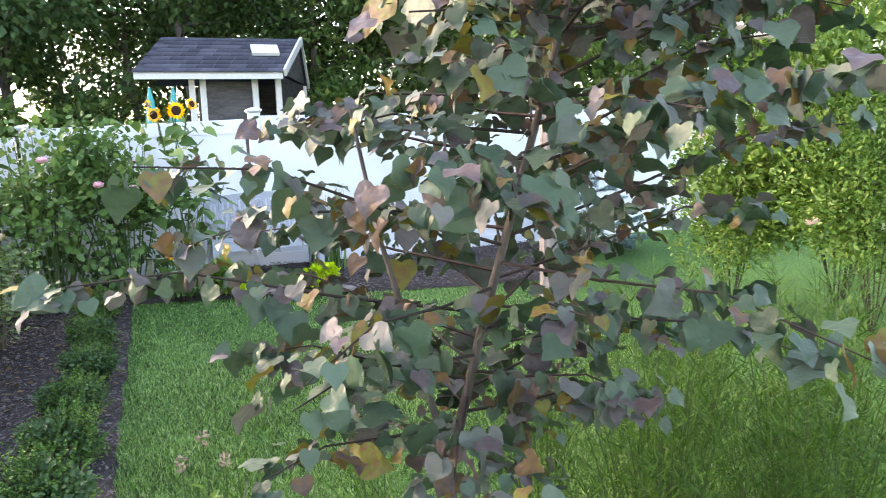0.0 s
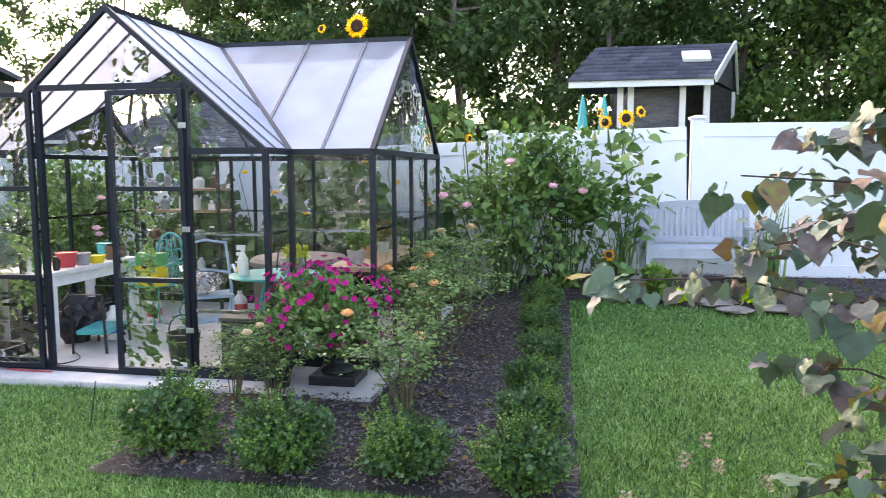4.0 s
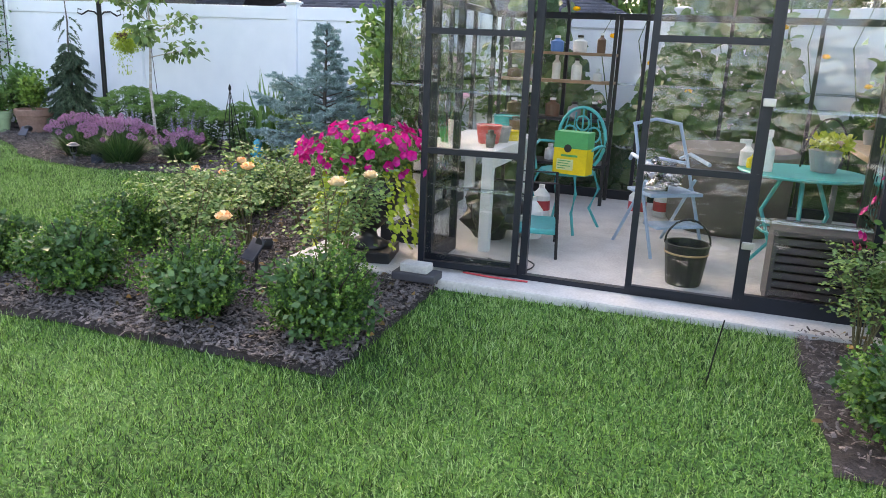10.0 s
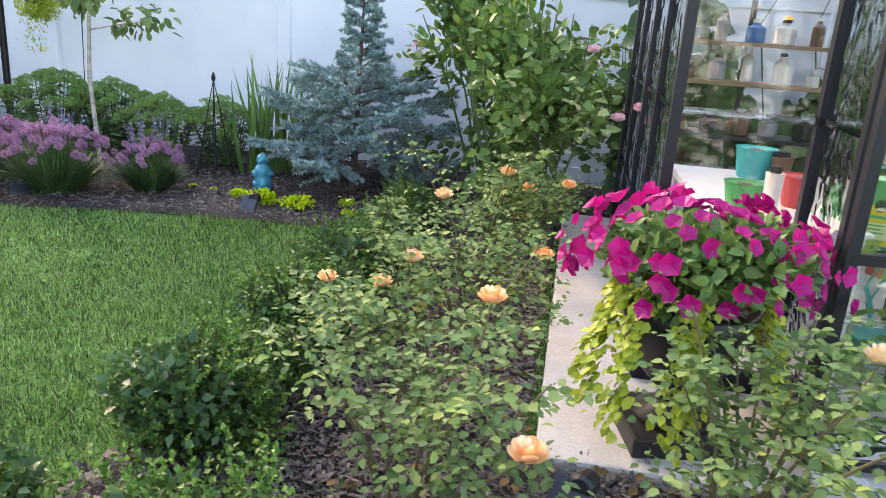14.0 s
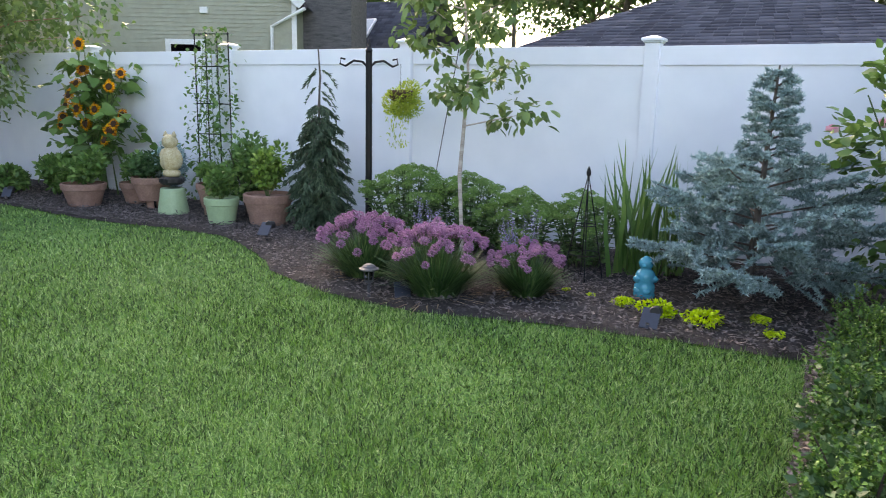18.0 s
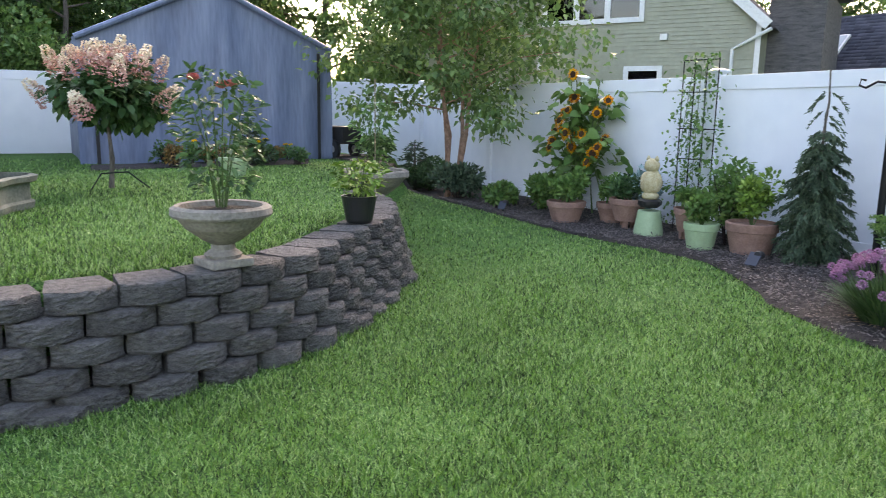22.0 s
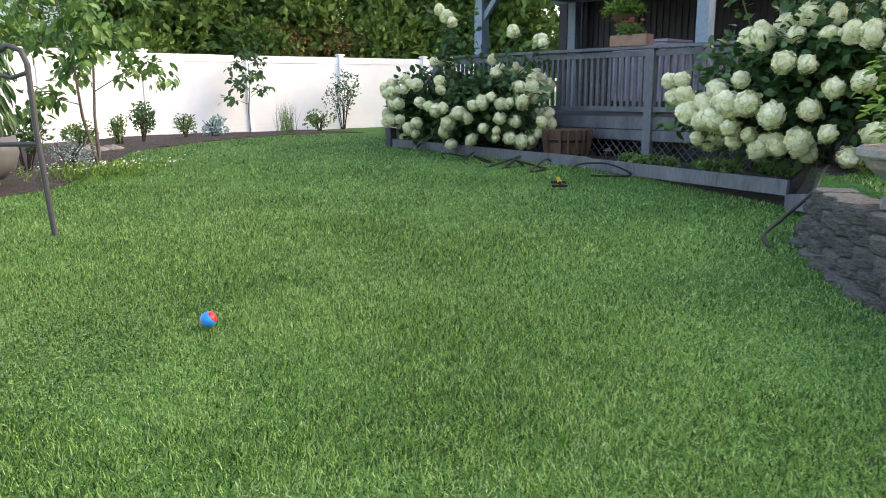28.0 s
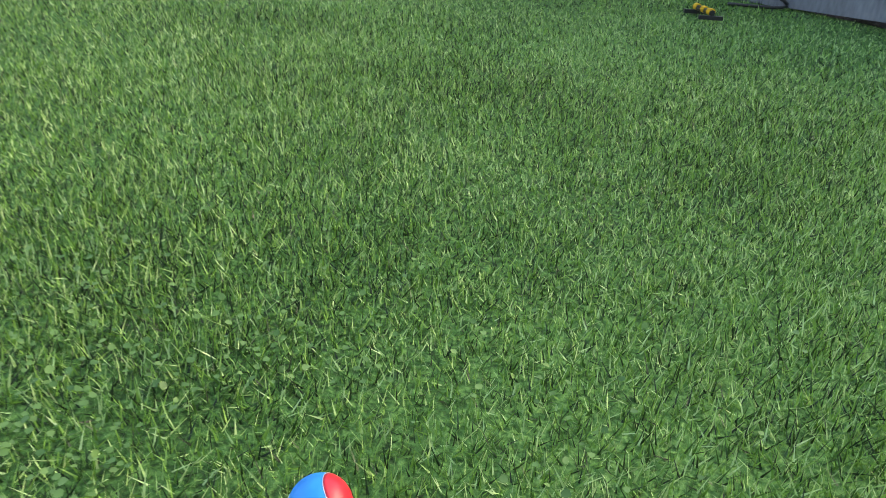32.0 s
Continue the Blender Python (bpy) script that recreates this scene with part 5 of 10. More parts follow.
sunflower(-11.05, 4.15, 0.05, 1.75, hd, "dense clump of bronze and yellow sunflowers against the white fence", RUSTPETAL, 380, 0.32, 0.12, 0.16)

# bench under the fence
def bench(x, y, z, rz):
    b = thing("garden_bench", "pale grey slatted wooden garden bench against the fence", "bench", x, y, z, rz)
    for sx in (-0.58, 0.58):
        part("front_leg", box(bmesh.new(), sx - 0.03, sx + 0.03, -0.28, -0.22, 0, 0.62, 0.005), PALEWOOD, b)
        part("back_leg", beam(bmesh.new(), (sx, 0.2, 0), (sx, 0.28, 0.85), 0.06, 0.06), PALEWOOD, b)
        part("armrest", box(bmesh.new(), sx - 0.04, sx + 0.04, -0.32, 0.26, 0.62, 0.655, 0.008), PALEWOOD, b)
    for k in range(5):
        part("seat_slat", box(bmesh.new(), -0.57, 0.57, -0.28 + k * 0.1, -0.2 + k * 0.1, 0.42, 0.445, 0.004), PALEWOOD, b)
    part("apron", box(bmesh.new(), -0.55, 0.55, -0.275, -0.25, 0.33, 0.42, 0.004), PALEWOOD, b)
    part("lower_back_rail", beam(bmesh.new(), (-0.56, 0.235, 0.5), (0.56, 0.235, 0.5), 0.03, 0.06), PALEWOOD, b)
    bm = bmesh.new()
    pts = [(-0.6 + 1.2 * k / 10, 0.285, 0.86 + 0.05 * math.sin(math.pi * k / 10)) for k in range(11)]
    low = [[bm.verts.new((p[0], p[1] + dy, p[2] + dz)) for p in pts] for dy, dz in ((-0.015, -0.0375), (0.015, -0.0375), (0.015, 0.0375), (-0.015, 0.0375))]
    for i in range(4):
        u, w = low[i], low[(i + 1) % 4]
        for k in range(10):
            bm.faces.new((u[k], u[k + 1], w[k + 1], w[k]))
    for k in (0, 10):
        bm.faces.new([r[k] for r in low])
    bmesh.ops.recalc_face_normals(bm, faces=bm.faces[:])
    part("top_back_rail", bm, PALEWOOD, b)
    for k in range(17):
        sx = -0.5 + k * 1.0 / 16
        part("back_slat", beam(bmesh.new(), (sx, 0.235, 0.52), (sx, 0.28, 0.86), 0.034, 0.014), PALEWOOD, b)
    return b


bench(5.28, 3.72, Z(5.28, 3.6) + 0.02, 4)


def strap_clump(name, label, n, h, width, spread, mat, x, y, droop=0.3, cat="plant", z=None, group=""):
    c = thing(name, label, cat, x, y, Z(x, y) + 0.02 if z is None else z, group=group)
    a = G.uniform(0, 6.28, n)
    p = np.stack([G.normal(0, spread * 0.3, n), G.normal(0, spread * 0.3, n), np.zeros(n)], 1)
    d = np.stack([np.cos(a) * G.uniform(0.02, droop, n), np.sin(a) * G.uniform(0.02, droop, n), np.ones(n)], 1)
    hs = h * G.uniform(0.55, 1.05, n)
    T, F = STRAP
    V = scatter(p, d, hs, (T * (width / h, 1, 1), F), 1.0, -d * (1, 1, 0) - (0, 0, 0.2), 0.3)
    part("leaves", tris(name + "_leaves", V), mat, c)
    return c


strap_clump("iris_clump", "tall sword-leaved iris clump beside the bench", 60, 1.0, 0.03, 0.3, LEAF, 5.98, 3.75, 0.3)
strap_clump("iris_clump", "tall sword-leaved iris clump beside the bench", 40, 0.95, 0.03, 0.25, LEAF, 4.45, 3.45, 0.25)
strap_clump("iris_clump", "tall sword-leaved iris clump against the fence", 52, 1.02, 0.05, 0.42, LEAF, -3.98, 3.72, 0.42)
for x, y, r, h, mat, lab, leaf in ((4.75, 3.05, 0.22, 0.36, LEAFLIGHT, "yellow-green leafy plant at the bed edge", 0.07), (4.35, 2.95, 0.22, 0.24, LEAF, "low grey-green mound at the bed edge", 0.05), (4.95, 2.9, 0.13, 0.15, LIME, "small bright lime mound at the bed edge", 0.04), (5.75, 2.95, 0.2, 0.3, LIME, "lime-leaved plant by the stepping stones", 0.06)):
    p = shrub("low_plant", lab, r, h, 700, leaf, mat, cat="plant")
    place(p, [(x, y, 0, 1.0)])
sunflower(4.28, 3.05, Z(4.28, 3.05), 0.5, [(0, -0.05, 0.48, 0.07, 0, 20)], "short drooping sunflower at the end of the hedge", RUSTPETAL, 16, 0.1, 0.1, 0.15)
for k, (x, y, s) in enumerate(((5.35, 3.0, 0.22), (5.5, 2.75, 0.18), (5.9, 2.85, 0.2))):
    bm = ball(bmesh.new(), s, 0, 0, 0, 0.16, 0.5, 2)
    solid("stepping_stone", bm, ROCK, "flat pinkish field stone edging the bed", "stone", x, y, Z(x, y) + 0.03, k * 40, group="edging stones")

# feathery cosmos beside the redbud and seed spikes before it
def feathery(name, x, y, h, r, stems, label):
    """Tall thin stems with thread-like leaves all the way up."""
    c = thing(name, label, "plant", x, y, Z(x, y), group="cosmos plants")
    P, D = [], []
    bm = bmesh.new()
    for k in range(stems):
        a, q, hh = R.uniform(0, 6.28), r * R.uniform(0.1, 1), h * R.uniform(0.55, 1)
        base, top = Vector((q * 0.35 * math.cos(a), q * 0.35 * math.sin(a), 0)), Vector((q * math.cos(a), q * math.sin(a), hh))
        tube(bm, [base, base.lerp(top, 0.55) + Vector((0, 0, 0.04)), top], 0.0035, 0.0015, 4)
        for _ in range(int(150 * hh)):
            u = R.uniform(0.08, 1.0)
            b = R.uniform(0, 6.28)
            p = base.lerp(top, u) + Vector((math.cos(b), math.sin(b), 0.25)) * R.uniform(0, 0.13) * (1.15 - u * 0.7)
            P.append(tuple(p))
            D.append((math.cos(b + R.uniform(-0.8, 0.8)), math.sin(b + R.uniform(-0.8, 0.8)), R.uniform(0.0, 1.3)))
    part("stem_frame", bm, STEM, c)
    part("feathery_foliage", tris("cosmos_leaves", scatter(np.array(P), np.array(D), 0.06 * G.uniform(0.6, 1.5, len(P)), BLADE3, 0.085)), FEATHER, c)
    return c


for k, (x, y, h, r, m_) in enumerate(((5.95, -2.75, 0.95, 0.4, 30), (6.45, -2.85, 1.0, 0.42, 32), (6.95, -2.6, 1.05, 0.45, 32), (6.3, -2.2, 1.0, 0.42, 30), (5.75, -2.2, 0.85, 0.36, 18), (7.4, -2.1, 1.05, 0.45, 28), (6.9, -1.7, 1.0, 0.45, 28), (4.62, -2.3, 0.62, 0.2, 5), (5.1, -2.05, 0.66, 0.25, 6), (7.9, -2.6, 1.1, 0.45, 28))):
    feathery("cosmos_plant", x, y, h, r, m_, "bright green cosmos plant with feathery thread-like foliage")
for k, (x, y, h) in enumerate(((4.43, -2.34, 0.66), (4.36, -2.39, 0.6), (4.5, -2.2, 0.52), (4.16, -2.5, 0.5), (4.47, -2.55, 0.48), (4.62, -2.4, 0.55))):
    c = thing("seed_spike", "pale brown flower spike on a thin stem over the lawn", "plant", x, y, Z(x, y), k * 50, group="seed spikes")
    part("stem", tube(bmesh.new(), [(0.05, 0.02, 0), (0.01, 0, h * 0.6), (0, 0, h - 0.03)], 0.003, 0.002, 5), STEM, c)
    n = 46
    q = G.uniform(0, 1, n)
    a = G.uniform(0, 6.28, n)
    P = np.stack([0.012 * np.cos(a) * np.sin(0.5 + 2.3 * q), 0.012 * np.sin(a) * np.sin(0.5 + 2.3 * q), h - 0.04 + 0.055 * q], 1)
    part("spike", tris("spike", scatter(P, np.stack([np.cos(a), np.sin(a), np.full(n, 0.6)], 1), 0.014, OVAL, 0.8)), SPIKE, c)
    n = 9
    P = np.stack([G.normal(0.02, 0.02, n), G.normal(0, 0.02, n), G.uniform(0.1, 0.75, n) * h], 1)
    part("foliage", tris("spike_leaves", scatter(P, np.stack([G.normal(0, 1, n), G.normal(0, 1, n), G.uniform(-0.2, 0.8, n)], 1), 0.06, OVAL, 0.4)), LEAFLIGHT, c)

# birch pole of the tall tree behind the redbud
bp = thing("birch_tree", "slim pale-barked tree trunk rising behind the redbud", "tree", 7.2, 0.5, 0)
part("trunk", tube(bmesh.new(), [(0, 0, 0), (0.03, 0, 1.4), (0.1, 0.05, 2.8), (0.1, 0.1, 4.4)], 0.085, 0.05, 10), surface("pale_trunk_bark", (0.16, 0.13, 0.12), (0.4, 0.34, 0.32), 9, 0.9, 0, 0.5, 6, stretch=(1, 1, 0.4)), bp)
part("crown", tris("birch_crown", (lambda p, d: scatter(p * (1, 1, 1) + (0.1, 0, 3.6), d + (0, 0, -0.4), 0.09 * G.uniform(0.7, 1.3, len(p)), LEAF4, 0.75))(*lumps(2200, 1.1, 1.2, 10, 0.7, 0.7))), LEAF, bp)

# ---- allium, sedum, spruces and other border plants ----
def allium_head():
    n = 300
    d = sphere_dirs(n)
    me = tris("allium_head", scatter(d * G.uniform(0.5, 1.0, (n, 1)) * 0.028, d + G.normal(0, 0.4, d.shape), 0.009 * G.uniform(0.8, 1.2, n), LEAF4, 0.8, None, 1.5))
    me.materials.append(MAUVE)
    return me


AH = allium_head()


def arching(n, base, reach, h, width, flat=0.0):
    """Narrow blades that rise from a tuft and arch outwards."""
    a, q = G.uniform(0, 6.28, n), np.sqrt(G.uniform(0, 1, n))
    out = np.stack([np.cos(a), np.sin(a), np.zeros(n)], 1)
    side = np.stack([-np.sin(a), np.cos(a), np.zeros(n)], 1)
    ln, tall = reach * q * G.uniform(0.7, 1.25, n), h * G.uniform(0.6, 1.1, n) * (1 - 0.35 * q)
    bend = G.uniform(0.0, 0.35, n) * q + flat
    V = []
    for f, w in ((0.0, 0.8), (0.35, 1.0), (0.7, 0.85), (1.0, 0.05)):
        mid = out * (base * q + ln * f ** 1.5)[:, None] + np.stack([0 * a, 0 * a, tall * (f - bend * f ** 3)], 1) + side * (G.normal(0, 0.012, n) * f)[:, None]
        V += [mid - side * width * w * 0.5, mid + side * width * w * 0.5]
    V = np.stack(V, 1).reshape(-1, 3)
    F = np.array([(2 * i + p, 2 * i + q_, 2 * i + r_) for i in range(3) for p, q_, r_ in ((0, 1, 3), (0, 3, 2))])
    return V, (F[None] + (np.arange(n) * 8)[:, None, None]).reshape(-1, 3)


STRAW = leafy("dry_straw", [(0.1, (0.16, 0.1, 0.06)), (0.95, (0.4, 0.29, 0.18))], 0.8, 0.1)
CHIVE = leafy("narrow_allium_leaves", [(0.1, (0.016, 0.05, 0.016)), (0.6, (0.05, 0.12, 0.04)), (0.95, (0.13, 0.22, 0.08))], 0.5, 0.2)


def allium(x, y, r, h, heads):
    c = thing("allium_clump", "clump of mauve globe alliums over narrow green leaves", "flowering plant", x, y, Z(x, y) + 0.01, group="allium clumps")
    part("leaves", tris("allium_leaves", arching(820, r * 0.4, r * 0.85, h * 0.9, 0.012)), CHIVE, c)
    part("dry_leaves", tris("allium_straw", arching(150, r * 0.35, r * 0.9, 0.06, 0.011, 0.5)), STRAW, c, "straw-coloured dead leaves round the foot")
    for k in range(heads):
        a, q = k * 2.4 + R.uniform(-0.3, 0.3), math.sqrt((k + 0.5) / heads)
        q = r * q * R.uniform(0.9, 1.15)
        p = Vector((q * math.cos(a), q * math.sin(a), h * (1.03 - 0.3 * (q / r) ** 2) + R.uniform(-0.05, 0.03)))
        st = part("flower_stalk", tube(bmesh.new(), [(q * 0.25 * math.cos(a), q * 0.25 * math.sin(a), 0.03), (p.x * 0.7, p.y * 0.7, p.z * 0.6), p], 0.003, 0.0025, 4), STEM, c)
        o = part("flower_head", AH, MAUVE, st)
        o.location, o.scale = p, [R.uniform(0.8, 1.15)] * 3
    return c


allium(-5.8, 2.48, 0.36, 0.45, 74)
allium(-5.08, 2.3, 0.37, 0.48, 82)
allium(-4.56, 2.66, 0.27, 0.38, 36)
for x, y, k in ((-4.72, 2.95, 16), (-5.55, 3.0, 16)):
    c = thing("catmint_clump", "loose clump of lavender-blue catmint spikes among the alliums", "flowering plant", x, y, Z(x, y))
    part("leaves", tris("catmint_leaves", mound_leaves(600, 0.22, 0.14, 0.03, OVAL, 0.6, 9)), LEAF, c)
    for i in range(k):
        a, q = R.uniform(0, 6.28), R.uniform(0.02, 0.24)
        p = Vector((q * math.cos(a), q * math.sin(a), R.uniform(0.38, 0.58)))
        st = part("flower_stalk", tube(bmesh.new(), [(p.x * 0.4, p.y * 0.4, 0.05), p], 0.0025, 0.0015, 4), STEM, c)
        f = G.uniform(0, 1, 46)
        e = np.array(p)[None] * np.stack([1 - 0.25 * f, 1 - 0.25 * f, 1 - 0.42 * f], 1) + G.normal(0, 0.007, (46, 3))
        part("florets", tris("catmint_florets", scatter(e, G.normal(0, 1, (46, 3)), 0.014, LEAF4, 0.7)), CATMINT, st)


def dome_head():
    """One flat-domed head of tiny buds, in several small cushions."""
    c = np.array([(0, 0, 0.012)] + [(0.036 * math.cos(k * 1.047), 0.036 * math.sin(k * 1.047), -0.004) for k in range(6)])
    d = sphere_dirs(420, -0.2)
    p = c[G.integers(0, 7, 420)] + d * (0.027, 0.027, 0.022)
    me = tris("sedum_head", scatter(p, d + G.normal(0, 0.4, d.shape), 0.011 * G.uniform(0.7, 1.2, 420), LEAF4, 0.9))
    me.materials.append(SEDUMHEAD)
    return me


SEDUMHEAD = leafy("sedum_buds", [(0.1, (0.06, 0.14, 0.035)), (0.6, (0.14, 0.26, 0.065)), (0.95, (0.27, 0.4, 0.14))], 0.6, 0.2)
DOME = dome_head()


def sedum(x, y, r, h, k):
    c = thing("sedum_clump", "fresh green sedum with flat domed flower heads by the fence", "plant", x, y, 0.02, group="sedum along the fence")
    P, D = [], []
    for i in range(k):
        a, q = i * 2.4 + R.uniform(-0.3, 0.3), r * math.sqrt((i + 0.5) / k) * R.uniform(0.9, 1.1)
        foot, tip = Vector((q * 0.45 * math.cos(a), q * 0.45 * math.sin(a), 0)), Vector((q * math.cos(a), q * math.sin(a), h * (1 - 0.36 * (q / r) ** 2) + R.uniform(-0.03, 0.03)))
        st = part("stem", tube(bmesh.new(), [foot, foot.lerp(tip, 0.6), tip], 0.005, 0.004, 5), STEM, c)
        o = part("flower_head", DOME, SEDUMHEAD, st)
        o.location, o.scale = tip, [R.uniform(0.85, 1.35)] * 3
        o.rotation_euler = (-0.5 * math.sin(a) * q / r, 0.5 * math.cos(a) * q / r, a)
        for n in range(26):
            u, b = 0.12 + 0.84 * n / 26, n * 2.1 + a
            P.append(tuple(foot.lerp(tip, u)))
            D.append((math.cos(b), math.sin(b), R.uniform(0.0, 0.5)))
    part("foliage", tris("sedum_foliage", scatter(np.array(P), np.array(D), 0.062 * G.uniform(0.7, 1.2, len(P)), OVAL, 0.75)), SEDUM, c)


sedum(-6.2, 3.75, 0.46, 0.68, 44), sedum(-5.6, 3.8, 0.42, 0.64, 40), sedum(-5.05, 3.65, 0.33, 0.56, 30), sedum(-4.5, 3.75, 0.3, 0.58, 26)


def conifer(name, label, h, r, tiers, per, needle, mat, droop, x, y, n_needle=46, power=1.0, z=None):
    t = thing(name, label, "conifer", x, y, Z(x, y) if z is None else z)
    part("trunk", tube(bmesh.new(), [(0, 0, 0), (0, 0, h)], 0.03 + 0.01 * h, 0.006, 7), BARK, t)
    P, D = [], []
    bm = bmesh.new()
    for k in range(tiers):
        f = k / tiers
        z0 = h * (0.06 + 0.92 * f) + R.uniform(-0.02, 0.02) * h
        q = r * (1 - f) ** power + 0.04
        for i in range(max(3, int(per * (1 - 0.6 * f)))):
            a = i * 6.283 / max(3, int(per * (1 - 0.6 * f))) + k * 1.3 + R.uniform(-0.25, 0.25)
            ln = q * R.uniform(0.6, 1.2)
            e = Vector((math.cos(a), math.sin(a), 0.25 - droop))
            p0, p1 = Vector((0, 0, z0)), Vector((0, 0, z0)) + e * ln
            tube(bm, [p0, p0.lerp(p1, 0.6) + Vector((0, 0, 0.05 * ln)), p1], 0.006, 0.002, 4)
            for s in range(max(6, int(n_needle * ln / r))):
                u = R.uniform(0.15, 1.0)
                side = R.choice((-1, 1)) * R.uniform(0, 0.24) * ln * (1.1 - u)
                P.append(tuple(p0.lerp(p1, u) + Vector((-math.sin(a) * side, math.cos(a) * side, R.uniform(-0.02, 0.03) + 0.04 * ln))))
                D.append((math.cos(a) * 0.8 + R.uniform(-0.8, 0.8), math.sin(a) * 0.8 + R.uniform(-0.8, 0.8), R.uniform(-0.2, 0.7) - droop))
    part("branch_frame", bm, BARK, t)
    part("needles", tris(name + "_needles", scatter(np.array(P), np.array(D), needle * G.uniform(0.7, 1.3, len(P)), LEAF4, 0.26)), mat, t)
    return t


def spruce(label, h, r, x, y, z, seed, boughs=34, lean=0.0):
    """Uneven whorled boughs with side shoots, each set with short needles all round."""
    t = thing("blue_spruce", label, "conifer", x, y, z)
    rr = random.Random(seed)
    part("trunk", tube(bmesh.new(), [(0, 0, 0), (lean * 0.4, 0, h * 0.5), (lean, 0, h)], 0.035, 0.006, 8), BARK, t)
    P, D = [], []
    for k in range(boughs):
        f = (k + 0.5) / boughs
        z0 = h * (0.1 + 0.86 * f ** 1.15)
        a = k * 2.4 + rr.uniform(-0.3, 0.3)
        ln = r * rr.uniform(0.65, 1.15) * ((1 - f) ** 0.55 if f < 0.55 else 0.42 * (1 - f) ** 0.9) + 0.05
        e = Vector((math.cos(a), math.sin(a), 0.12 + 0.4 * f))
        p0 = Vector((lean * z0 / h, 0, z0))
        tip = p0 + e * ln + Vector((0, 0, 0.06 * ln))
        part("bough", tube(bmesh.new(), [p0, p0.lerp(tip, 0.6) - Vector((0, 0, 0.04 * ln)), tip], 0.008, 0.003, 5), BARK, t)
        shoots = [(p0.lerp(tip, 0.3), tip)]
        for i in range(int(6 + 18 * ln / r)):
            u = rr.uniform(0.25, 0.95)
            b = a + rr.choice((-1, 1)) * rr.uniform(0.5, 1.1)
            s0 = p0.lerp(tip, u) - Vector((0, 0, 0.03 * ln * math.sin(u * 3)))
            shoots.append((s0, s0 + Vector((math.cos(b), math.sin(b), rr.uniform(-0.25, 0.3))) * (0.08 + 0.42 * ln * (1.1 - u))))
        for s0, s1 in shoots:
            w = (s1 - s0).normalized()
            for _ in range(int(20 + 620 * (s1 - s0).length)):
                q = s0.lerp(s1, rr.uniform(0, 1.05))
                v = Vector((rr.gauss(0, 1), rr.gauss(0, 1), rr.gauss(0, 1) + 0.3)).normalized()
                P.append(tuple(q))
                D.append(tuple(w * 0.7 + v))
    part("needles", tris("spruce_needles", scatter(np.array(P), np.array(D), 0.03 * G.uniform(0.75, 1.25, len(P)), BLADE3, 0.42)), BLUELEAF, t)
    return t


spruce("young blue spruce with silvery blue needles and uneven boughs", 1.62, 0.86, -3.2, 3.42, Z(-3.2, 3.42), 3, 58, 0.05)
spruce("small blue spruce standing beyond the redbud", 1.75, 0.6, 9.3, 3.4, 0.1, 8, 26)
conifer("weeping_spruce", "narrow weeping dark green spruce against the fence", 1.3, 0.34, 17, 13, 0.05, NEEDLE, 0.95, -7.3, 3.85, 210, 0.4)
lt = bpy.data.objects["weeping_spruce"]
part("leader", tube(bmesh.new(), [(0, 0, 1.2), (0.02, 0, 1.5), (0.0, 0, 1.78)], 0.014, 0.008, 6), BARK, lt)
a = np.repeat(G.uniform(0, 6.28, 9), 26)
u, zz = G.uniform(0.02, 0.16, 234), np.repeat(G.uniform(1.28, 1.58, 9), 26)
part("top_sprays", tris("top_sprays", scatter(np.stack([u * np.cos(a), u * np.sin(a), zz + 0.04 - u * u * 6], 1), np.stack([np.cos(a), np.sin(a), -0.8 + G.normal(0, 0.5, 234)], 1), 0.05, LEAF4, 0.3)), NEEDLE, lt)
conifer("dwarf_spruce", "small dark green spruce by the storage tent", 0.75, 0.3, 9, 8, 0.09, NEEDLE, 0.1, -14.0, 0.35, 40, z=0.5)
conifer("dwarf_spruce", "small dark green spruce in the corner bed", 0.9, 0.4, 9, 9, 0.1, NEEDLE, 0.1, -14.6, 3.4, 40)
wb = tree("white_birch", "slender white-barked birch with fluttering green leaves", 3.0, 0.55, 1700, 0.085, BIRCHLEAF, BIRCHBARK, 0.021, 0.36, 31, OVAL, 20, 1, 0.0)
place(wb, [(-5.31, 3.15, 0, 1.0)])
rv = tree("river_birch", "multi-stemmed river birch with peeling pinkish bark", 3.9, 1.75, 14500, 0.1, BIRCHLEAF, RIVERBARK, 0.042, 0.3, 33, LEAF4, 34, 4, 0.12)
place(rv, [(-13.3, 3.45, 0, 1.0)])
bm = tube(bmesh.new(), [(-5.42, 3.2, 1.75), (-6.35, 4.45, 0.35)], 0.004, 0.004, 4)
solid("guy_wire", bm, IRON, "thin wire staying the birch trunk to the fence foot", "wire")
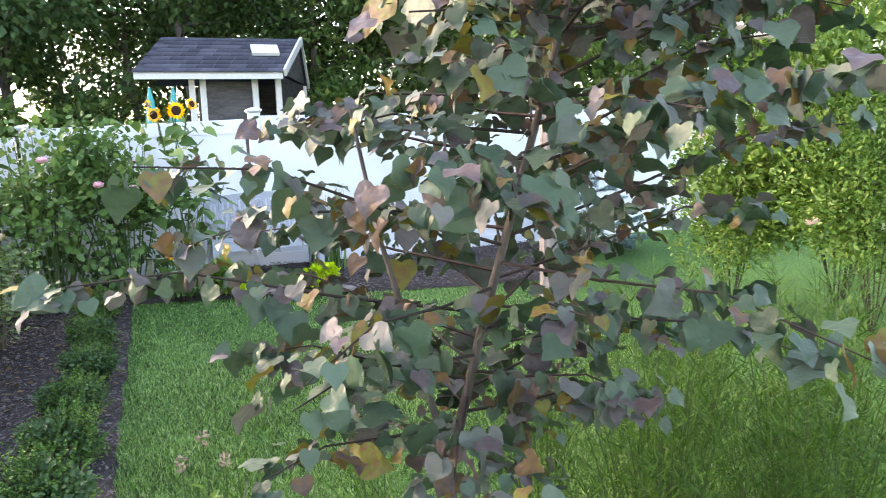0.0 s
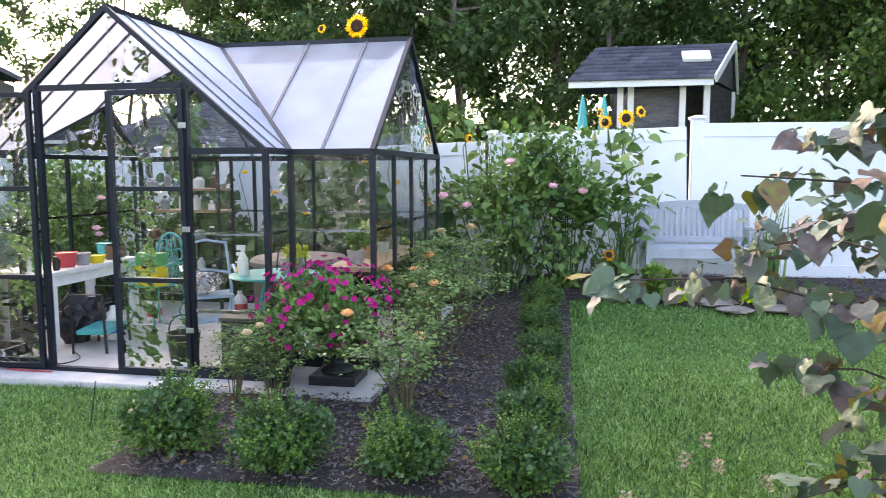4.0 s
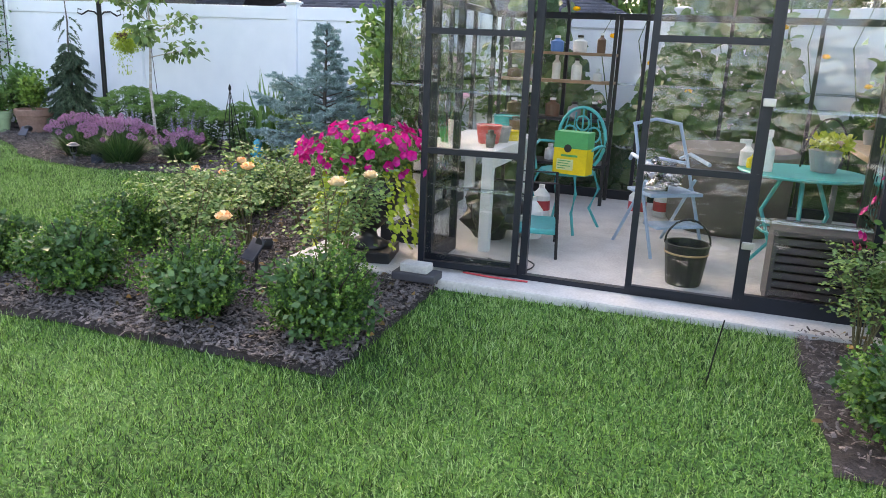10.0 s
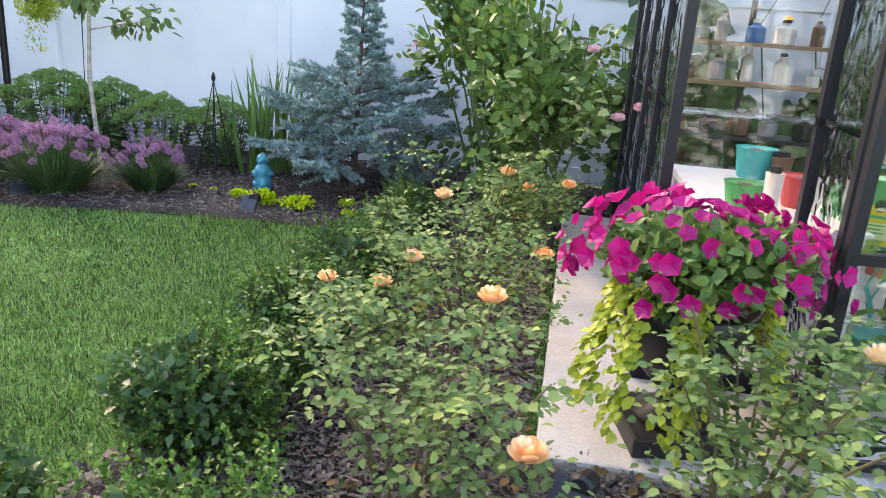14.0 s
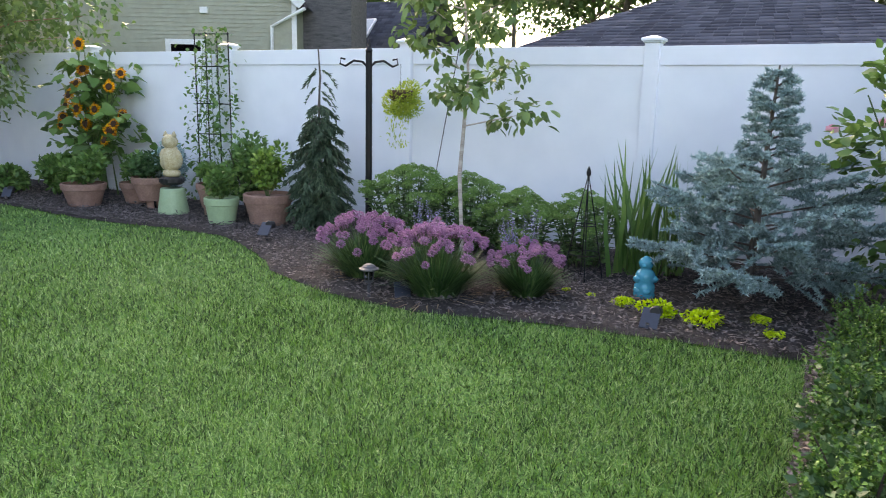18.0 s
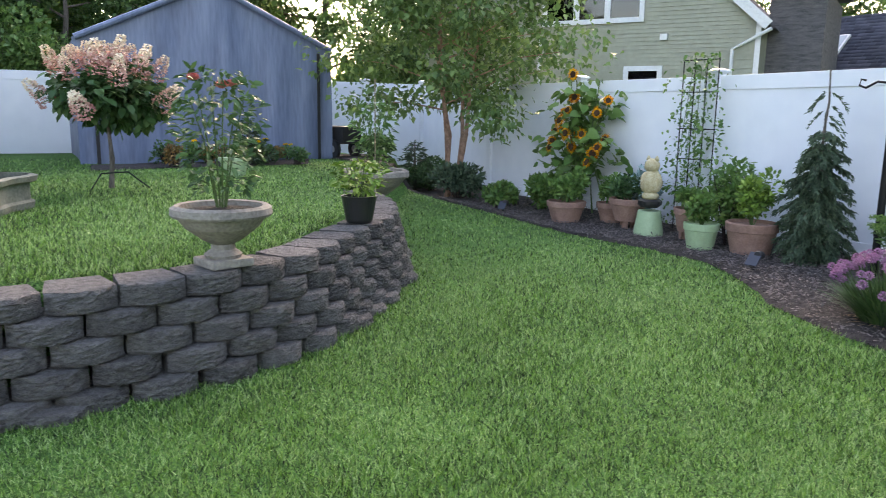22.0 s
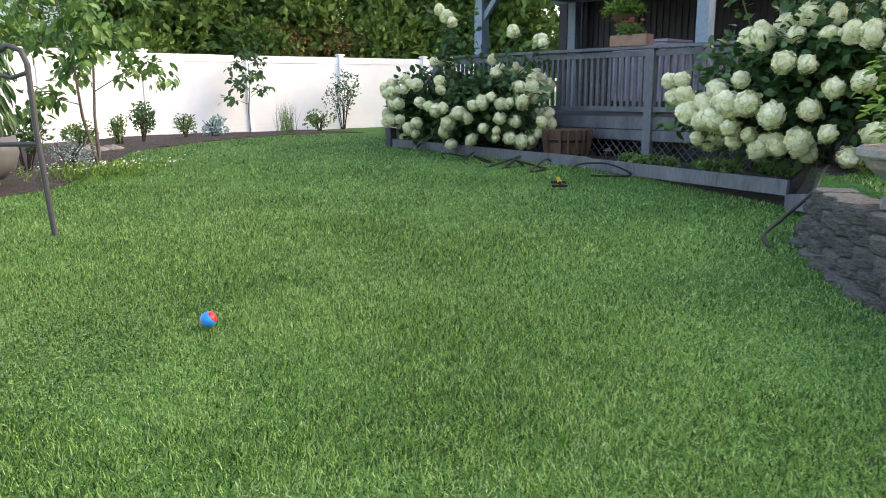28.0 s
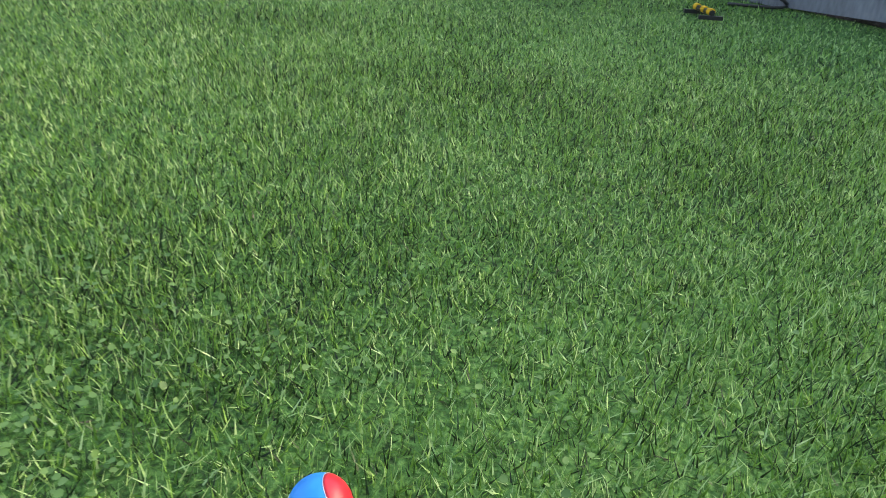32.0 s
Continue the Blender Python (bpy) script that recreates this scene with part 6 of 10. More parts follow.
for x, y, r, h, mat, leaf, lab in ((-14.3, 3.55, 0.45, 0.62, LEAFDARK, 0.06, "dark green rounded shrub in the corner bed"), (-13.0, 3.35, 0.5, 0.58, NEEDLE, 0.07, "feathery dark green shrub under the birch"), (-11.95, 3.45, 0.32, 0.42, LEAF, 0.08, "leafy green hosta-like plant in mulch"), (-11.4, 3.9, 0.35, 0.55, LEAF, 0.08, "leafy green shrub behind the pots"), (-15.2, 2.9, 0.4, 0.5, LEAFDARK, 0.07, "dark evergreen shrub at the bed corner"), (-9.75, 4.1, 0.32, 0.8, BLUELEAF, 0.05, "airy blue-grey shrub against the fence"), (-8.3, 3.95, 0.35, 0.95, LEAF, 0.07, "leafy staked shrub behind the pots"), (-4.9, 3.3, 0.2, 0.35, LEAF, 0.05, "low grey-green perennial among the alliums")):
    p = shrub("border_shrub", lab, r, h, int(900 + 2600 * r), leaf, mat, 10, OVAL if leaf > 0.06 else LEAF4, "shrub")
    place(p, [(x, y, R.uniform(0, 360), 1.0)])
for x, y, s in ((-3.64, 2.62, 1.0), (-3.35, 2.55, 1.0), (-3.9, 2.76, 0.6), (-3.05, 2.75, 0.55), (-2.95, 2.5, 0.5), (-4.15, 2.85, 0.3), (-4.35, 2.9, 0.3)):
    p = shrub("lime_sedum", "low cushion of bright lime-yellow sedum in mulch", 0.14, 0.12, 420, 0.03, LIME, 8, cat="plant", group="lime cushions")
    place(p, [(x, y, R.uniform(0, 360), s)])

# ---- things on the border beds ----
def pot(name, label, prof, mat, x, y, z=None, soil=0.88, feet=False, group="", bands=0):
    p = thing(name, label, "plant pot", x, y, Z(x, y) + 0.02 if z is None else z, R.uniform(0, 90), group=group)
    part("body", lathe(bmesh.new(), prof, 30), mat, p, smooth=False)
    h, r = prof[-1][1], prof[-1][0]
    part("soil", lathe(bmesh.new(), [(r * 0.95, h - 0.02), (r * 0.5, h - 0.005), (0.01, h)], 20), SOIL, p)
    if feet:
        for k in range(3):
            part("foot", box(bmesh.new(), 0.07 * math.cos(k * 2.1) - 0.035, 0.07 * math.cos(k * 2.1) + 0.035, 0.07 * math.sin(k * 2.1) - 0.035, 0.07 * math.sin(k * 2.1) + 0.035, 0, 0.1, 0.006), TERRA, p)
    return p


def round_pot(r0, r1, h, z0=0.0):
    return [(r0, z0), (r0 * 1.04, z0 + 0.02), ((r0 + r1) / 2 * 1.03, z0 + h * 0.5), (r1 * 0.97, z0 + h * 0.72), (r1 * 1.03, z0 + h * 0.74), (r1 * 1.05, z0 + h * 0.97), (r1 * 1.02, z0 + h), (r1 * 0.93, z0 + h), (r1 * 0.9, z0 + h * 0.9)]


def potted(x, y, z, r, h, leaf, mat, label, n=700, shape=OVAL, name="potted_plant"):
    p = thing(name, label, "plant", x, y, z)
    part("foliage", tris(name + "_leaves", mound_leaves(n, r, h / 2, leaf, shape, 0.7, 10, 0.65)), mat, p)
    part("stem_frame", twigs(7, r * 0.8, h * 0.8, 0.03, 0.005), STEM, p)
    return p


pg = "pots along the fence"
pot("terracotta_pot", "wide terracotta bowl pot standing in mulch", round_pot(0.17, 0.24, 0.27), TERRA, -10.5, 3.5, group=pg)
potted(-10.5, 3.5, 0.26, 0.3, 0.4, 0.07, LEAF, "bushy green geranium-like plant in a terracotta pot", 1000)
pot("terracotta_pot", "terracotta pot behind its neighbours in mulch", round_pot(0.13, 0.19, 0.26), TERRA, -10.2, 4.0, group=pg)
potted(-10.2, 4.0, 0.26, 0.2, 0.4, 0.05, LEAF, "loose green plant in a terracotta pot")
pot("raised_terracotta_pot", "terracotta pot raised on brick feet", round_pot(0.15, 0.22, 0.27, 0.1), TERRA, -9.75, 3.85, feet=True, group=pg)
potted(-9.75, 3.85, 0.36, 0.26, 0.3, 0.06, LEAFDARK, "dark leafy plant in a raised terracotta pot", 900)
pot("lime_pot", "pale green upturned pot under the owl", [(0.17, 0), (0.165, 0.05), (0.13, 0.28), (0.125, 0.29), (0.115, 0.29)], PALEGREEN, -9.22, 3.68, group=pg)
bm = lathe(bmesh.new(), [(0.1, 0), (0.13, 0.03), (0.13, 0.07), (0.1, 0.09)], 24, wave=0.06, wn=6)
solid("black_saucer", bm, BLACK, "black scalloped stand on the green pot", "plant stand", -9.22, 3.68, 0.34)


def owl():
    bm = bmesh.new()
    ball(bm, 0.1, 0, 0, 0.17, 1.65, 0.12, 3)
    ball(bm, 0.085, 0, -0.005, 0.36, 0.95, 0.08, 3)
    for s in (-1, 1):
        lathe(bm, [(0.03, 0.0), (0.018, 0.035), (0.003, 0.055)], 8, 0.05 * s, 0, 0.42)
        ball(bm, 0.055, 0.075 * s, 0.0, 0.17, 2.1, 0.2, 2)
    lathe(bm, [(0.075, -0.02), (0.095, 0.0), (0.09, 0.04), (0.06, 0.06)], 16, 0, 0, 0.0)
    return bm


OWLM = surface("cream_owl_paint", (0.35, 0.27, 0.12), (0.62, 0.55, 0.38), 26, 0.7, 0, 0.4, 4)
solid("owl_statue", owl(), OWLM, "cream and tan owl statue on an upturned green pot", "statue", -9.22, 3.68, 0.45, 20, smooth=True)
pot("raised_terracotta_pot", "small weathered pot raised on brick feet", round_pot(0.12, 0.17, 0.26, 0.1), TERRA, -8.75, 3.82, feet=True, group=pg)
potted(-8.75, 3.82, 0.36, 0.22, 0.26, 0.06, LEAF, "leafy green plant in a raised pot", 700)
pot("celadon_pot", "pale green ribbed pot standing in mulch", round_pot(0.13, 0.17, 0.27), PALEGREEN, -8.3, 3.5, group=pg)
potted(-8.3, 3.5, 0.27, 0.2, 0.34, 0.06, LEAF, "bright leafy plant in a green pot", 700)
pot("terracotta_pot", "large terracotta pot with rolled rim in mulch", round_pot(0.18, 0.24, 0.32), TERRA, -7.85, 3.7, group=pg)
potted(-7.85, 3.7, 0.3, 0.27, 0.62, 0.06, LEAFLIGHT, "yellow-green leafy plant in a terracotta pot", 900)


def trellis(x, y):
    t = thing("obelisk_trellis", "tall black metal trellis tower against the fence", "trellis", x, y, 0.02, 12)
    for sx in (-0.22, -0.075, 0.075, 0.22):
        part("upright", tube(bmesh.new(), [(sx, 0, 0), (sx, 0, 2.0)], 0.008, 0.008, 6), IRON, t)
    for z in (0.35, 0.85, 1.2, 1.62, 1.98):
        part("crossbar", tube(bmesh.new(), [(-0.23, 0, z), (0.23, 0, z)], 0.007, 0.007, 6), IRON, t)
    return t


trellis(-9.2, 4.32)
n = 900
zz = G.uniform(0, 1, n) ** 1.3
vine_p = np.stack([G.normal(0, 0.2, n) * (1.3 - 0.6 * zz), G.normal(0, 0.1, n), 0.1 + 1.95 * zz], 1)
cv = thing("climbing_vine", "leafy climbing vine on the trellis", "climbing plant", -9.2, 4.28, 0.02)
part("foliage", tris("vine_leaves", scatter(vine_p, G.normal(0, 1, (n, 3)) + (0, -0.5, -0.4), 0.06 * G.uniform(0.6, 1.3, n), OVAL, 0.8)), LEAF, cv)
for k in range(4):
    part("stem", tube(bmesh.new(), [(-0.15 + 0.1 * k, 0, 0), (-0.2 + 0.12 * k, -0.02, 0.8), (-0.1 + 0.06 * k, 0.02, 1.9)], 0.005, 0.003, 5), STEM, cv)


def hanger_pole(x, y):
    p = thing("plant_hanger_pole", "black iron pole with scrolled double hooks", "pole", x, y, 0.02, 25)
    part("pole", tube(bmesh.new(), [(0, 0, 0), (0.0, 0, 0.9), (0.0, 0, 1.72)], 0.033, 0.03, 12), IRON, p)
    part("collar", lathe(bmesh.new(), [(0.02, 0.36), (0.038, 0.37), (0.038, 0.41), (0.02, 0.42)], 14, 0.0), IRON, p)
    part("finial", lathe(bmesh.new(), [(0.026, 1.72), (0.034, 1.74), (0.02, 1.77), (0.006, 1.84), (0.001, 1.85)], 12), IRON, p)
    for s in (-1, 1):
        part("hook", tube(bmesh.new(), [(0, 0, 1.58), (0.06 * s, 0, 1.64), (0.14 * s, 0, 1.65), (0.22 * s, 0, 1.6), (0.27 * s, 0, 1.62), (0.26 * s, 0, 1.67), (0.22 * s, 0, 1.66)], 0.012, 0.009, 7), IRON, p)
    return p


hanger_pole(-6.66, 3.78)
hp = thing("hanging_basket", "hanging basket of fine yellow-green trailing foliage", "hanging basket", -6.4, 3.92, 1.35)
part("basket", lathe(bmesh.new(), [(0.02, -0.06), (0.09, -0.03), (0.12, 0.04), (0.12, 0.06)], 18), BARREL, hp)
part("wire", tube(bmesh.new(), [(0, 0, 0.06), (0, 0, 0.3)], 0.003, 0.003, 4), IRON, hp)
part("foliage", tris("basket_leaves", mound_leaves(2800, 0.24, 0.23, 0.03, LEAF4, 0.45, 12, 0.55, z0=0.4)), CREEPER, hp).location = (0.05, 0, -0.42)
n = 130
part("trailing_stems", tris("basket_trails", scatter(np.stack([G.normal(-0.05, 0.06, n), G.normal(0, 0.05, n), G.uniform(-0.45, 0, n)], 1), G.normal(0, 0.5, (n, 3)) + (0, 0, -1), 0.035, LEAF4, 0.4)), CREEPER, hp)


def path_lamp(x, y, z, s=1.0, lab="black solar path lamp with ribbed glass standing in mulch"):
    l = thing("solar_path_lamp", lab, "garden lamp", x, y, z, 0, s, group="solar path lamps")
    part("stake", tube(bmesh.new(), [(0, 0, -0.03), (0, 0, 0.1)], 0.012, 0.012, 8), DARKGREY, l)
    part("base", lathe(bmesh.new(), [(0.015, 0.1), (0.035, 0.115), (0.036, 0.13)], 18), DARKGREY, l)
    part("lens", lathe(bmesh.new(), [(0.03, 0.13), (0.042, 0.2), (0.042, 0.205)], 18), WINDOW, l)
    for k in range(6):
        a = k * 1.047
        part("cage_bar", beam(bmesh.new(), (0.033 * math.cos(a), 0.033 * math.sin(a), 0.13), (0.045 * math.cos(a), 0.045 * math.sin(a), 0.205), 0.006), DARKGREY, l)
    part("cap", lathe(bmesh.new(), [(0.05, 0.205), (0.075, 0.208), (0.076, 0.218), (0.055, 0.228), (0.05, 0.236), (0.03, 0.25), (0.004, 0.253)], 24), plain("pewter", (0.2, 0.19, 0.19), 0.4, 0.6) if s > 0.9 else plain("slate_resin", (0.07, 0.075, 0.085), 0.5), l)
    return l


path_lamp(-5.44, 2.0, 0.02, 0.89)
path_lamp(-6.87, -3.14, 0.55, 1.1, "pewter-capped solar path lamp at the edge of the upper lawn")
path_lamp(-10.9, 0.95, Z(-10.9, 0.95), 0.9)
path_lamp(-12.3, -10.75, 0.32, 0.9)


def solar_panel(x, y, z, rz, lab):
    l = thing("solar_spotlight", lab, "garden lamp", x, y, z, rz, group="solar spotlights")
    part("stake", tube(bmesh.new(), [(0, 0, -0.02), (0, 0, 0.1)], 0.01, 0.01, 6), BLACK, l)
    bm = box(bmesh.new(), -0.055, 0.055, -0.07, 0.07, -0.006, 0.006, 0.003)
    bmesh.ops.rotate(bm, verts=bm.verts[:], cent=(0, 0, 0), matrix=Matrix.Rotation(radians(48), 3, "X"))
    bmesh.ops.translate(bm, verts=bm.verts[:], vec=(0, -0.02, 0.12))
    part("solar_cell", bm, plain("solar_cell", (0.035, 0.042, 0.06), 0.3), l)
    bm = lathe(bmesh.new(), [(0.02, -0.05), (0.036, -0.03), (0.038, 0.03), (0.03, 0.04)], 14)
    bmesh.ops.rotate(bm, verts=bm.verts[:], cent=(0, 0, 0), matrix=Matrix.Rotation(radians(80), 3, "X"))
    bmesh.ops.translate(bm, verts=bm.verts[:], vec=(0.02, 0.04, 0.15))
    part("lamp_head", bm, BLACK, l)
    return l


solar_panel(-1.36, -0.72, 0.11, -20, "black solar spotlight with tilted panel in mulch")
solar_panel(-7.25, 3.0, 0.03, 10, "black solar spotlight with tilted panel at the lawn edge")
solar_panel(-3.62, 2.35, -0.04, 0, "low solar panel at the lawn edge")
solar_panel(-5.25, 2.12, -0.06, 40, "black solar spotlight beside the alliums")
solar_panel(2.25, -0.55, -0.05, 15, "low solar panel among the roses")
solar_panel(-11.5, 3.2, 0.0, 30, "black solar spotlight at the lawn edge")


def obelisk(x, y):
    t = thing("wire_obelisk", "slim black wire obelisk in the border", "trellis", x, y, 0.02)
    for k in range(4):
        a = k * 1.571 + 0.4
        part("leg", tube(bmesh.new(), [(0.15 * math.cos(a), 0.15 * math.sin(a), 0), (0.05 * math.cos(a), 0.05 * math.sin(a), 0.55), (0, 0, 0.8)], 0.005, 0.004, 5), IRON, t)
    for z, q in ((0.2, 0.125), (0.42, 0.08)):
        pts = [(q * math.cos(i * 0.524), q * math.sin(i * 0.524), z) for i in range(13)]
        part("hoop", tube(bmesh.new(), pts, 0.004, 0.004, 5), IRON, t)
    part("finial", lathe(bmesh.new(), [(0.005, 0.78), (0.018, 0.8), (0.018, 0.82), (0.004, 0.86)], 10), IRON, t)


obelisk(-4.36, 3.3)
bm = lathe(bmesh.new(), [(0.002, 0.0), (0.085, 0.0), (0.09, 0.02), (0.08, 0.045), (0.086, 0.06), (0.082, 0.1), (0.07, 0.12), (0.078, 0.14), (0.082, 0.18), (0.07, 0.21), (0.05, 0.228), (0.042, 0.24), (0.055, 0.255), (0.06, 0.285), (0.048, 0.315), (0.022, 0.335), (0.002, 0.345)], 22)
for a in (0.0, 2.3, 3.9):
    ball(bm, 0.038, 0.068 * math.cos(a), 0.068 * math.sin(a), 0.155, 0.9, 0.3, 2)
for a in (4.0, 5.2):
    ball(bm, 0.042, 0.06 * math.cos(a), 0.06 * math.sin(a), 0.06, 0.75, 0.3, 2)
ball(bm, 0.022, 0.0, -0.05, 0.27, 0.8, 0.3, 2)
solid("turquoise_figurine", bm, BLUEGLAZE, "turquoise glazed garden figurine in mulch", "garden ornament", -3.83, 3.05, 0.02, smooth=True).scale = (0.85, 0.85, 0.85)
rod = thing("lawn_stake", "thin dark stake stuck in the lawn", "stake", 1.05, -1.0, 0.0)
part("rod", tube(bmesh.new(), [(0, 0, 0), (0.04, 0.02, 0.3)], 0.004, 0.003, 5), IRON, rod)
bm = lathe(bmesh.new(), round_pot(0.075, 0.1, 0.16), 22)
solid("black_nursery_pot", bm, BLACK, "black nursery pot on the slab", "plant pot", 1.9, -0.1, 0.055)
potted(1.9, -0.1, 0.2, 0.16, 0.2, 0.05, LEAF, "small leafy plant in a black nursery pot", 420)

# ---- the terrace: fountain, urns, pots ----
def fountain(x, y, z):
    f = thing("stone_fountain", "grey-green cast stone fountain with quatrefoil basin and urn top", "fountain", x, y, z, 20)
    part("basin", lathe(bmesh.new(), [(0.52, 0.0), (0.53, 0.05), (0.5, 0.07), (0.5, 0.2), (0.55, 0.22), (0.56, 0.26), (0.53, 0.27), (0.5, 0.27), (0.49, 0.2)], 72, wave=0.13, wn=4), GSTONE, f)
    WATER = glass_mat("water", (0.5, 0.6, 0.6), 1.4, 0.5)
    part("water", lathe(bmesh.new(), [(0.49, 0.2), (0.25, 0.215), (0.1, 0.215)], 72, wave=0.13, wn=4), WATER, f)
    part("lower_plinth", lathe(bmesh.new(), [(0.27, 0.05), (0.27, 0.27), (0.255, 0.29), (0.235, 0.31)], 24, flat=8), GSTONE, f)
    part("column", lathe(bmesh.new(), [(0.225, 0.3), (0.21, 0.325), (0.205, 0.6), (0.225, 0.62), (0.225, 0.64)], 24, flat=8), GSTONE, f)
    part("cornice", lathe(bmesh.new(), [(0.225, 0.64), (0.25, 0.66), (0.25, 0.69), (0.215, 0.705), (0.215, 0.73), (0.175, 0.745), (0.175, 0.775), (0.13, 0.8)], 24, flat=8), GSTONE, f)
    part("urn", lathe(bmesh.new(), [(0.13, 0.8), (0.14, 0.82), (0.085, 0.86), (0.085, 0.89), (0.2, 0.93), (0.23, 0.97), (0.22, 1.0), (0.19, 1.03), (0.2, 1.07), (0.29, 1.11), (0.3, 1.13), (0.29, 1.14), (0.25, 1.13), (0.1, 1.11)], 44), GSTONE, f, smooth=False)
    for k in range(4):
        a = k * 1.571 + 0.39
        bm = ball(bmesh.new(), 0.045, 0.21 * math.cos(a), 0.21 * math.sin(a), 0.5, 1.2, 0.5, 2)
        part("spout_mask", bm, GSTONE, f)
    for a in (0.39, 0.39 + 1.571, 0.39 - 1.571):
        c, s = math.cos(a), math.sin(a)
        part("water_jet", tube(bmesh.new(), [(0.23 * c, 0.23 * s, 0.49), (0.31 * c, 0.31 * s, 0.47), (0.38 * c, 0.38 * s, 0.38), (0.42 * c, 0.42 * s, 0.22)], 0.006, 0.008, 6), glass_mat("jet", (0.9, 0.93, 0.95), 1.6, 0.8), f)
    return f


fountain(-9.85, -3.02, 0.55)


def stone_urn(x, y, z, s, lab):
    u = thing("stone_urn", lab, "planter", x, y, z, 15, s, group="cast stone urns")
    part("foot", box(bmesh.new(), -0.13, 0.13, -0.13, 0.13, 0, 0.05, 0.012), STONE, u)
    part("bowl", lathe(bmesh.new(), [(0.1, 0.05), (0.11, 0.07), (0.07, 0.1), (0.065, 0.13), (0.12, 0.16), (0.21, 0.23), (0.255, 0.29), (0.28, 0.295), (0.29, 0.31), (0.285, 0.345), (0.26, 0.36), (0.235, 0.355), (0.22, 0.32)], 40), STONE, u)
    part("soil", lathe(bmesh.new(), [(0.225, 0.325), (0.1, 0.34), (0.01, 0.345)], 24), SOIL, u)
    return u


stone_urn(-6.98, -1.6, 0.55, 0.9, "weathered cast stone urn standing on the retaining wall")
stone_urn(-9.1, -6.3, 0.55, 1.15, "cast stone urn standing on the far end of the wall")
stone_urn(-10.9, 1.0, Z(-10.9, 1.0), 1.4, "low cast stone bowl on the far lawn")


def upright_plant(x, y, z, h, r, n, leaf, mat, label, stake=False, blooms=0, color=MAGENTA):
    p = thing("potted_shrub", label, "plant", x, y, z)
    if stake:
        part("stake", tube(bmesh.new(), [(0.02, 0, 0), (0.02, 0, h * 1.25)], 0.007, 0.006, 6), surface("stake_wood", (0.2, 0.15, 0.1), (0.38, 0.3, 0.22), 20), p)
    for k in range(6):
        a = k * 1.05
        part("stem", tube(bmesh.new(), [(0.02 * math.cos(a), 0.02 * math.sin(a), 0), (r * 0.4 * math.cos(a), r * 0.4 * math.sin(a), h * 0.5), (r * 0.7 * math.cos(a), r * 0.7 * math.sin(a), h * R.uniform(0.75, 1))], 0.006, 0.003, 5), STEM, p)
    q = G.uniform(0.15, 1, n)
    a = G.uniform(0, 6.28, n)
    w = r * np.sqrt(G.uniform(0.05, 1, n)) * (0.45 + 0.75 * np.sin(np.pi * np.clip(q * 0.85, 0, 1)))
    P = np.stack([w * np.cos(a), w * np.sin(a), q * h], 1)
    part("foliage", tris("potted_shrub_leaves", scatter(P, np.stack([np.cos(a) + G.normal(0, 0.6, n), np.sin(a) + G.normal(0, 0.6, n), G.uniform(-0.9, 0.6, n)], 1), leaf * G.uniform(0.6, 1.25, n), OVAL, 0.55)), mat, p)
    for k in range(blooms):
        bm = bmesh.new()
        aa = k * 2.2
        rose_flower(bm, (r * 0.6 * math.cos(aa), r * 0.6 * math.sin(aa), h * R.uniform(0.75, 1.0)), 0.035)
        part("flower", bm, color, p)
    return p


DUSTY = leafy("dusty_rose_petals", [(0.1, (0.35, 0.06, 0.06)), (0.95, (0.6, 0.25, 0.22))])
upright_plant(-6.98, -1.6, 0.84, 0.72, 0.19, 560, 0.06, LEAFDARK, "upright leafy hibiscus with dusty red blooms in a stone urn", False, 3, DUSTY)
upright_plant(-9.1, -6.3, 0.92, 0.62, 0.3, 300, 0.075, LEAFLIGHT, "airy leafy plant with a tall stake in a stone urn", True)
upright_plant(-10.9, 1.0, 0.6, 0.9, 0.2, 300, 0.09, LEAF, "tall leafy plant in a low stone bowl", True)
pot("celadon_wall_pot", "glazed celadon pot with darker rim on the retaining wall", [(0.09, 0), (0.12, 0.03), (0.13, 0.1), (0.12, 0.18), (0.13, 0.2), (0.132, 0.225), (0.115, 0.225), (0.11, 0.18)], CELADON, -6.8, -3.57, 0.55, group="pots on the wall")
upright_plant(-6.8, -3.57, 0.76, 0.42, 0.18, 620, 0.062, LEAFLIGHT, "bushy light green plant in a celadon pot")
pot("black_wall_pot", "ribbed black pot on the end of the wall", [(0.09, 0), (0.1, 0.02), (0.125, 0.16), (0.13, 0.18), (0.135, 0.2), (0.115, 0.2), (0.11, 0.16)], BLACK, -8.12, -0.35, 0.55, group="pots on the wall")
upright_plant(-8.12, -0.35, 0.73, 0.27, 0.15, 300, 0.065, LEAFLIGHT, "low light green leafy plant in a black pot")
bm = box(bmesh.new(), -0.05, 0.05, -0.03, 0.03, 0, 0.03, 0.01)
solid("wall_spotlight", bm, BLACK, "small black spotlight lying on the wall edge", "garden lamp", -6.86, -2.72, 0.555, 30)
pot("sage_planter", "square pale green planter by the tent", [(0.13, 0), (0.14, 0.02), (0.17, 0.18), (0.19, 0.19), (0.19, 0.23), (0.16, 0.23)], PALEGREEN, -12.6, -0.2, 0.53)
potted(-12.6, -0.2, 0.73, 0.12, 0.16, 0.05, LEAF, "small green seedling in a sage planter", 160)


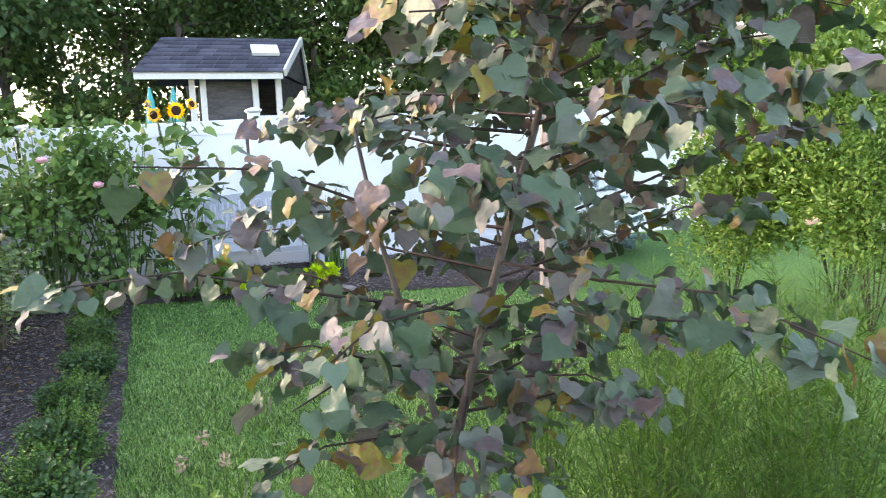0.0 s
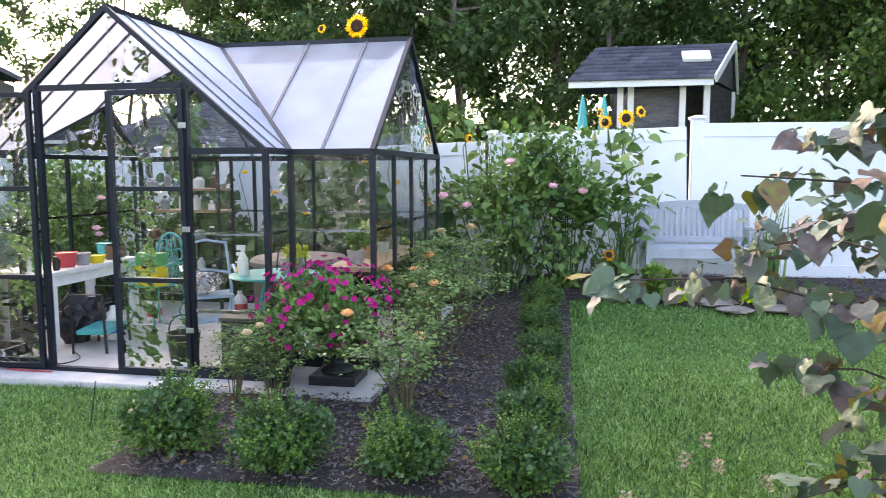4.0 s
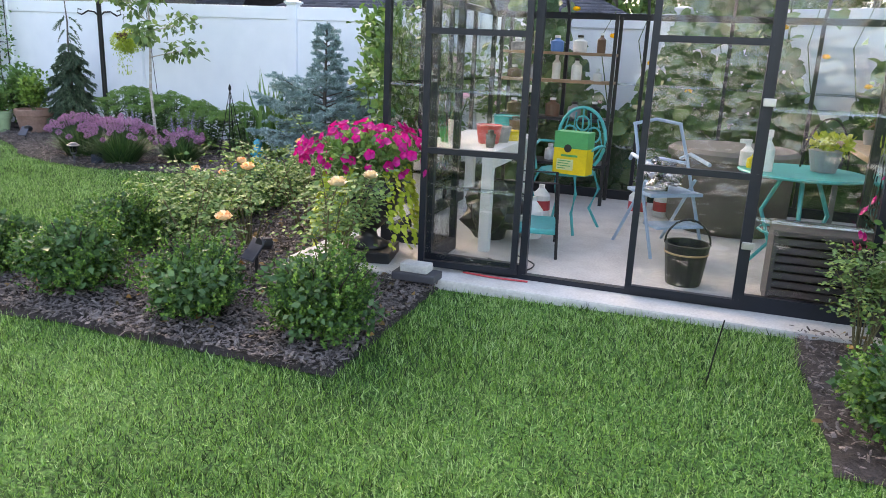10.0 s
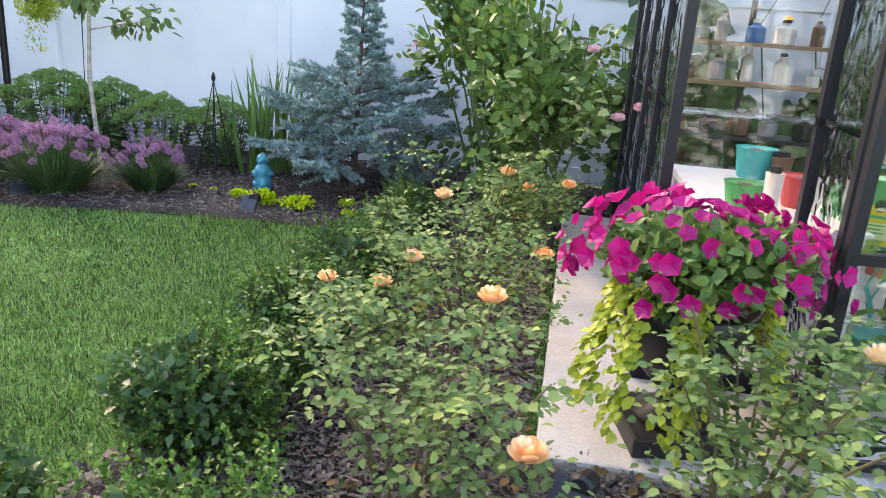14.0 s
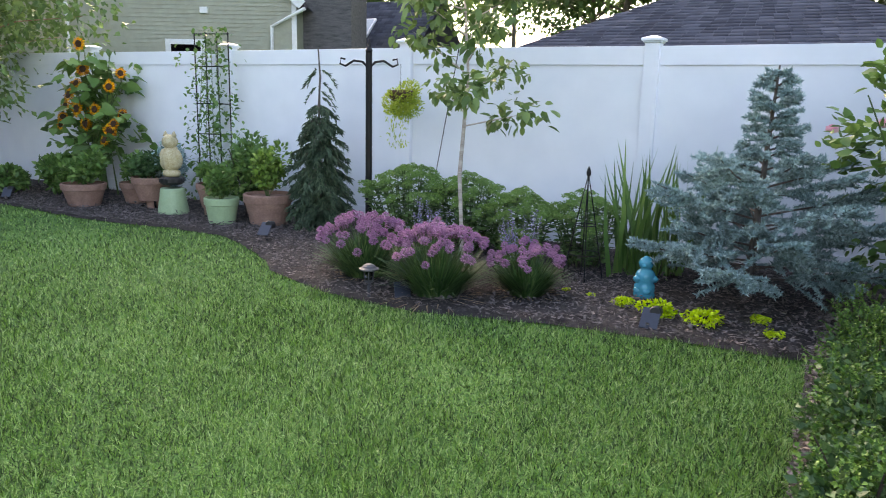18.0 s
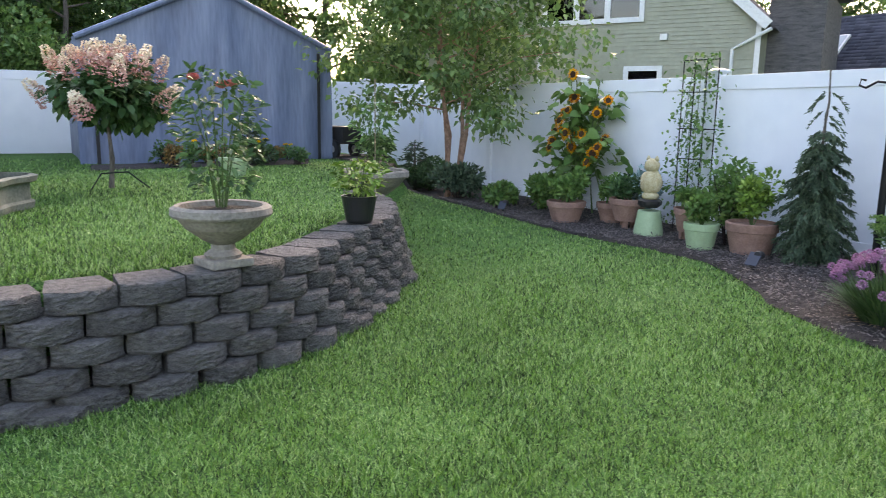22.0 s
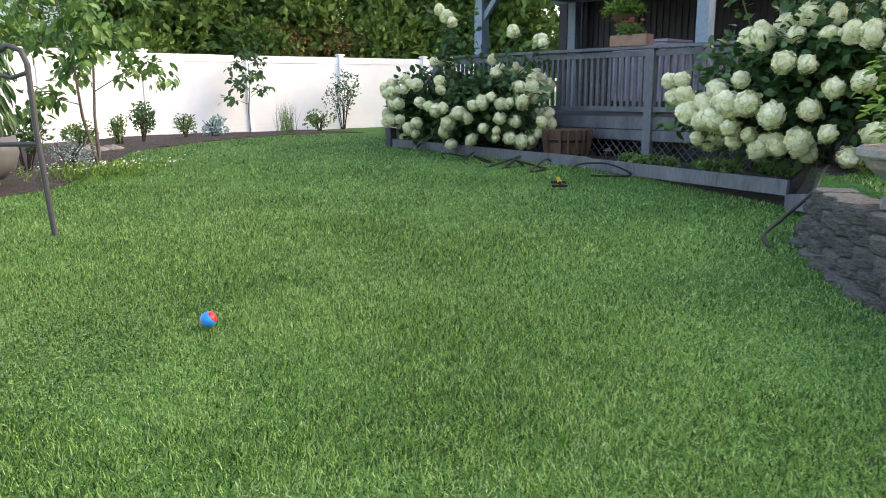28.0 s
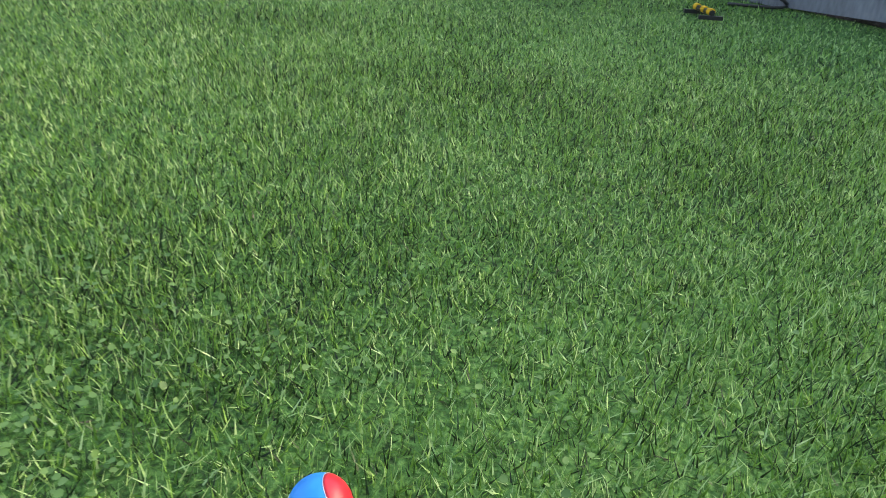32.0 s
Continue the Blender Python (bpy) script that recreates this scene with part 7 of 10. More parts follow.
def panicle_head():
    """A tight cone of small florets, pink below and cream at the tip."""
    n = 330
    q = G.uniform(0, 1, n)
    a = G.uniform(0, 6.28, n)
    w = (0.066 * (1 - q) ** 0.75 + 0.01) * (1 + 0.16 * np.sin(q * 24 + a * 2)) * G.uniform(0.75, 1.05, n)
    p = np.stack([w * np.cos(a), w * np.sin(a), 0.27 * q], 1)
    me = tris("panicle", scatter(p, np.stack([np.cos(a), np.sin(a), G.uniform(-0.3, 0.9, n)], 1), 0.024 * G.uniform(0.8, 1.2, n), LEAF4, 0.95, None, 1.5))
    me.materials.append(HYDPINK)
    return me


ph = thing("panicle_hydrangea", "small standard hydrangea tree with pink and cream cone blooms", "flowering tree", -11.35, -1.75, 0.55)
part("trunk", tube(bmesh.new(), [(0, 0, 0), (0.03, 0.02, 0.3), (0, 0, 0.7)], 0.03, 0.022, 8), BARK, ph)
part("support_hoop", tube(bmesh.new(), [(0.15, -0.2, 0), (0.15, -0.1, 0.16), (0.15, 0.15, 0.17), (0.15, 0.35, 0)], 0.008, 0.008, 6), IRON, ph)
p, d = lumps(2200, 0.68, 0.44, 14, 0.62, 0.5)
part("foliage", tris("panicle_leaves", scatter(p + (0, 0, 0.85), d + G.normal(0, 0.4, p.shape) + (0, 0, -0.4), 0.11 * G.uniform(0.6, 1.2, len(p)), OVAL, 0.8)), LEAFDARK, ph)
PH = panicle_head()
for k in range(27):
    a, f = k * 2.4, ((k + 0.5) / 27) ** 0.6
    d = Vector((math.cos(a) * f, math.sin(a) * f, math.sqrt(max(0.0, 1 - f * f)) - (0.45 if k > 22 else 0.0)))
    o = part("flower_head", PH, HYDPINK, ph)
    o.matrix_basis = Matrix.Translation((d.x * 0.56, d.y * 0.56, 0.86 + d.z * 0.36)) @ (d + Vector((0, 0, 1.0))).to_track_quat("Z", "Y").to_matrix().to_4x4() @ Matrix.Scale(R.uniform(0.85, 1.25), 4)

# bed in front of the tent
for k in range(12):
    x, y = -13.75 - R.uniform(0, 0.9), -1.5 + R.uniform(0, 2.7)
    p = shrub("bedding_plant", "low bedding plant with small yellow and orange flowers" if k % 3 == 0 else "low green bedding plant by the tent", 0.2, 0.3, 330, 0.05, (LEAF, RUST, LEAFDARK)[k % 3], 7, cat="plant")
    place(p, [(x, y, k * 50, R.uniform(0.8, 1.2))])
    if k % 3 == 0:
        for i in range(5):
            bm = bmesh.new()
            rose_flower(bm, (R.uniform(-0.15, 0.15), R.uniform(-0.15, 0.15), 0.3), 0.03)
            part("flower", bm, SUNPETAL, p)

# ---- storage tent ----
tn = thing("storage_tent", "peaked blue-grey tarpaulin storage tent", "shelter", -15.1, 0.12, 0.22)
W, E, P0, D0 = 1.95, 2.12, 2.98, 4.0
bm = bmesh.new()
N, K = 72, 26
rows = []
for i in range(N + 1):
    y = -W + 2 * W * i / N
    top = E + (P0 - E) * (1 - abs(y) / W)
    col = []
    for k in range(K + 1):
        f = k / K
        v = Vector((y * 2.4, f * 1.6, 0))
        sag = 0.05 * noise.noise(v) + 0.03 * noise.noise(Vector((y * 6.5 + f, f * 1.3, 4))) * (1.2 - f) + 0.014 * noise.noise(Vector((y * 15, f * 5, 9)))
        col.append(bm.verts.new((sag - 0.02 * math.exp(-((f - 0.56) / 0.012) ** 2), y, f * top)))
    rows.append(col)
for a, b in zip(rows, rows[1:]):
    for k in range(K):
        bm.faces.new((a[k], b[k], b[k + 1], a[k + 1]))
bmesh.ops.recalc_face_normals(bm, faces=bm.faces[:])
part("front_panel", bm, TARP, tn, smooth=True)
prof = [(-W + 0.03, 0), (-W + 0.03, E), (0, P0 + 0.03), (W - 0.03, E), (W - 0.03, 0)]
for k, (a, b) in enumerate(zip(prof, prof[1:])):
    d = 0.03 if k < 2 else -0.03
    dy, dz = (d, 0) if k in (0, 3) else (0, -0.03)
    if k in (0, 3):
        a, b = (a[0], 0.0), (b[0], E - 0.05)
    bm = bmesh.new()
    ring = [[bm.verts.new((x, *q)) for q in (a, b, (b[0] + dy, b[1] + dz), (a[0] + dy, a[1] + dz))] for x in (-D0, -0.1)]
    for i in range(4):
        bm.faces.new((ring[0][i], ring[0][(i + 1) % 4], ring[1][(i + 1) % 4], ring[1][i]))
    for r in ring:
        bm.faces.new(r)
    bmesh.ops.recalc_face_normals(bm, faces=bm.faces[:])
    part("side_sheet" if k in (0, 3) else "roof_sheet", bm, TARP, tn)
for y in (-W + 0.25, W - 0.25):
    part("zip_strip", box(bmesh.new(), 0.045, 0.055, y - 0.025, y + 0.025, 0.1, E - 0.05), BLACK, tn)
for a, b in ((prof[1], prof[2]), (prof[2], prof[3])):
    part("edge_roll", tube(bmesh.new(), [(0.07, a[0], a[1]), (0.07, b[0], b[1])], 0.045, 0.045, 8), TARP, tn)

ct = thing("garden_cart", "black wheeled garden cart beside the tent", "cart", -15.3, 2.3, Z(-15.3, 2.3), 20)
part("tub", box(bmesh.new(), -0.3, 0.3, -0.22, 0.22, 0.25, 0.55, 0.03), BLACK, ct)
for sy in (-0.25, 0.25):
    wl = part("wheel", tube(bmesh.new(), [(0.1, sy - 0.03, 0.16), (0.1, sy + 0.03, 0.16)], 0.16, 0.16, 20), BLACK, ct)
    part("hub", tube(bmesh.new(), [(0.1, sy - 0.035, 0.16), (0.1, sy + 0.035, 0.16)], 0.06, 0.06, 14), plain("steel_hub", (0.4, 0.4, 0.42), 0.4, 0.7), wl)
part("handle", tube(bmesh.new(), [(-0.3, 0, 0.3), (-0.6, 0, 0.8), (-0.62, 0, 0.85)], 0.015, 0.015, 8), BLACK, ct)

# ---- own house, deck, pergola ----
hs = thing("house", "dark purple-black sided house with white-framed window and pale door", "house", -16.3, -4.0, 0, 0)
part("facade", box(bmesh.new(), -6, 0, -10.7, 0, 0.5, 3.5), DARKHOUSE, hs)
for k in range(82):
    y = -0.14 - k * 0.128
    part("batten", box(bmesh.new(), 0.002, 0.022, y - 0.022, y + 0.022, 0.62, 3.35), DARKHOUSE, hs)
part("roof", box(bmesh.new(), -6.2, 0.3, -10.9, 0.25, 3.5, 3.72, 0.02), DARKHOUSE, hs)
part("corner_trim", box(bmesh.new(), -0.06, 0.03, -0.02, 0.035, 0.6, 3.5), GREYWOOD, hs)
part("gutter", box(bmesh.new(), 0.29, 0.38, -10.9, 0.25, 3.58, 3.68, 0.01), BLACK, hs)
part("downpipe", tube(bmesh.new(), [(-0.5, 0.06, 0.6), (-0.5, 0.06, 3.5)], 0.04, 0.04, 8), GREYWOOD, hs)
wd = part("window", box(bmesh.new(), 0.0, 0.03, -4.1, -3.08, 2.08, 3.03), plain("room_dark", (0.05, 0.03, 0.02), 0.9), hs)
for q in ((-4.12, -4.02, 2.14, 2.96), (-3.16, -3.06, 2.14, 2.96), (-3.64, -3.54, 2.14, 2.96), (-4.12, -3.06, 2.96, 3.06), (-4.12, -3.06, 2.05, 2.14)):
    part("window_frame", box(bmesh.new(), 0.025, 0.075, *q, 0.006), WHITE, wd)
for y0, y1 in ((-4.02, -3.64), (-3.54, -3.16)):
    part("window_pane", box(bmesh.new(), 0.045, 0.05, y0, y1, 2.14, 2.96), WINDOW, wd)
warm, n_, l_, b_ = base_mat("warm_lamp_glow", 0.6)
b_.inputs["Base Color"].default_value = (0.5, 0.2, 0.06, 1)
b_.inputs["Emission Color"].default_value = (1.0, 0.35, 0.1, 1)
b_.inputs["Emission Strength"].default_value = 0.35
part("room_lamp", lathe(bmesh.new(), [(0.05, 2.5), (0.08, 2.55), (0.06, 2.78), (0.03, 2.8)], 12, 0.04, -3.33), warm, wd, "warm lit lamp seen inside the window")
dr = part("door", box(bmesh.new(), 0.0, 0.05, -1.3, -0.4, 0.72, 2.83, 0.006), plain("putty_paint", (0.5, 0.48, 0.44), 0.5), hs)
for q in ((-1.4, -1.302, 0.65, 2.83), (-0.398, -0.3, 0.65, 2.83), (-1.4, -0.3, 2.832, 2.95)):
    part("door_casing", box(bmesh.new(), 0.0, 0.04, *q), DARKHOUSE, dr)
part("door_glass", box(bmesh.new(), 0.045, 0.06, -1.12, -0.58, 1.8, 2.68), glass_mat("door_glass", (0.5, 0.52, 0.55), 2.6, 0.04), dr)
for y in (-0.94, -0.76):
    part("glazing_bar", box(bmesh.new(), 0.055, 0.07, y - 0.008, y + 0.008, 1.8, 2.68), WHITE, dr)
for z in (2.09, 2.39):
    part("glazing_bar", box(bmesh.new(), 0.055, 0.07, -1.12, -0.58, z - 0.008, z + 0.008), WHITE, dr)
for q in ((-1.14, -0.89, 0.9, 1.65), (-0.81, -0.56, 0.9, 1.65)):
    part("door_panel", box(bmesh.new(), 0.048, 0.058, *q, 0.004), plain("putty_panel", (0.46, 0.44, 0.41), 0.5), dr)
part("door_knob", ball(bmesh.new(), 0.03, 0.09, -1.22, 1.66, 1, 0, 2), IRON, dr)
part("deadbolt", ball(bmesh.new(), 0.025, 0.07, -1.22, 1.85, 1, 0, 2), IRON, dr)
for y, z in ((-1.55, 2.72), (-4.42, 2.8)):
    ln = part("wall_lantern", lathe(bmesh.new(), [(0.03, -0.1), (0.055, -0.08), (0.06, 0.05), (0.075, 0.06), (0.02, 0.12)], 8, 0.09, y, z), BLACK, hs)
    part("lantern_arm", box(bmesh.new(), 0.0, 0.09, y - 0.02, y + 0.02, z + 0.08, z + 0.12), BLACK, ln)
part("wall_vent", box(bmesh.new(), 0.0, 0.06, -2.75, -2.45, 2.68, 2.78, 0.01), DARKHOUSE, hs)

# raised deck with railing
DX = -13.0
dk = thing("deck", "weathered grey wooden deck with slatted railing and lattice skirt", "deck", 0, 0, 0)
part("deck_floor", box(bmesh.new(), -16.2, DX, -15.0, -7.4, 0.88, 0.96), GREYWOOD, dk)
for z0 in (0.62, 0.78):
    part("fascia_board", box(bmesh.new(), DX - 0.02, DX + 0.02, -15.0, -7.4, z0, z0 + 0.15, 0.004), GREYWOOD, dk)
for y in (-14.9, -12.7, -10.55, -8.4, -7.45):
    part("railing_post", box(bmesh.new(), DX - 0.06, DX + 0.07, y - 0.065, y + 0.065, 0.4, 1.93, 0.006), GREYWOOD, dk)
part("top_rail", box(bmesh.new(), DX - 0.08, DX + 0.08, -15.0, -7.4, 1.9, 1.945, 0.006), GREYWOOD, dk)
part("upper_rail", box(bmesh.new(), DX - 0.03, DX + 0.03, -15.0, -7.4, 1.8, 1.88, 0.004), GREYWOOD, dk)
part("lower_rail", box(bmesh.new(), DX - 0.03, DX + 0.03, -15.0, -7.4, 1.03, 1.1, 0.004), GREYWOOD, dk)
for k in range(70):
    y = -14.8 + k * 0.105
    part("baluster", box(bmesh.new(), DX - 0.02, DX + 0.02, y - 0.022, y + 0.022, 1.05, 1.84), GREYWOOD, dk)
for k in range(60):
    y = -14.9 + k * 0.125
    for s in (-1, 1):
        part("lattice_slat", beam(bmesh.new(), (DX - 0.03 - 0.006 * s, y, 0.3), (DX - 0.03 - 0.006 * s, y + 0.3 * s, 0.62), 0.03, 0.006), GREYWOOD, dk)
# added black sheet behind the lattice, standing in for the shade under the deck
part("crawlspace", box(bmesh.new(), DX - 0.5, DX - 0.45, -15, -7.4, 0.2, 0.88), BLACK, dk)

pg_ = thing("pergola", "slate-blue timber gazebo over the deck with dark roof", "gazebo", 0, 0, 0)
for x, y in ((-13.3, -9.95), (-13.3, -14.1), (-16.0, -9.95), (-16.0, -14.1)):
    part("post", box(bmesh.new(), x - 0.09, x + 0.09, y - 0.09, y + 0.09, 0.96, 3.05, 0.008), BLUEWOOD, pg_)
for q in (((-13.3, -14.6, 3.13), (-13.3, -9.5, 3.13)), ((-16.0, -14.6, 3.13), (-16.0, -9.5, 3.13)), ((-13.0, -9.95, 3.13), (-16.1, -9.95, 3.13)), ((-13.0, -14.1, 3.13), (-16.1, -14.1, 3.13))):
    part("header_beam", beam(bmesh.new(), *q, 0.12, 0.2), BLUEWOOD, pg_)
for x, y, dx, dy in ((-13.3, -9.95, 0, -0.5), (-13.3, -14.1, 0, 0.5), (-13.3, -9.95, 0, 0.45), (-13.3, -9.95, -0.5, 0)):
    part("knee_brace", beam(bmesh.new(), (x, y, 2.5), (x + dx, y + dy, 3.05), 0.08, 0.09), BLUEWOOD, pg_)
bm = bmesh.new()
ap = bm.verts.new((-14.65, -12.02, 4.5))
rg = [bm.verts.new(v) for v in ((-12.85, -9.3, 3.22), (-16.4, -9.3, 3.22), (-16.4, -14.75, 3.22), (-12.85, -14.75, 3.22))]
for k in range(4):
    bm.faces.new((rg[k], rg[(k + 1) % 4], ap))
bmesh.ops.solidify(bm, geom=bm.faces[:], thickness=0.05)
part("roof", bm, SHINGLE, pg_)
for a, b in (((-12.85, -9.3, 3.2), (-12.85, -14.75, 3.2)), ((-12.85, -9.3, 3.2), (-16.4, -9.3, 3.2))):
    part("fascia", beam(bmesh.new(), a, b, 0.03, 0.16), BLUEWOOD, pg_)
bm = lathe(bmesh.new(), [(0.12, 0), (0.14, 0.1), (0.13, 0.16)], 18)
fb = thing("flower_trough", "terracotta trough of pink flowers on the railing", "planter", -13.0, -10.9, 1.945)
part("trough", box(bmesh.new(), -0.1, 0.1, -0.3, 0.3, 0, 0.16, 0.015), TERRA, fb)
part("foliage", tris("trough_leaves", mound_leaves(500, 0.26, 0.12, 0.05, OVAL, 0.7, 8, 0.6, z0=0.22)), LEAF, fb)
for k in range(14):
    bm = bmesh.new()
    rose_flower(bm, (R.uniform(-0.1, 0.12), R.uniform(-0.28, 0.28), R.uniform(0.26, 0.36)), 0.035)
    part("flower", bm, DUSTY, fb)
hf = thing("hanging_fern", "bright green fern in a hanging basket under the gazebo", "hanging basket", -13.25, -11.2, 2.42)
part("basket", lathe(bmesh.new(), [(0.03, -0.16), (0.14, -0.08), (0.17, 0.0)], 16), BARREL, hf)
part("fronds", tris("fern", mound_leaves(800, 0.36, 0.2, 0.1, LEAF4, 0.35, 9, 0.6, z0=0.05)), LEAFLIGHT, hf)
part("chain", tube(bmesh.new(), [(0, 0, 0), (0, 0, 0.62)], 0.006, 0.006, 4), IRON, hf)
lt = thing("string_lights", "row of small bulbs strung under the gazebo beam", "string lights", -13.2, 0, 0)
part("cord", tube(bmesh.new(), [(0, -14.0, 2.98), (0, -12, 2.9), (0, -10, 2.98)], 0.006, 0.006, 4), BLACK, lt)
for k in range(8):
    part("bulb", ball(bmesh.new(), 0.028, 0, -13.7 + k * 0.5, 2.88 + 0.004 * (k - 4) ** 2, 1.2, 0, 1), plain("bulb_glass", (0.7, 0.68, 0.6), 0.2), lt)
pc = thing("porch_table", "lilac-covered table with folded chairs on the deck", "table", -14.4, -11.4, 0.96)
part("tabletop", box(bmesh.new(), -0.4, 0.4, -0.5, 0.5, 1.1, 1.14, 0.01), plain("lilac_cloth", (0.42, 0.36, 0.52), 0.8), pc)
part("cover", box(bmesh.new(), -0.38, 0.38, -0.48, 0.48, 0.2, 1.1, 0.03), plain("lilac_cover", (0.36, 0.3, 0.45), 0.8), pc)

# patio umbrella and furniture
um = thing("patio_umbrella", "open pale grey patio umbrella with dark pole", "umbrella", -14.4, -7.1, 0.62)
bm = bmesh.new()
ap = bm.verts.new((0, 0, 2.62))
r1_ = [bm.verts.new((1.32 * math.cos(k * 0.785 + 0.39), 1.32 * math.sin(k * 0.785 + 0.39), 2.15)) for k in range(8)]
for k in range(8):
    bm.faces.new((r1_[k], r1_[(k + 1) % 8], ap))
part("canopy", bm, plain("canvas", (0.55, 0.56, 0.64), 0.85), um)
for k in range(8):
    part("rib", tube(bmesh.new(), [(0.02, 0, 2.55), (1.3 * math.cos(k * 0.785 + 0.39), 1.3 * math.sin(k * 0.785 + 0.39), 2.14)], 0.008, 0.008, 4), BLACK, um)
part("pole", tube(bmesh.new(), [(0, 0, 0), (0, 0, 2.62)], 0.024, 0.024, 8), BLACK, um)
part("base", lathe(bmesh.new(), [(0.24, 0), (0.24, 0.05), (0.06, 0.09)], 20), BLACK, um)
bt = thing("bar_table", "wooden bar-height table on the patio", "table", -15.2, -7.0, 0.62)
part("tabletop", box(bmesh.new(), -0.3, 0.3, -0.55, 0.55, 1.06, 1.12, 0.008), GREYWOOD, bt)
for x, y in ((-0.22, -0.45), (0.22, -0.45), (-0.22, 0.45), (0.22, 0.45)):
    part("leg", box(bmesh.new(), x - 0.04, x + 0.04, y - 0.04, y + 0.04, 0, 1.06), GREYWOOD, bt)
for k, (x, y, rz) in enumerate(((-14.4, -6.55, 20), (-14.2, -6.1, -15), (-14.9, -6.3, 60))):
    ch = thing("patio_chair", "pale metal mesh patio chair", "chair", x, y, 0.62, rz, group="patio chairs")
    part("seat", box(bmesh.new(), -0.22, 0.22, -0.22, 0.22, 0.42, 0.45, 0.01), PALEWOOD, ch)
    part("backrest", box(bmesh.new(), -0.22, 0.22, 0.2, 0.23, 0.5, 0.95, 0.01), PALEWOOD, ch)
    for sx in (-0.2, 0.2):
        for sy in (-0.2, 0.2):
            part("leg", tube(bmesh.new(), [(sx, sy, 0), (sx, sy, 0.45)], 0.012, 0.012, 6), PALEWOOD, ch)
        part("armrest", tube(bmesh.new(), [(sx, -0.2, 0.45), (sx, -0.2, 0.66), (sx, 0.2, 0.68)], 0.012, 0.012, 6), PALEWOOD, ch)
gt = thing("patio_gate", "low white slatted patio gate and panel", "gate", -13.75, -6.2, 0.62, 72)
for sx in (-0.45, 0.0, 0.45):
    part("gate_post", box(bmesh.new(), sx - 0.03, sx + 0.03, -0.03, 0.03, 0, 0.92, 0.004), WHITE, gt)
for z in (0.08, 0.84):
    part("gate_rail", box(bmesh.new(), -0.45, 0.45, -0.02, 0.02, z - 0.025, z + 0.025), WHITE, gt)
for k in range(11):
    part("gate_bar", box(bmesh.new(), -0.4 + k * 0.04, -0.385 + k * 0.04, -0.012, 0.012, 0.1, 0.82), WHITE, gt)
part("gate_panel", box(bmesh.new(), 0.03, 0.42, -0.008, 0.008, 0.1, 0.82), plain("frosted_panel", (0.5, 0.52, 0.57), 0.35), gt)
for k, (x, y, rz, w, lab) in enumerate(((-13.25, -5.15, 34, 0.95, "long grey wicker planter box on the patio edge"), (-12.75, -3.45, 5, 0.8, "grey wicker planter box behind the fountain"))):
    pb = thing("wicker_planter", lab, "planter", x, y, 0.56, rz + 90, group="wicker planters")
    part("body", box(bmesh.new(), -w / 2, w / 2, -0.2, 0.2, 0, 0.5, 0.015), WICKER, pb)
    part("rim", box(bmesh.new(), -w / 2 - 0.02, w / 2 + 0.02, -0.22, 0.22, 0.48, 0.52, 0.008), WICKER, pb)
    part("soil", box(bmesh.new(), -w / 2 + 0.04, w / 2 - 0.04, -0.16, 0.16, 0.51, 0.525), SOIL, pb)
potted(-13.1, -4.95, 1.07, 0.24, 0.36, 0.07, LEAFLIGHT, "yellow-green leafy herbs in the wicker planter", 600)
potted(-13.45, -5.5, 1.07, 0.22, 0.22, 0.05, LEAF, "grey-green herbs in the wicker planter", 500)
pot("sage_glazed_pot", "large sage green glazed pot by the patio", [(0.17, 0), (0.22, 0.05), (0.27, 0.2), (0.26, 0.33), (0.29, 0.36), (0.29, 0.4), (0.25, 0.4), (0.23, 0.34)], CELADON, -12.35, -4.3, 0.56)
dh = potted(-12.35, -4.3, 0.9, 0.46, 1.0, 0.075, LEAFDARK, "large bushy dahlia with few magenta blooms in a glazed pot", 2600, name="dahlia")
for x, y, q in ((0.3, 0.2, 0.85), (0.35, -0.15, 0.95), (0.2, 0.4, 0.6)):
    bm = bmesh.new()
    rose_flower(bm, (x, y, q), 0.045)
    part("flower", bm, MAGENTA, dh)
bin_ = thing("storage_chest", "small dark storage chest with a bottle on top by the door", "chest", -15.95, -5.75, 0.62)
part("body", box(bmesh.new(), -0.22, 0.22, -0.35, 0.35, 0, 0.95, 0.01), GREYWOOD, bin_)
part("lid", box(bmesh.new(), -0.25, 0.25, -0.38, 0.38, 0.95, 1.0, 0.01), GREYWOOD, bin_)
sp = thing("spray_bottle", "white spray bottle standing on the chest", "bottle", -15.85, -5.8, 1.62)
part("bottle", lathe(bmesh.new(), [(0.04, 0), (0.045, 0.02), (0.045, 0.14), (0.015, 0.2), (0.015, 0.22)], 14), WHITE, sp)
part("trigger", box(bmesh.new(), -0.04, 0.02, -0.012, 0.012, 0.22, 0.26, 0.004), plain("yellow_trigger", (0.7, 0.5, 0.05), 0.5), sp)

# white hydrangeas by the deck
def mophead():
    n = 300
    d = sphere_dirs(n)
    k = 1 - 0.28 * np.clip(d[:, 2:3], 0, 1)
    lump = 1 + 0.1 * np.sin(d[:, 0:1] * 6 + 1) * np.cos(d[:, 1:2] * 7) + 0.08 * np.sin(d[:, 2:3] * 9)
    p = d * (0.084, 0.084, 0.1) * k * lump * G.uniform(0.88, 1.08, (n, 1))
    t = np.cross(d, G.normal(0, 1, (n, 3)))
    me = tris("mophead", join(scatter(p - unit(t) * 0.018, t, 0.037 * G.uniform(0.75, 1.2, n), LEAF4, 1.05, d * 2.5, 0.9), scatter(p * 0.86 - unit(t) * 0.03, t, 0.06, LEAF4, 1.1, d * 2.5, 0.3)))
    me.materials.append(HYDWHITE)
    return me


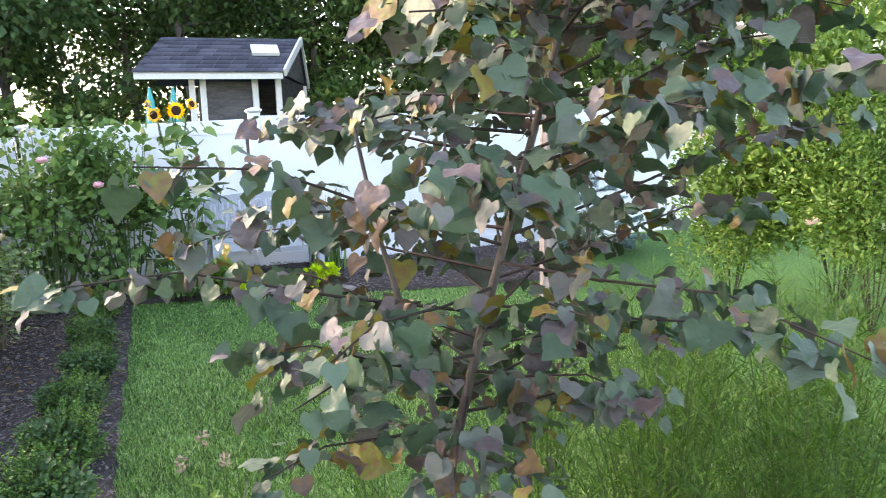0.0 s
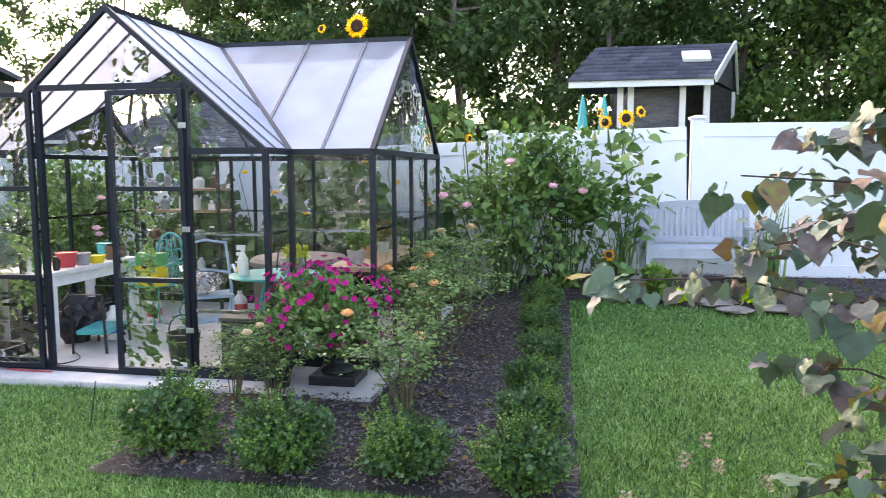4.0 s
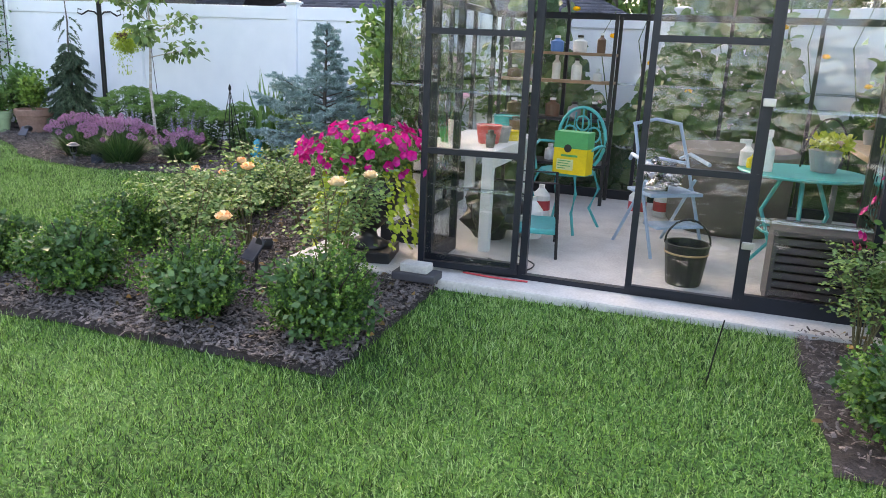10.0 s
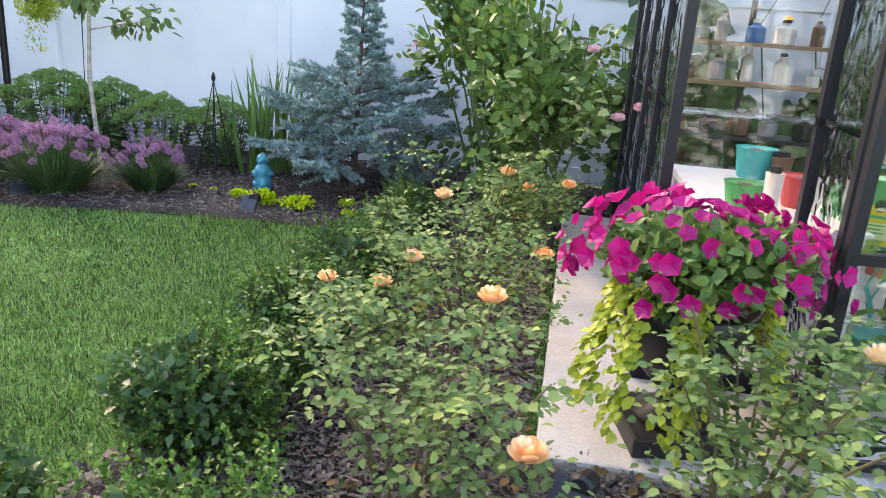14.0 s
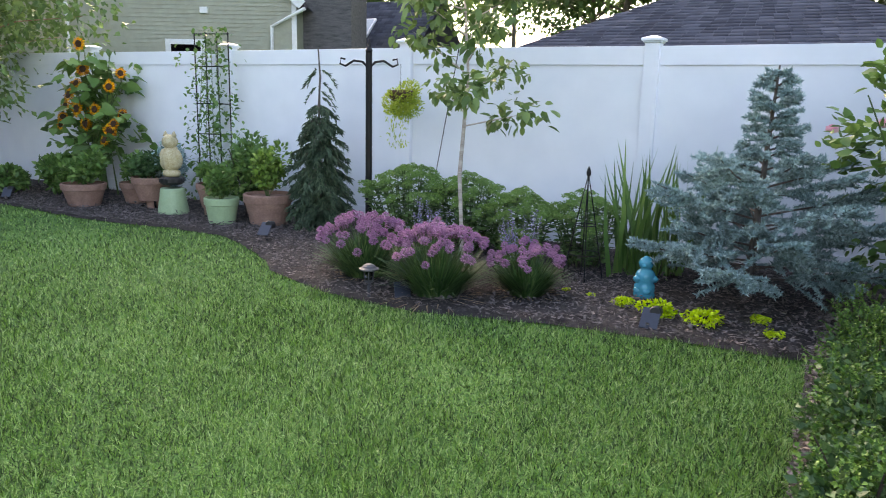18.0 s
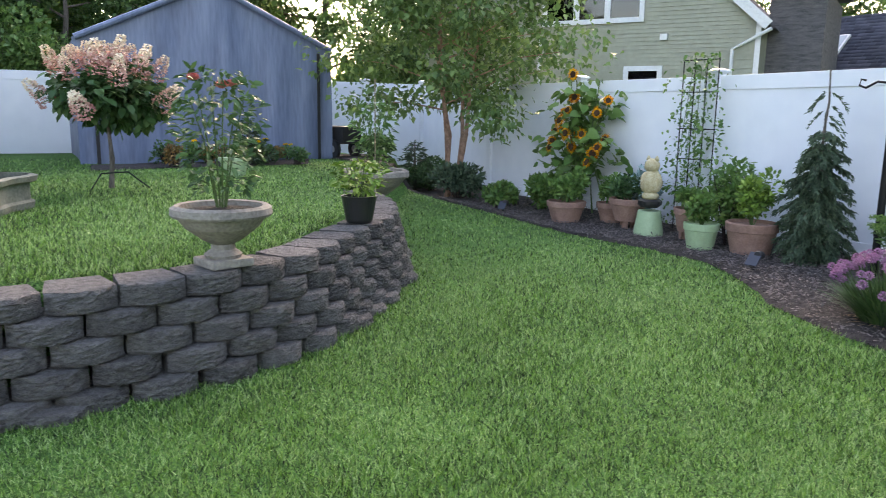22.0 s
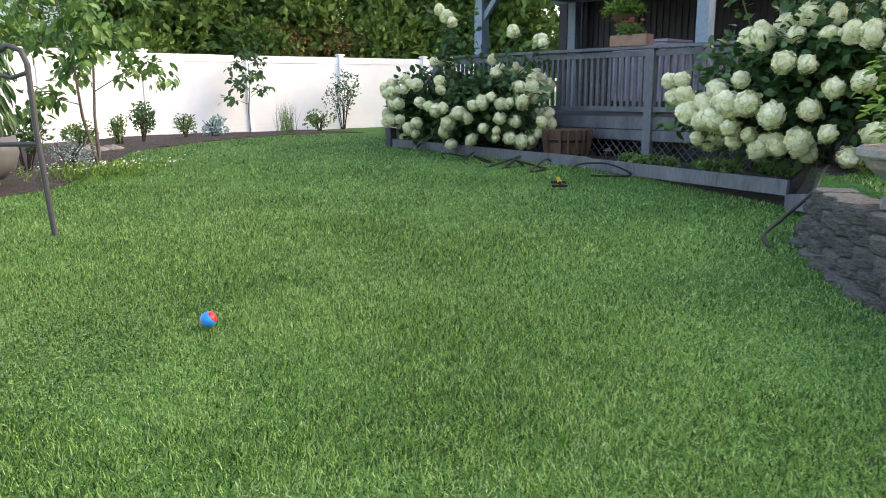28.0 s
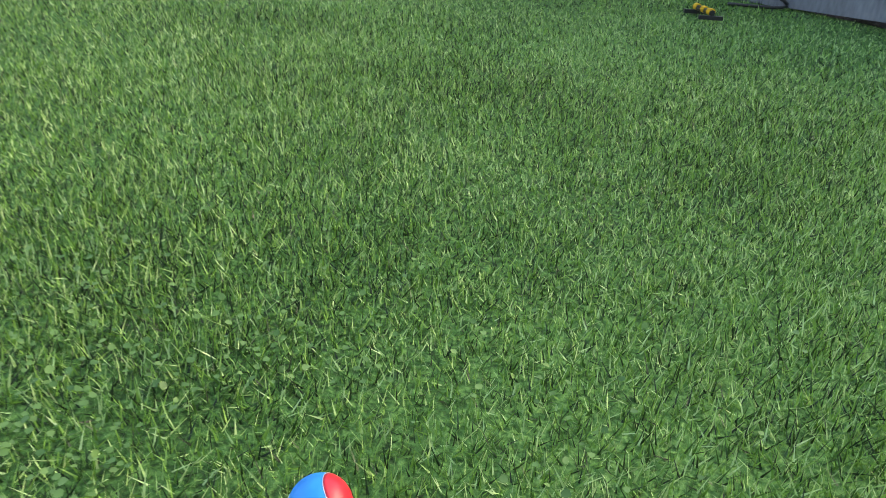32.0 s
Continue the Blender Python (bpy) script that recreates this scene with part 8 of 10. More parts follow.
MOP = mophead()


def hydrangea(x, y, z, rx, ry, h, heads, label, seed, tall=(), size=1.0):
    hy = thing("white_hydrangea", label, "shrub", x, y, z)
    for k in range(14):
        a, q = R.uniform(0, 6.28), R.uniform(0.2, 0.9)
        part("stem", tube(bmesh.new(), [(0.1 * math.cos(a), 0.1 * math.sin(a), 0), (q * rx * 0.7 * math.cos(a), q * ry * 0.7 * math.sin(a), h * 0.5), (q * rx * math.cos(a), q * ry * math.sin(a), h * 0.85)], 0.014, 0.006, 5), TWIG, hy)
    p, d = lumps(5200, 1.03, 1.03, 22, 0.7, 0.55)
    p = p * (rx, ry, h * 0.52) + (0, 0, h * 0.5)
    p = p[p[:, 2] > 0.06]
    d = unit(p - (0, 0, h * 0.35))
    part("foliage", tris("hydrangea_leaves", scatter(p, d * 0.7 + G.normal(0, 0.5, p.shape) + (0, 0, -0.25), 0.13 * G.uniform(0.6, 1.2, len(p)), OVAL, 0.85, d + (0, 0, 0.5))), LEAFDARK, hy)
    spots = []
    for k in range(heads * 14):
        dd = sphere_dirs(1)[0]
        if dd[0] * 0.75 + dd[1] * 0.5 < -0.15 or dd[2] < -0.75:
            continue
        lump = 0.95 + 0.2 * noise.noise(Vector(dd * 2.2) + Vector((seed, 0, 0)))
        c = Vector((dd[0] * rx * lump, dd[1] * ry * lump, h * 0.48 + dd[2] * h * 0.5 * lump))
        if c.z > 0.12 and all((c - s).length > 0.17 * size for s in spots) and noise.noise(c * 2.1 + Vector((seed, 3, 1))) > -0.12:
            spots.append(c)
        if len(spots) == heads:
            break
    for c in spots + [Vector(t) for t in tall]:
        o = part("flower_head", MOP, HYDWHITE, hy)
        s = R.uniform(0.95, 1.65) * size
        way = Vector((c.x / rx, c.y / ry, (c.z - h * 0.4) / h * 1.6 + R.uniform(0.1, 0.9)))
        o.matrix_basis = Matrix.Translation(c) @ way.to_track_quat("Z", "Y").to_matrix().to_4x4() @ pose(0, 0, 0, 0, 0, R.uniform(0, 360)) @ Matrix.Diagonal((s * R.uniform(0.9, 1.15), s * R.uniform(0.8, 1.0), s * R.uniform(0.85, 1.15), 1))
    if tall:
        T = np.repeat(np.array(tall, float), 46, 0)
        f = G.uniform(0.55, 1.0, len(T))[:, None]
        P = T * np.concatenate([0.4 + 0.6 * f, 0.4 + 0.6 * f, f], 1) + G.normal(0, 0.09, T.shape) - (0, 0, 0.08)
        part("upper_leaves", tris("upper_leaves", scatter(P, G.normal(0, 0.8, P.shape) + (0, 0, -0.2), 0.12 * G.uniform(0.6, 1.2, len(P)), OVAL, 0.85)), LEAFDARK, hy)
    for t in tall:
        part("stem", tube(bmesh.new(), [(t[0] * 0.6, t[1] * 0.6, h * 0.7), (t[0] * 0.85, t[1] * 0.85, t[2] * 0.8), t], 0.01, 0.006, 5), STEM, hy)
    return hy


hydrangea(-12.25, -13.6, 0.3, 0.75, 1.95, 1.6, 78, "broad hydrangea covered in creamy white mophead blooms by the deck", 3, ((0.3, 0.0, 2.2), (0.32, 0.15, 2.1), (0.35, -0.1, 2.3), (0.1, 0.45, 2.55), (0.2, 1.3, 1.9), (0.1, 1.75, 1.75), (0.2, 1.85, 1.7)), 0.82)
hydrangea(-11.7, -7.7, 0.4, 0.75, 1.85, 1.75, 84, "tall hydrangea covered in creamy white blooms beside the stone urn", 8, ((0.1, 0.1, 2.5), (0.2, -0.2, 2.3), (0.05, 0.35, 2.2), (-0.1, 0.0, 2.75), (0.1, -0.5, 2.1), (0.2, 1.0, 2.15), (0.15, -1.0, 2.0), (0.25, 0.6, 1.95), (0.1, 1.7, 1.5)))
n = 700
q = G.uniform(0, 1, n)
part("upper_foliage", tris("hydrangea_top", scatter(np.stack([G.normal(0, 0.22, n), G.normal(0, 0.3, n), 1.4 + 1.2 * q], 1), G.normal(0, 1, (n, 3)) + (0, 0, -0.3), 0.12 * G.uniform(0.6, 1.2, n), OVAL, 0.85)), LEAFDARK, bpy.data.objects["white_hydrangea.001"])
for y, lab in ((-11.55, "half-barrel planter of dark oak staves with iron hoops"),):
    br = thing("barrel_planter", lab, "planter", -12.42, y, 0.3)
    for k in range(18):
        a = 2 * math.pi * k / 18
        bm = bmesh.new()
        for (r0, z0), (r1_, z1) in zip(((0.27, 0), (0.3, 0.25)), ((0.3, 0.25), (0.325, 0.48))):
            beam(bm, (r0 * math.cos(a), r0 * math.sin(a), z0), (r1_ * math.cos(a), r1_ * math.sin(a), z1), 0.03, 0.112)
        bmesh.ops.rotate(bm, verts=bm.verts[:], cent=(0, 0, 0), matrix=Matrix.Rotation(0, 3, "Z"))
        part("stave", lathe(bmesh.new(), [(0.27, 0), (0.3, 0.25), (0.325, 0.48), (0.3, 0.48)], 36) if k == 0 else bm, BARREL, br)
    for z, r in ((0.1, 0.289), (0.3, 0.309)):
        part("hoop", lathe(bmesh.new(), [(r + 0.022, z), (r + 0.026, z + 0.04)], 36), IRON, br)
    part("soil", lathe(bmesh.new(), [(0.3, 0.44), (0.01, 0.46)], 20), SOIL, br)
ed = thing("timber_edging", "low grey timber edging along the deck bed", "edging", 0, 0, 0, kind="structure")
E_ = [(-11.85, -14.9), (-12.0, -10.85), (-11.15, -7.85), (-10.25, -7.3)]
for (ax, ay), (bx_, by) in zip(E_, E_[1:]):
    za, zb = Z(ax + 0.15, ay), Z(bx_ + 0.1, by - 0.1)
    part("edging_board", beam(bmesh.new(), (ax, ay, za + 0.06), (bx_, by, max(zb, 0.3) + 0.06), 0.04, 0.16), GREYWOOD, ed)
part("end_stub", box(bmesh.new(), -11.93, -11.79, -14.98, -14.84, 0.25, 0.72, 0.006), DARKGREY, ed)
for k in range(9):
    x, y = -12.45 + R.uniform(-0.2, 0.2), -10.4 + k * 0.28
    p = shrub("ground_cover", "low green leafy ground cover under the deck", 0.16, 0.16, 220, 0.05, LEAF, 6, OVAL, "plant")
    place(p, [(x, y, k * 70, R.uniform(0.8, 1.2), 0.32)])

# hoses and sprinkler on the lawn
def hose(name, lab, pts, r=0.015):
    P = [Vector(p) for p in pts]
    out = []
    for k in range(len(P) - 1):
        a, b, c, d = P[max(k - 1, 0)], P[k], P[k + 1], P[min(k + 2, len(P) - 1)]
        out += [0.5 * ((2 * b) + (c - a) * (t / 6) + (2 * a - 5 * b + 4 * c - d) * (t / 6) ** 2 + (3 * b - a - 3 * c + d) * (t / 6) ** 3) for t in range(6)]
    return solid(name, tube(bmesh.new(), out + [P[-1]], r, r, 6), BLACK, lab, "hose", smooth=True)


hose("garden_hose", "tangled black garden hose lying on the lawn", [(-11.35 + 0.24 * math.sin(k * 1.9), -13.0 + 0.075 * k + 0.1 * math.sin(k * 0.9), 0.29 + 0.15 * max(0, math.sin(k * 1.3))) for k in range(27)])
hose("garden_hose", "black garden hose looping beside the edging", [(-11.7, -10.9, 0.3), (-11.45, -10.6, 0.4), (-11.55, -10.25, 0.42), (-11.7, -10.0, 0.28), (-11.4, -10.4, 0.27)])
hose("garden_hose", "black hose running over the wall end onto the lawn", [(-11.2, -7.5, 0.6), (-10.3, -7.25, 0.62), (-10.0, -7.2, 0.5), (-9.8, -7.35, 0.28), (-9.55, -7.4, 0.16), (-9.3, -7.25, 0.12)], 0.016)
sk = thing("sprinkler", "black and yellow oscillating sprinkler on the lawn", "sprinkler", -10.6, -10.3, Z(-10.6, -10.3) + 0.03, 40)
part("bar", tube(bmesh.new(), [(-0.2, 0, 0.04), (0.2, 0, 0.04)], 0.022, 0.022, 8), BLACK, sk)
for x in (-0.15, 0.02, 0.16):
    part("band", tube(bmesh.new(), [(x - 0.03, 0, 0.045), (x + 0.03, 0, 0.045)], 0.027, 0.027, 8), plain("yellow_plastic", (0.7, 0.4, 0.02), 0.5), sk)
for x in (-0.18, 0.18):
    part("foot", box(bmesh.new(), x - 0.02, x + 0.02, -0.09, 0.09, -0.01, 0.02, 0.004), BLACK, sk)
bl = thing("dog_ball", "bright blue rubber ball with red ends lying in the grass", "ball", -5.31, -8.73, 0.09, 0)
part("shell", ball(bmesh.new(), 0.0465, 0, 0, 0, 1, 0, 4), plain("blue_rubber", (0.0, 0.26, 0.72), 0.38), bl, smooth=True)
tilt = Vector((-0.6, 0.56, 0.58)).to_track_quat("Z", "Y").to_matrix().to_4x4()
for s in (-1, 1):
    o = part("end_cap", lathe(bmesh.new(), [(0.0475 * math.cos(a), 0.0475 * math.sin(a) * s) for a in (0.7, 0.8, 0.95, 1.1, 1.25, 1.4, 1.56)], 28), plain("red_rubber", (0.65, 0.02, 0.035), 0.38), bl, "red end cap", smooth=True)
    seam = part("seam", tube(bmesh.new(), [(0.036 * math.cos(k * 0.2244), 0.036 * math.sin(k * 0.2244), 0.03 * s) for k in range(29)], 0.0008, 0.0008, 5), WHITE, bl, "thin pale seam")
    o.matrix_basis = seam.matrix_basis = tilt

# A-frame, plants and stones of the far bed
sw = thing("hose_frame", "dark grey steel A-frame standing on the lawn", "metal frame", -5.42, -11.75, Z(-5.3, -11.6), 139)
for s in (0, 1):
    part("leg", tube(bmesh.new(), [(0.0, 0, 0), (-0.05, 0, 0.85), (-0.06, 0, 1.45), (-0.1, 0, 1.56), (-0.2, 0, 1.6), (-0.29, 0, 1.55), (-0.36, 0, 1.42), (-0.8, 0, 0.62), (-1.15, 0, 0.0)], 0.024, 0.024, 10) if s == 0 else tube(bmesh.new(), [(-0.05, 0, 0.8), (-0.7, 0, 0.8)], 0.02, 0.02, 10), DARKGREY, sw)
part("crossbar", tube(bmesh.new(), [(-0.08, 0, 1.38), (-0.2, 0, 1.34), (-0.34, 0, 1.38)], 0.018, 0.018, 8), DARKGREY, sw)
gb = thing("grey_bowl_planter", "large smooth grey rounded planter in the far bed", "planter", -5.55, -14.9, 0.36)
part("bowl", lathe(bmesh.new(), [(0.26, 0), (0.4, 0.1), (0.46, 0.3), (0.44, 0.5), (0.4, 0.5), (0.38, 0.42)], 36), plain("grey_fibre", (0.12, 0.12, 0.128), 0.7), gb, smooth=True)
part("soil", lathe(bmesh.new(), [(0.38, 0.45), (0.01, 0.47)], 20), SOIL, gb)
potted(-5.2, -14.55, 0.36, 0.35, 0.55, 0.16, LEAFLIGHT, "bright lime broad-leaved plant beside the grey planter", 260, HEART)
n = 420
wp = thing("weeping_shrub", "dark drooping long-leaved shrub in a grey planter", "shrub", -5.6, -15.0, 0.8)
a = G.uniform(0, 6.28, n)
part("foliage", tris("weeping_leaves", scatter(np.stack([0.45 * np.sqrt(G.uniform(0, 1, n)) * np.cos(a), 0.45 * np.sqrt(G.uniform(0, 1, n)) * np.sin(a), G.uniform(0.2, 1.25, n)], 1), np.stack([np.cos(a) * 0.4, np.sin(a) * 0.4, -np.ones(n)], 1), 0.22 * G.uniform(0.7, 1.2, n), OVAL, 0.35)), LEAFDARK, wp)
part("trunk", tube(bmesh.new(), [(0, 0, -0.1), (0.05, 0, 0.6), (0, 0, 1.2)], 0.03, 0.012, 7), BARK, wp)
dt = tree("dogwood_tree", "small open dogwood with drooping leaves in the far bed", 2.7, 0.95, 1300, 0.14, LEAF, BARK, 0.028, 0.28, 55, OVAL, 11, 2, 0.35)
place(dt, [(-7.3, -16.0, 0, 1.0)])
st2 = tree("sapling", "slim young tree with sparse leaves against the fence", 1.85, 0.46, 320, 0.13, LEAFDARK, BARK, 0.018, 0.3, 57, OVAL, 9, 1, 0.2)
place(st2, [(-12.2, -20.3, 0, 1.05)])
for k, (x, y, r, h, mat, leaf) in enumerate(((-9.3, -19.3, 0.3, 0.6, LEAFDARK, 0.07), (-8.7, -18.9, 0.18, 0.4, LEAF, 0.05), (-10.4, -19.8, 0.3, 0.4, LEAF, 0.05), (-11.1, -19.9, 0.3, 0.3, BLUELEAF, 0.06), (-14.6, -20.0, 0.55, 1.05, LEAFDARK, 0.07), (-13.8, -19.9, 0.35, 0.35, LEAF, 0.06), (-7.8, -18.1, 0.3, 0.35, LEAF, 0.06), (-6.4, -16.1, 0.35, 0.6, LEAFDARK, 0.06), (-6.9, -15.9, 0.4, 0.3, BLUELEAF, 0.03))):
    p = shrub("far_bed_plant", "small leafy plant in the mulch bed by the far fence", r * 1.15, h * 1.5, 520, leaf, mat, 8, cat="plant")
    place(p, [(x, y, k * 60, 1.0)])
strap_clump("ornamental_grass", "clump of arching ornamental grass by the far fence", 120, 0.75, 0.012, 0.35, LEAF, -12.9, -19.9, 0.5)
dz = thing("white_daisies", "patch of tiny white flowers at the lawn edge", "flowering plant", -7.0, -15.0, Z(-7, -15), kind="stuff")
n = 900
part("foliage", tris("daisy_leaves", scatter(np.stack([G.normal(0, 0.45, n), G.normal(0, 0.3, n), G.uniform(0, 0.16, n)], 1), G.normal(0, 0.5, (n, 3)) + (0, 0, 1), 0.07, LEAF4, 0.3)), LEAFLIGHT, dz)
n = 160
part("tiny_flowers", tris("daisies", scatter(np.stack([G.normal(0, 0.45, n), G.normal(0, 0.3, n), G.uniform(0.14, 0.22, n)], 1), G.normal(0, 0.5, (n, 3)) + (1, 0, 0), 0.03, LEAF4, 0.9)), WHITE, dz)
for k in range(16):
    x, y, zc = (-14.5 + R.uniform(-0.5, 0.7), -17.4 + R.uniform(-0.5, 0.5), 0.4 + 0.12 * (k // 5)) if k < 13 else (-8.2 + 0.35 * (k - 13), -17.7 + 0.1 * k - 1.3, 0.4)
    bm = ball(bmesh.new(), R.uniform(0.14, 0.26), 0, 0, 0, 0.45, 0.6, 2)
    solid("field_stone", bm, ROCK, "weathered field stone stacked at the bed edge", "stone", x, y, zc, R.uniform(0, 360), group="stacked field stones")
for k in range(6):
    bm = ball(bmesh.new(), R.uniform(0.12, 0.2), 0, 0, 0, 0.5, 0.6, 2)
    solid("field_stone", bm, ROCK, "weathered field stone at the far bed", "stone", -8.0 + R.uniform(-0.5, 0.5), -17.6 + R.uniform(-0.4, 0.3), 0.42, k * 55, group="far bed stones")

# ---- inside the greenhouse ----
FL = 0.055
wt = thing("potting_table", "white wooden potting table along the greenhouse wall", "table", -0.62, 1.05, FL)
part("tabletop", box(bmesh.new(), -0.3, 0.28, -0.6, 0.65, 0.64, 0.68, 0.006), WHITE, wt)
for x, y in ((-0.25, -0.55), (0.23, -0.55), (-0.25, 0.6), (0.23, 0.6)):
    part("leg", box(bmesh.new(), x - 0.035, x + 0.035, y - 0.035, y + 0.035, 0, 0.64, 0.004), WHITE, wt)
part("apron", box(bmesh.new(), 0.22, 0.25, -0.55, 0.6, 0.55, 0.64), WHITE, wt)
colors = {"red": (0.55, 0.06, 0.07), "teal": (0.02, 0.4, 0.38), "yellow": (0.75, 0.55, 0.02), "grey": (0.3, 0.3, 0.32), "white": (0.75, 0.75, 0.72), "blue": (0.08, 0.22, 0.5), "brown": (0.15, 0.08, 0.05), "green": (0.05, 0.35, 0.12), "black": (0.02, 0.02, 0.02), "tan": (0.42, 0.28, 0.16)}
CM = {k: plain("goods_" + k, c, 0.45) for k, c in colors.items()}
goods = [("bucket", "teal", 0.1, 0.15, -0.55, 1.5), ("basket", "red", 0.09, 0.13, -0.5, 0.85), ("bowl", "yellow", 0.08, 0.07, -0.42, 1.15), ("plant_pot", "grey", 0.07, 0.11, -0.45, 1.0), ("jar", "black", 0.035, 0.09, -0.42, 0.62), ("jar", "brown", 0.05, 0.13, -0.45, 1.4), ("bottle", "white", 0.035, 0.17, -0.68, 0.6), ("tub", "brown", 0.06, 0.1, -0.5, 1.62), ("plant_pot", "green", 0.08, 0.1, -0.75, 0.75)]
for nm, c, r, h, x, y in goods:
    o = thing(nm, "%s %s standing on the potting table" % (c, nm.replace("_", " ")), nm.replace("_", " "), x, y, FL + 0.68)
    part("body", lathe(bmesh.new(), [(r * 0.75, 0), (r * 0.8, 0.01), (r, h), (r * 1.06, h), (r * 0.9, h - 0.008)], 18), CM[c], o)
    if nm in ("jar", "bottle"):
        part("lid", lathe(bmesh.new(), [(r * 0.6, h), (r * 0.6, h + 0.025), (r * 0.2, h + 0.03)], 14), CM["black"], o)
    else:
        part("contents", lathe(bmesh.new(), [(r * 0.88, h - 0.012), (0.004, h - 0.005)], 14), CM["brown"], o)


def cast_chair(x, y, rz, s=1.0):
    c = thing("cast_metal_chair", "turquoise ornate cast metal garden chair", "chair", x, y, FL, rz, s)
    part("seat", lathe(bmesh.new(), [(0.2, 0.42), (0.21, 0.43), (0.2, 0.445), (0.02, 0.44)], 24), TEAL, c)
    for sx, sy in ((-0.15, -0.15), (0.15, -0.15), (-0.15, 0.15), (0.15, 0.15)):
        part("leg", tube(bmesh.new(), [(sx, sy, 0.43), (sx * 1.25, sy * 1.25, 0.3), (sx * 0.95, sy * 0.95, 0.15), (sx * 1.35, sy * 1.35, 0)], 0.014, 0.011, 6), TEAL, c)
    pts = [(0.2 * math.cos(a), 0.2, 0.66 + 0.24 * math.sin(a)) for a in [-0.9 + k * (math.pi + 1.8) / 16 for k in range(17)]]
    part("back_hoop", tube(bmesh.new(), pts, 0.013, 0.013, 6), TEAL, c)
    for cx, cz, r in ((0, 0.78, 0.055), (-0.1, 0.7, 0.055), (0.1, 0.7, 0.055), (0, 0.62, 0.05), (-0.07, 0.56, 0.04), (0.07, 0.56, 0.04)):
        part("scroll", tube(bmesh.new(), [(cx + r * math.cos(a), 0.2, cz + r * math.sin(a)) for a in [k * 0.571 for k in range(12)]], 0.008, 0.008, 5), TEAL, c)
    for k in range(5):
        u = -0.16 + 0.08 * k
        part("back_rod", tube(bmesh.new(), [(u * 0.45, 0.2, 0.45), (u * 1.1, 0.2, 0.62), (u * 0.75, 0.2, 0.9 - abs(u) * 0.5)], 0.008, 0.007, 5), TEAL, c)
    for s_ in (-1, 1):
        part("arm", tube(bmesh.new(), [(0.2 * s_, 0.2, 0.62), (0.25 * s_, 0.0, 0.64), (0.22 * s_, -0.14, 0.6), (0.18 * s_, -0.14, 0.44)], 0.011, 0.011, 6), TEAL, c)
    return c


cast_chair(-0.05, 1.5, -18, 1.02)
fbx = thing("fertilizer_box", "yellow and green fertilizer carton on the turquoise chair", "box", 0.02, 1.34, FL + 0.45, -12)
part("lower_carton", box(bmesh.new(), -0.13, 0.13, -0.07, 0.07, 0, 0.19, 0.003), CM["yellow"], fbx)
part("upper_carton", box(bmesh.new(), -0.13, 0.13, -0.07, 0.07, 0.19, 0.31, 0.003), CM["green"], fbx)
lm = part("label_mark", lathe(bmesh.new(), [(0.03, 0), (0.001, 0.002)], 16), CM["black"], fbx)
lm.matrix_basis = pose(-0.02, -0.072, 0.19, 90, 0, 0)
part("label_panel", box(bmesh.new(), -0.1, 0.03, -0.0735, -0.071, 0.03, 0.11), plain("pale_label", (0.62, 0.66, 0.35), 0.5), fbx, "pale printed label panel")
for k, w in enumerate((0.1, 0.085, 0.1, 0.06)):
    part("text_bar", box(bmesh.new(), -0.09, -0.09 + w, -0.0755, -0.0737, 0.095 - 0.018 * k, 0.101 - 0.018 * k), CM["green"], fbx)
part("title_bar", box(bmesh.new(), -0.07, 0.06, -0.0735, -0.071, 0.13, 0.145), CM["green"], fbx)
kn = thing("kneeler_seat", "black tube garden kneeler with a turquoise pad", "kneeler", -0.1, 0.72, FL, 12)
part("pad", box(bmesh.new(), -0.12, 0.14, -0.2, 0.22, 0.15, 0.19, 0.012), TEAL, kn)
for sy in (-0.24, 0.24):
    part("side_frame", tube(bmesh.new(), [(-0.13, sy, 0.0), (-0.13, sy, 0.5), (0.13, sy, 0.5), (0.15, sy, 0.0)], 0.012, 0.012, 6), BLACK, kn)
bk = thing("black_tool_bag", "slumped black bag under the potting table", "bag", -0.45, 0.9, FL)
part("bag", ball(bmesh.new(), 0.2, 0, 0, 0.2, 1.05, 0.5, 3), BLACK, bk)
jug = thing("white_jug", "white plastic jug with a label on the floor", "jug", -0.2, 1.05, FL)
part("body", lathe(bmesh.new(), [(0.08, 0), (0.085, 0.02), (0.085, 0.2), (0.03, 0.27), (0.03, 0.3)], 16), CM["white"], jug)
part("label_band", lathe(bmesh.new(), [(0.087, 0.06), (0.087, 0.15)], 16), CM["blue"], jug)


def bistro(x, y):
    t = thing("bistro_table", "round turquoise metal bistro table", "table", x, y, FL)
    part("tabletop", lathe(bmesh.new(), [(0.36, 0.655), (0.37, 0.665), (0.36, 0.675), (0.01, 0.67)], 36), TEAL, t)
    for k in range(3):
        a = k * 2.094 + 0.5
        part("leg", tube(bmesh.new(), [(0.1 * math.cos(a), 0.1 * math.sin(a), 0.66), (0.22 * math.cos(a), 0.22 * math.sin(a), 0.4), (0.14 * math.cos(a), 0.14 * math.sin(a), 0.2), (0.3 * math.cos(a), 0.3 * math.sin(a), 0)], 0.014, 0.012, 6), TEAL, t)
    part("ring_shelf", tube(bmesh.new(), [(0.2 * math.cos(i * 0.524), 0.2 * math.sin(i * 0.524), 0.3) for i in range(13)], 0.008, 0.008, 5), TEAL, t)


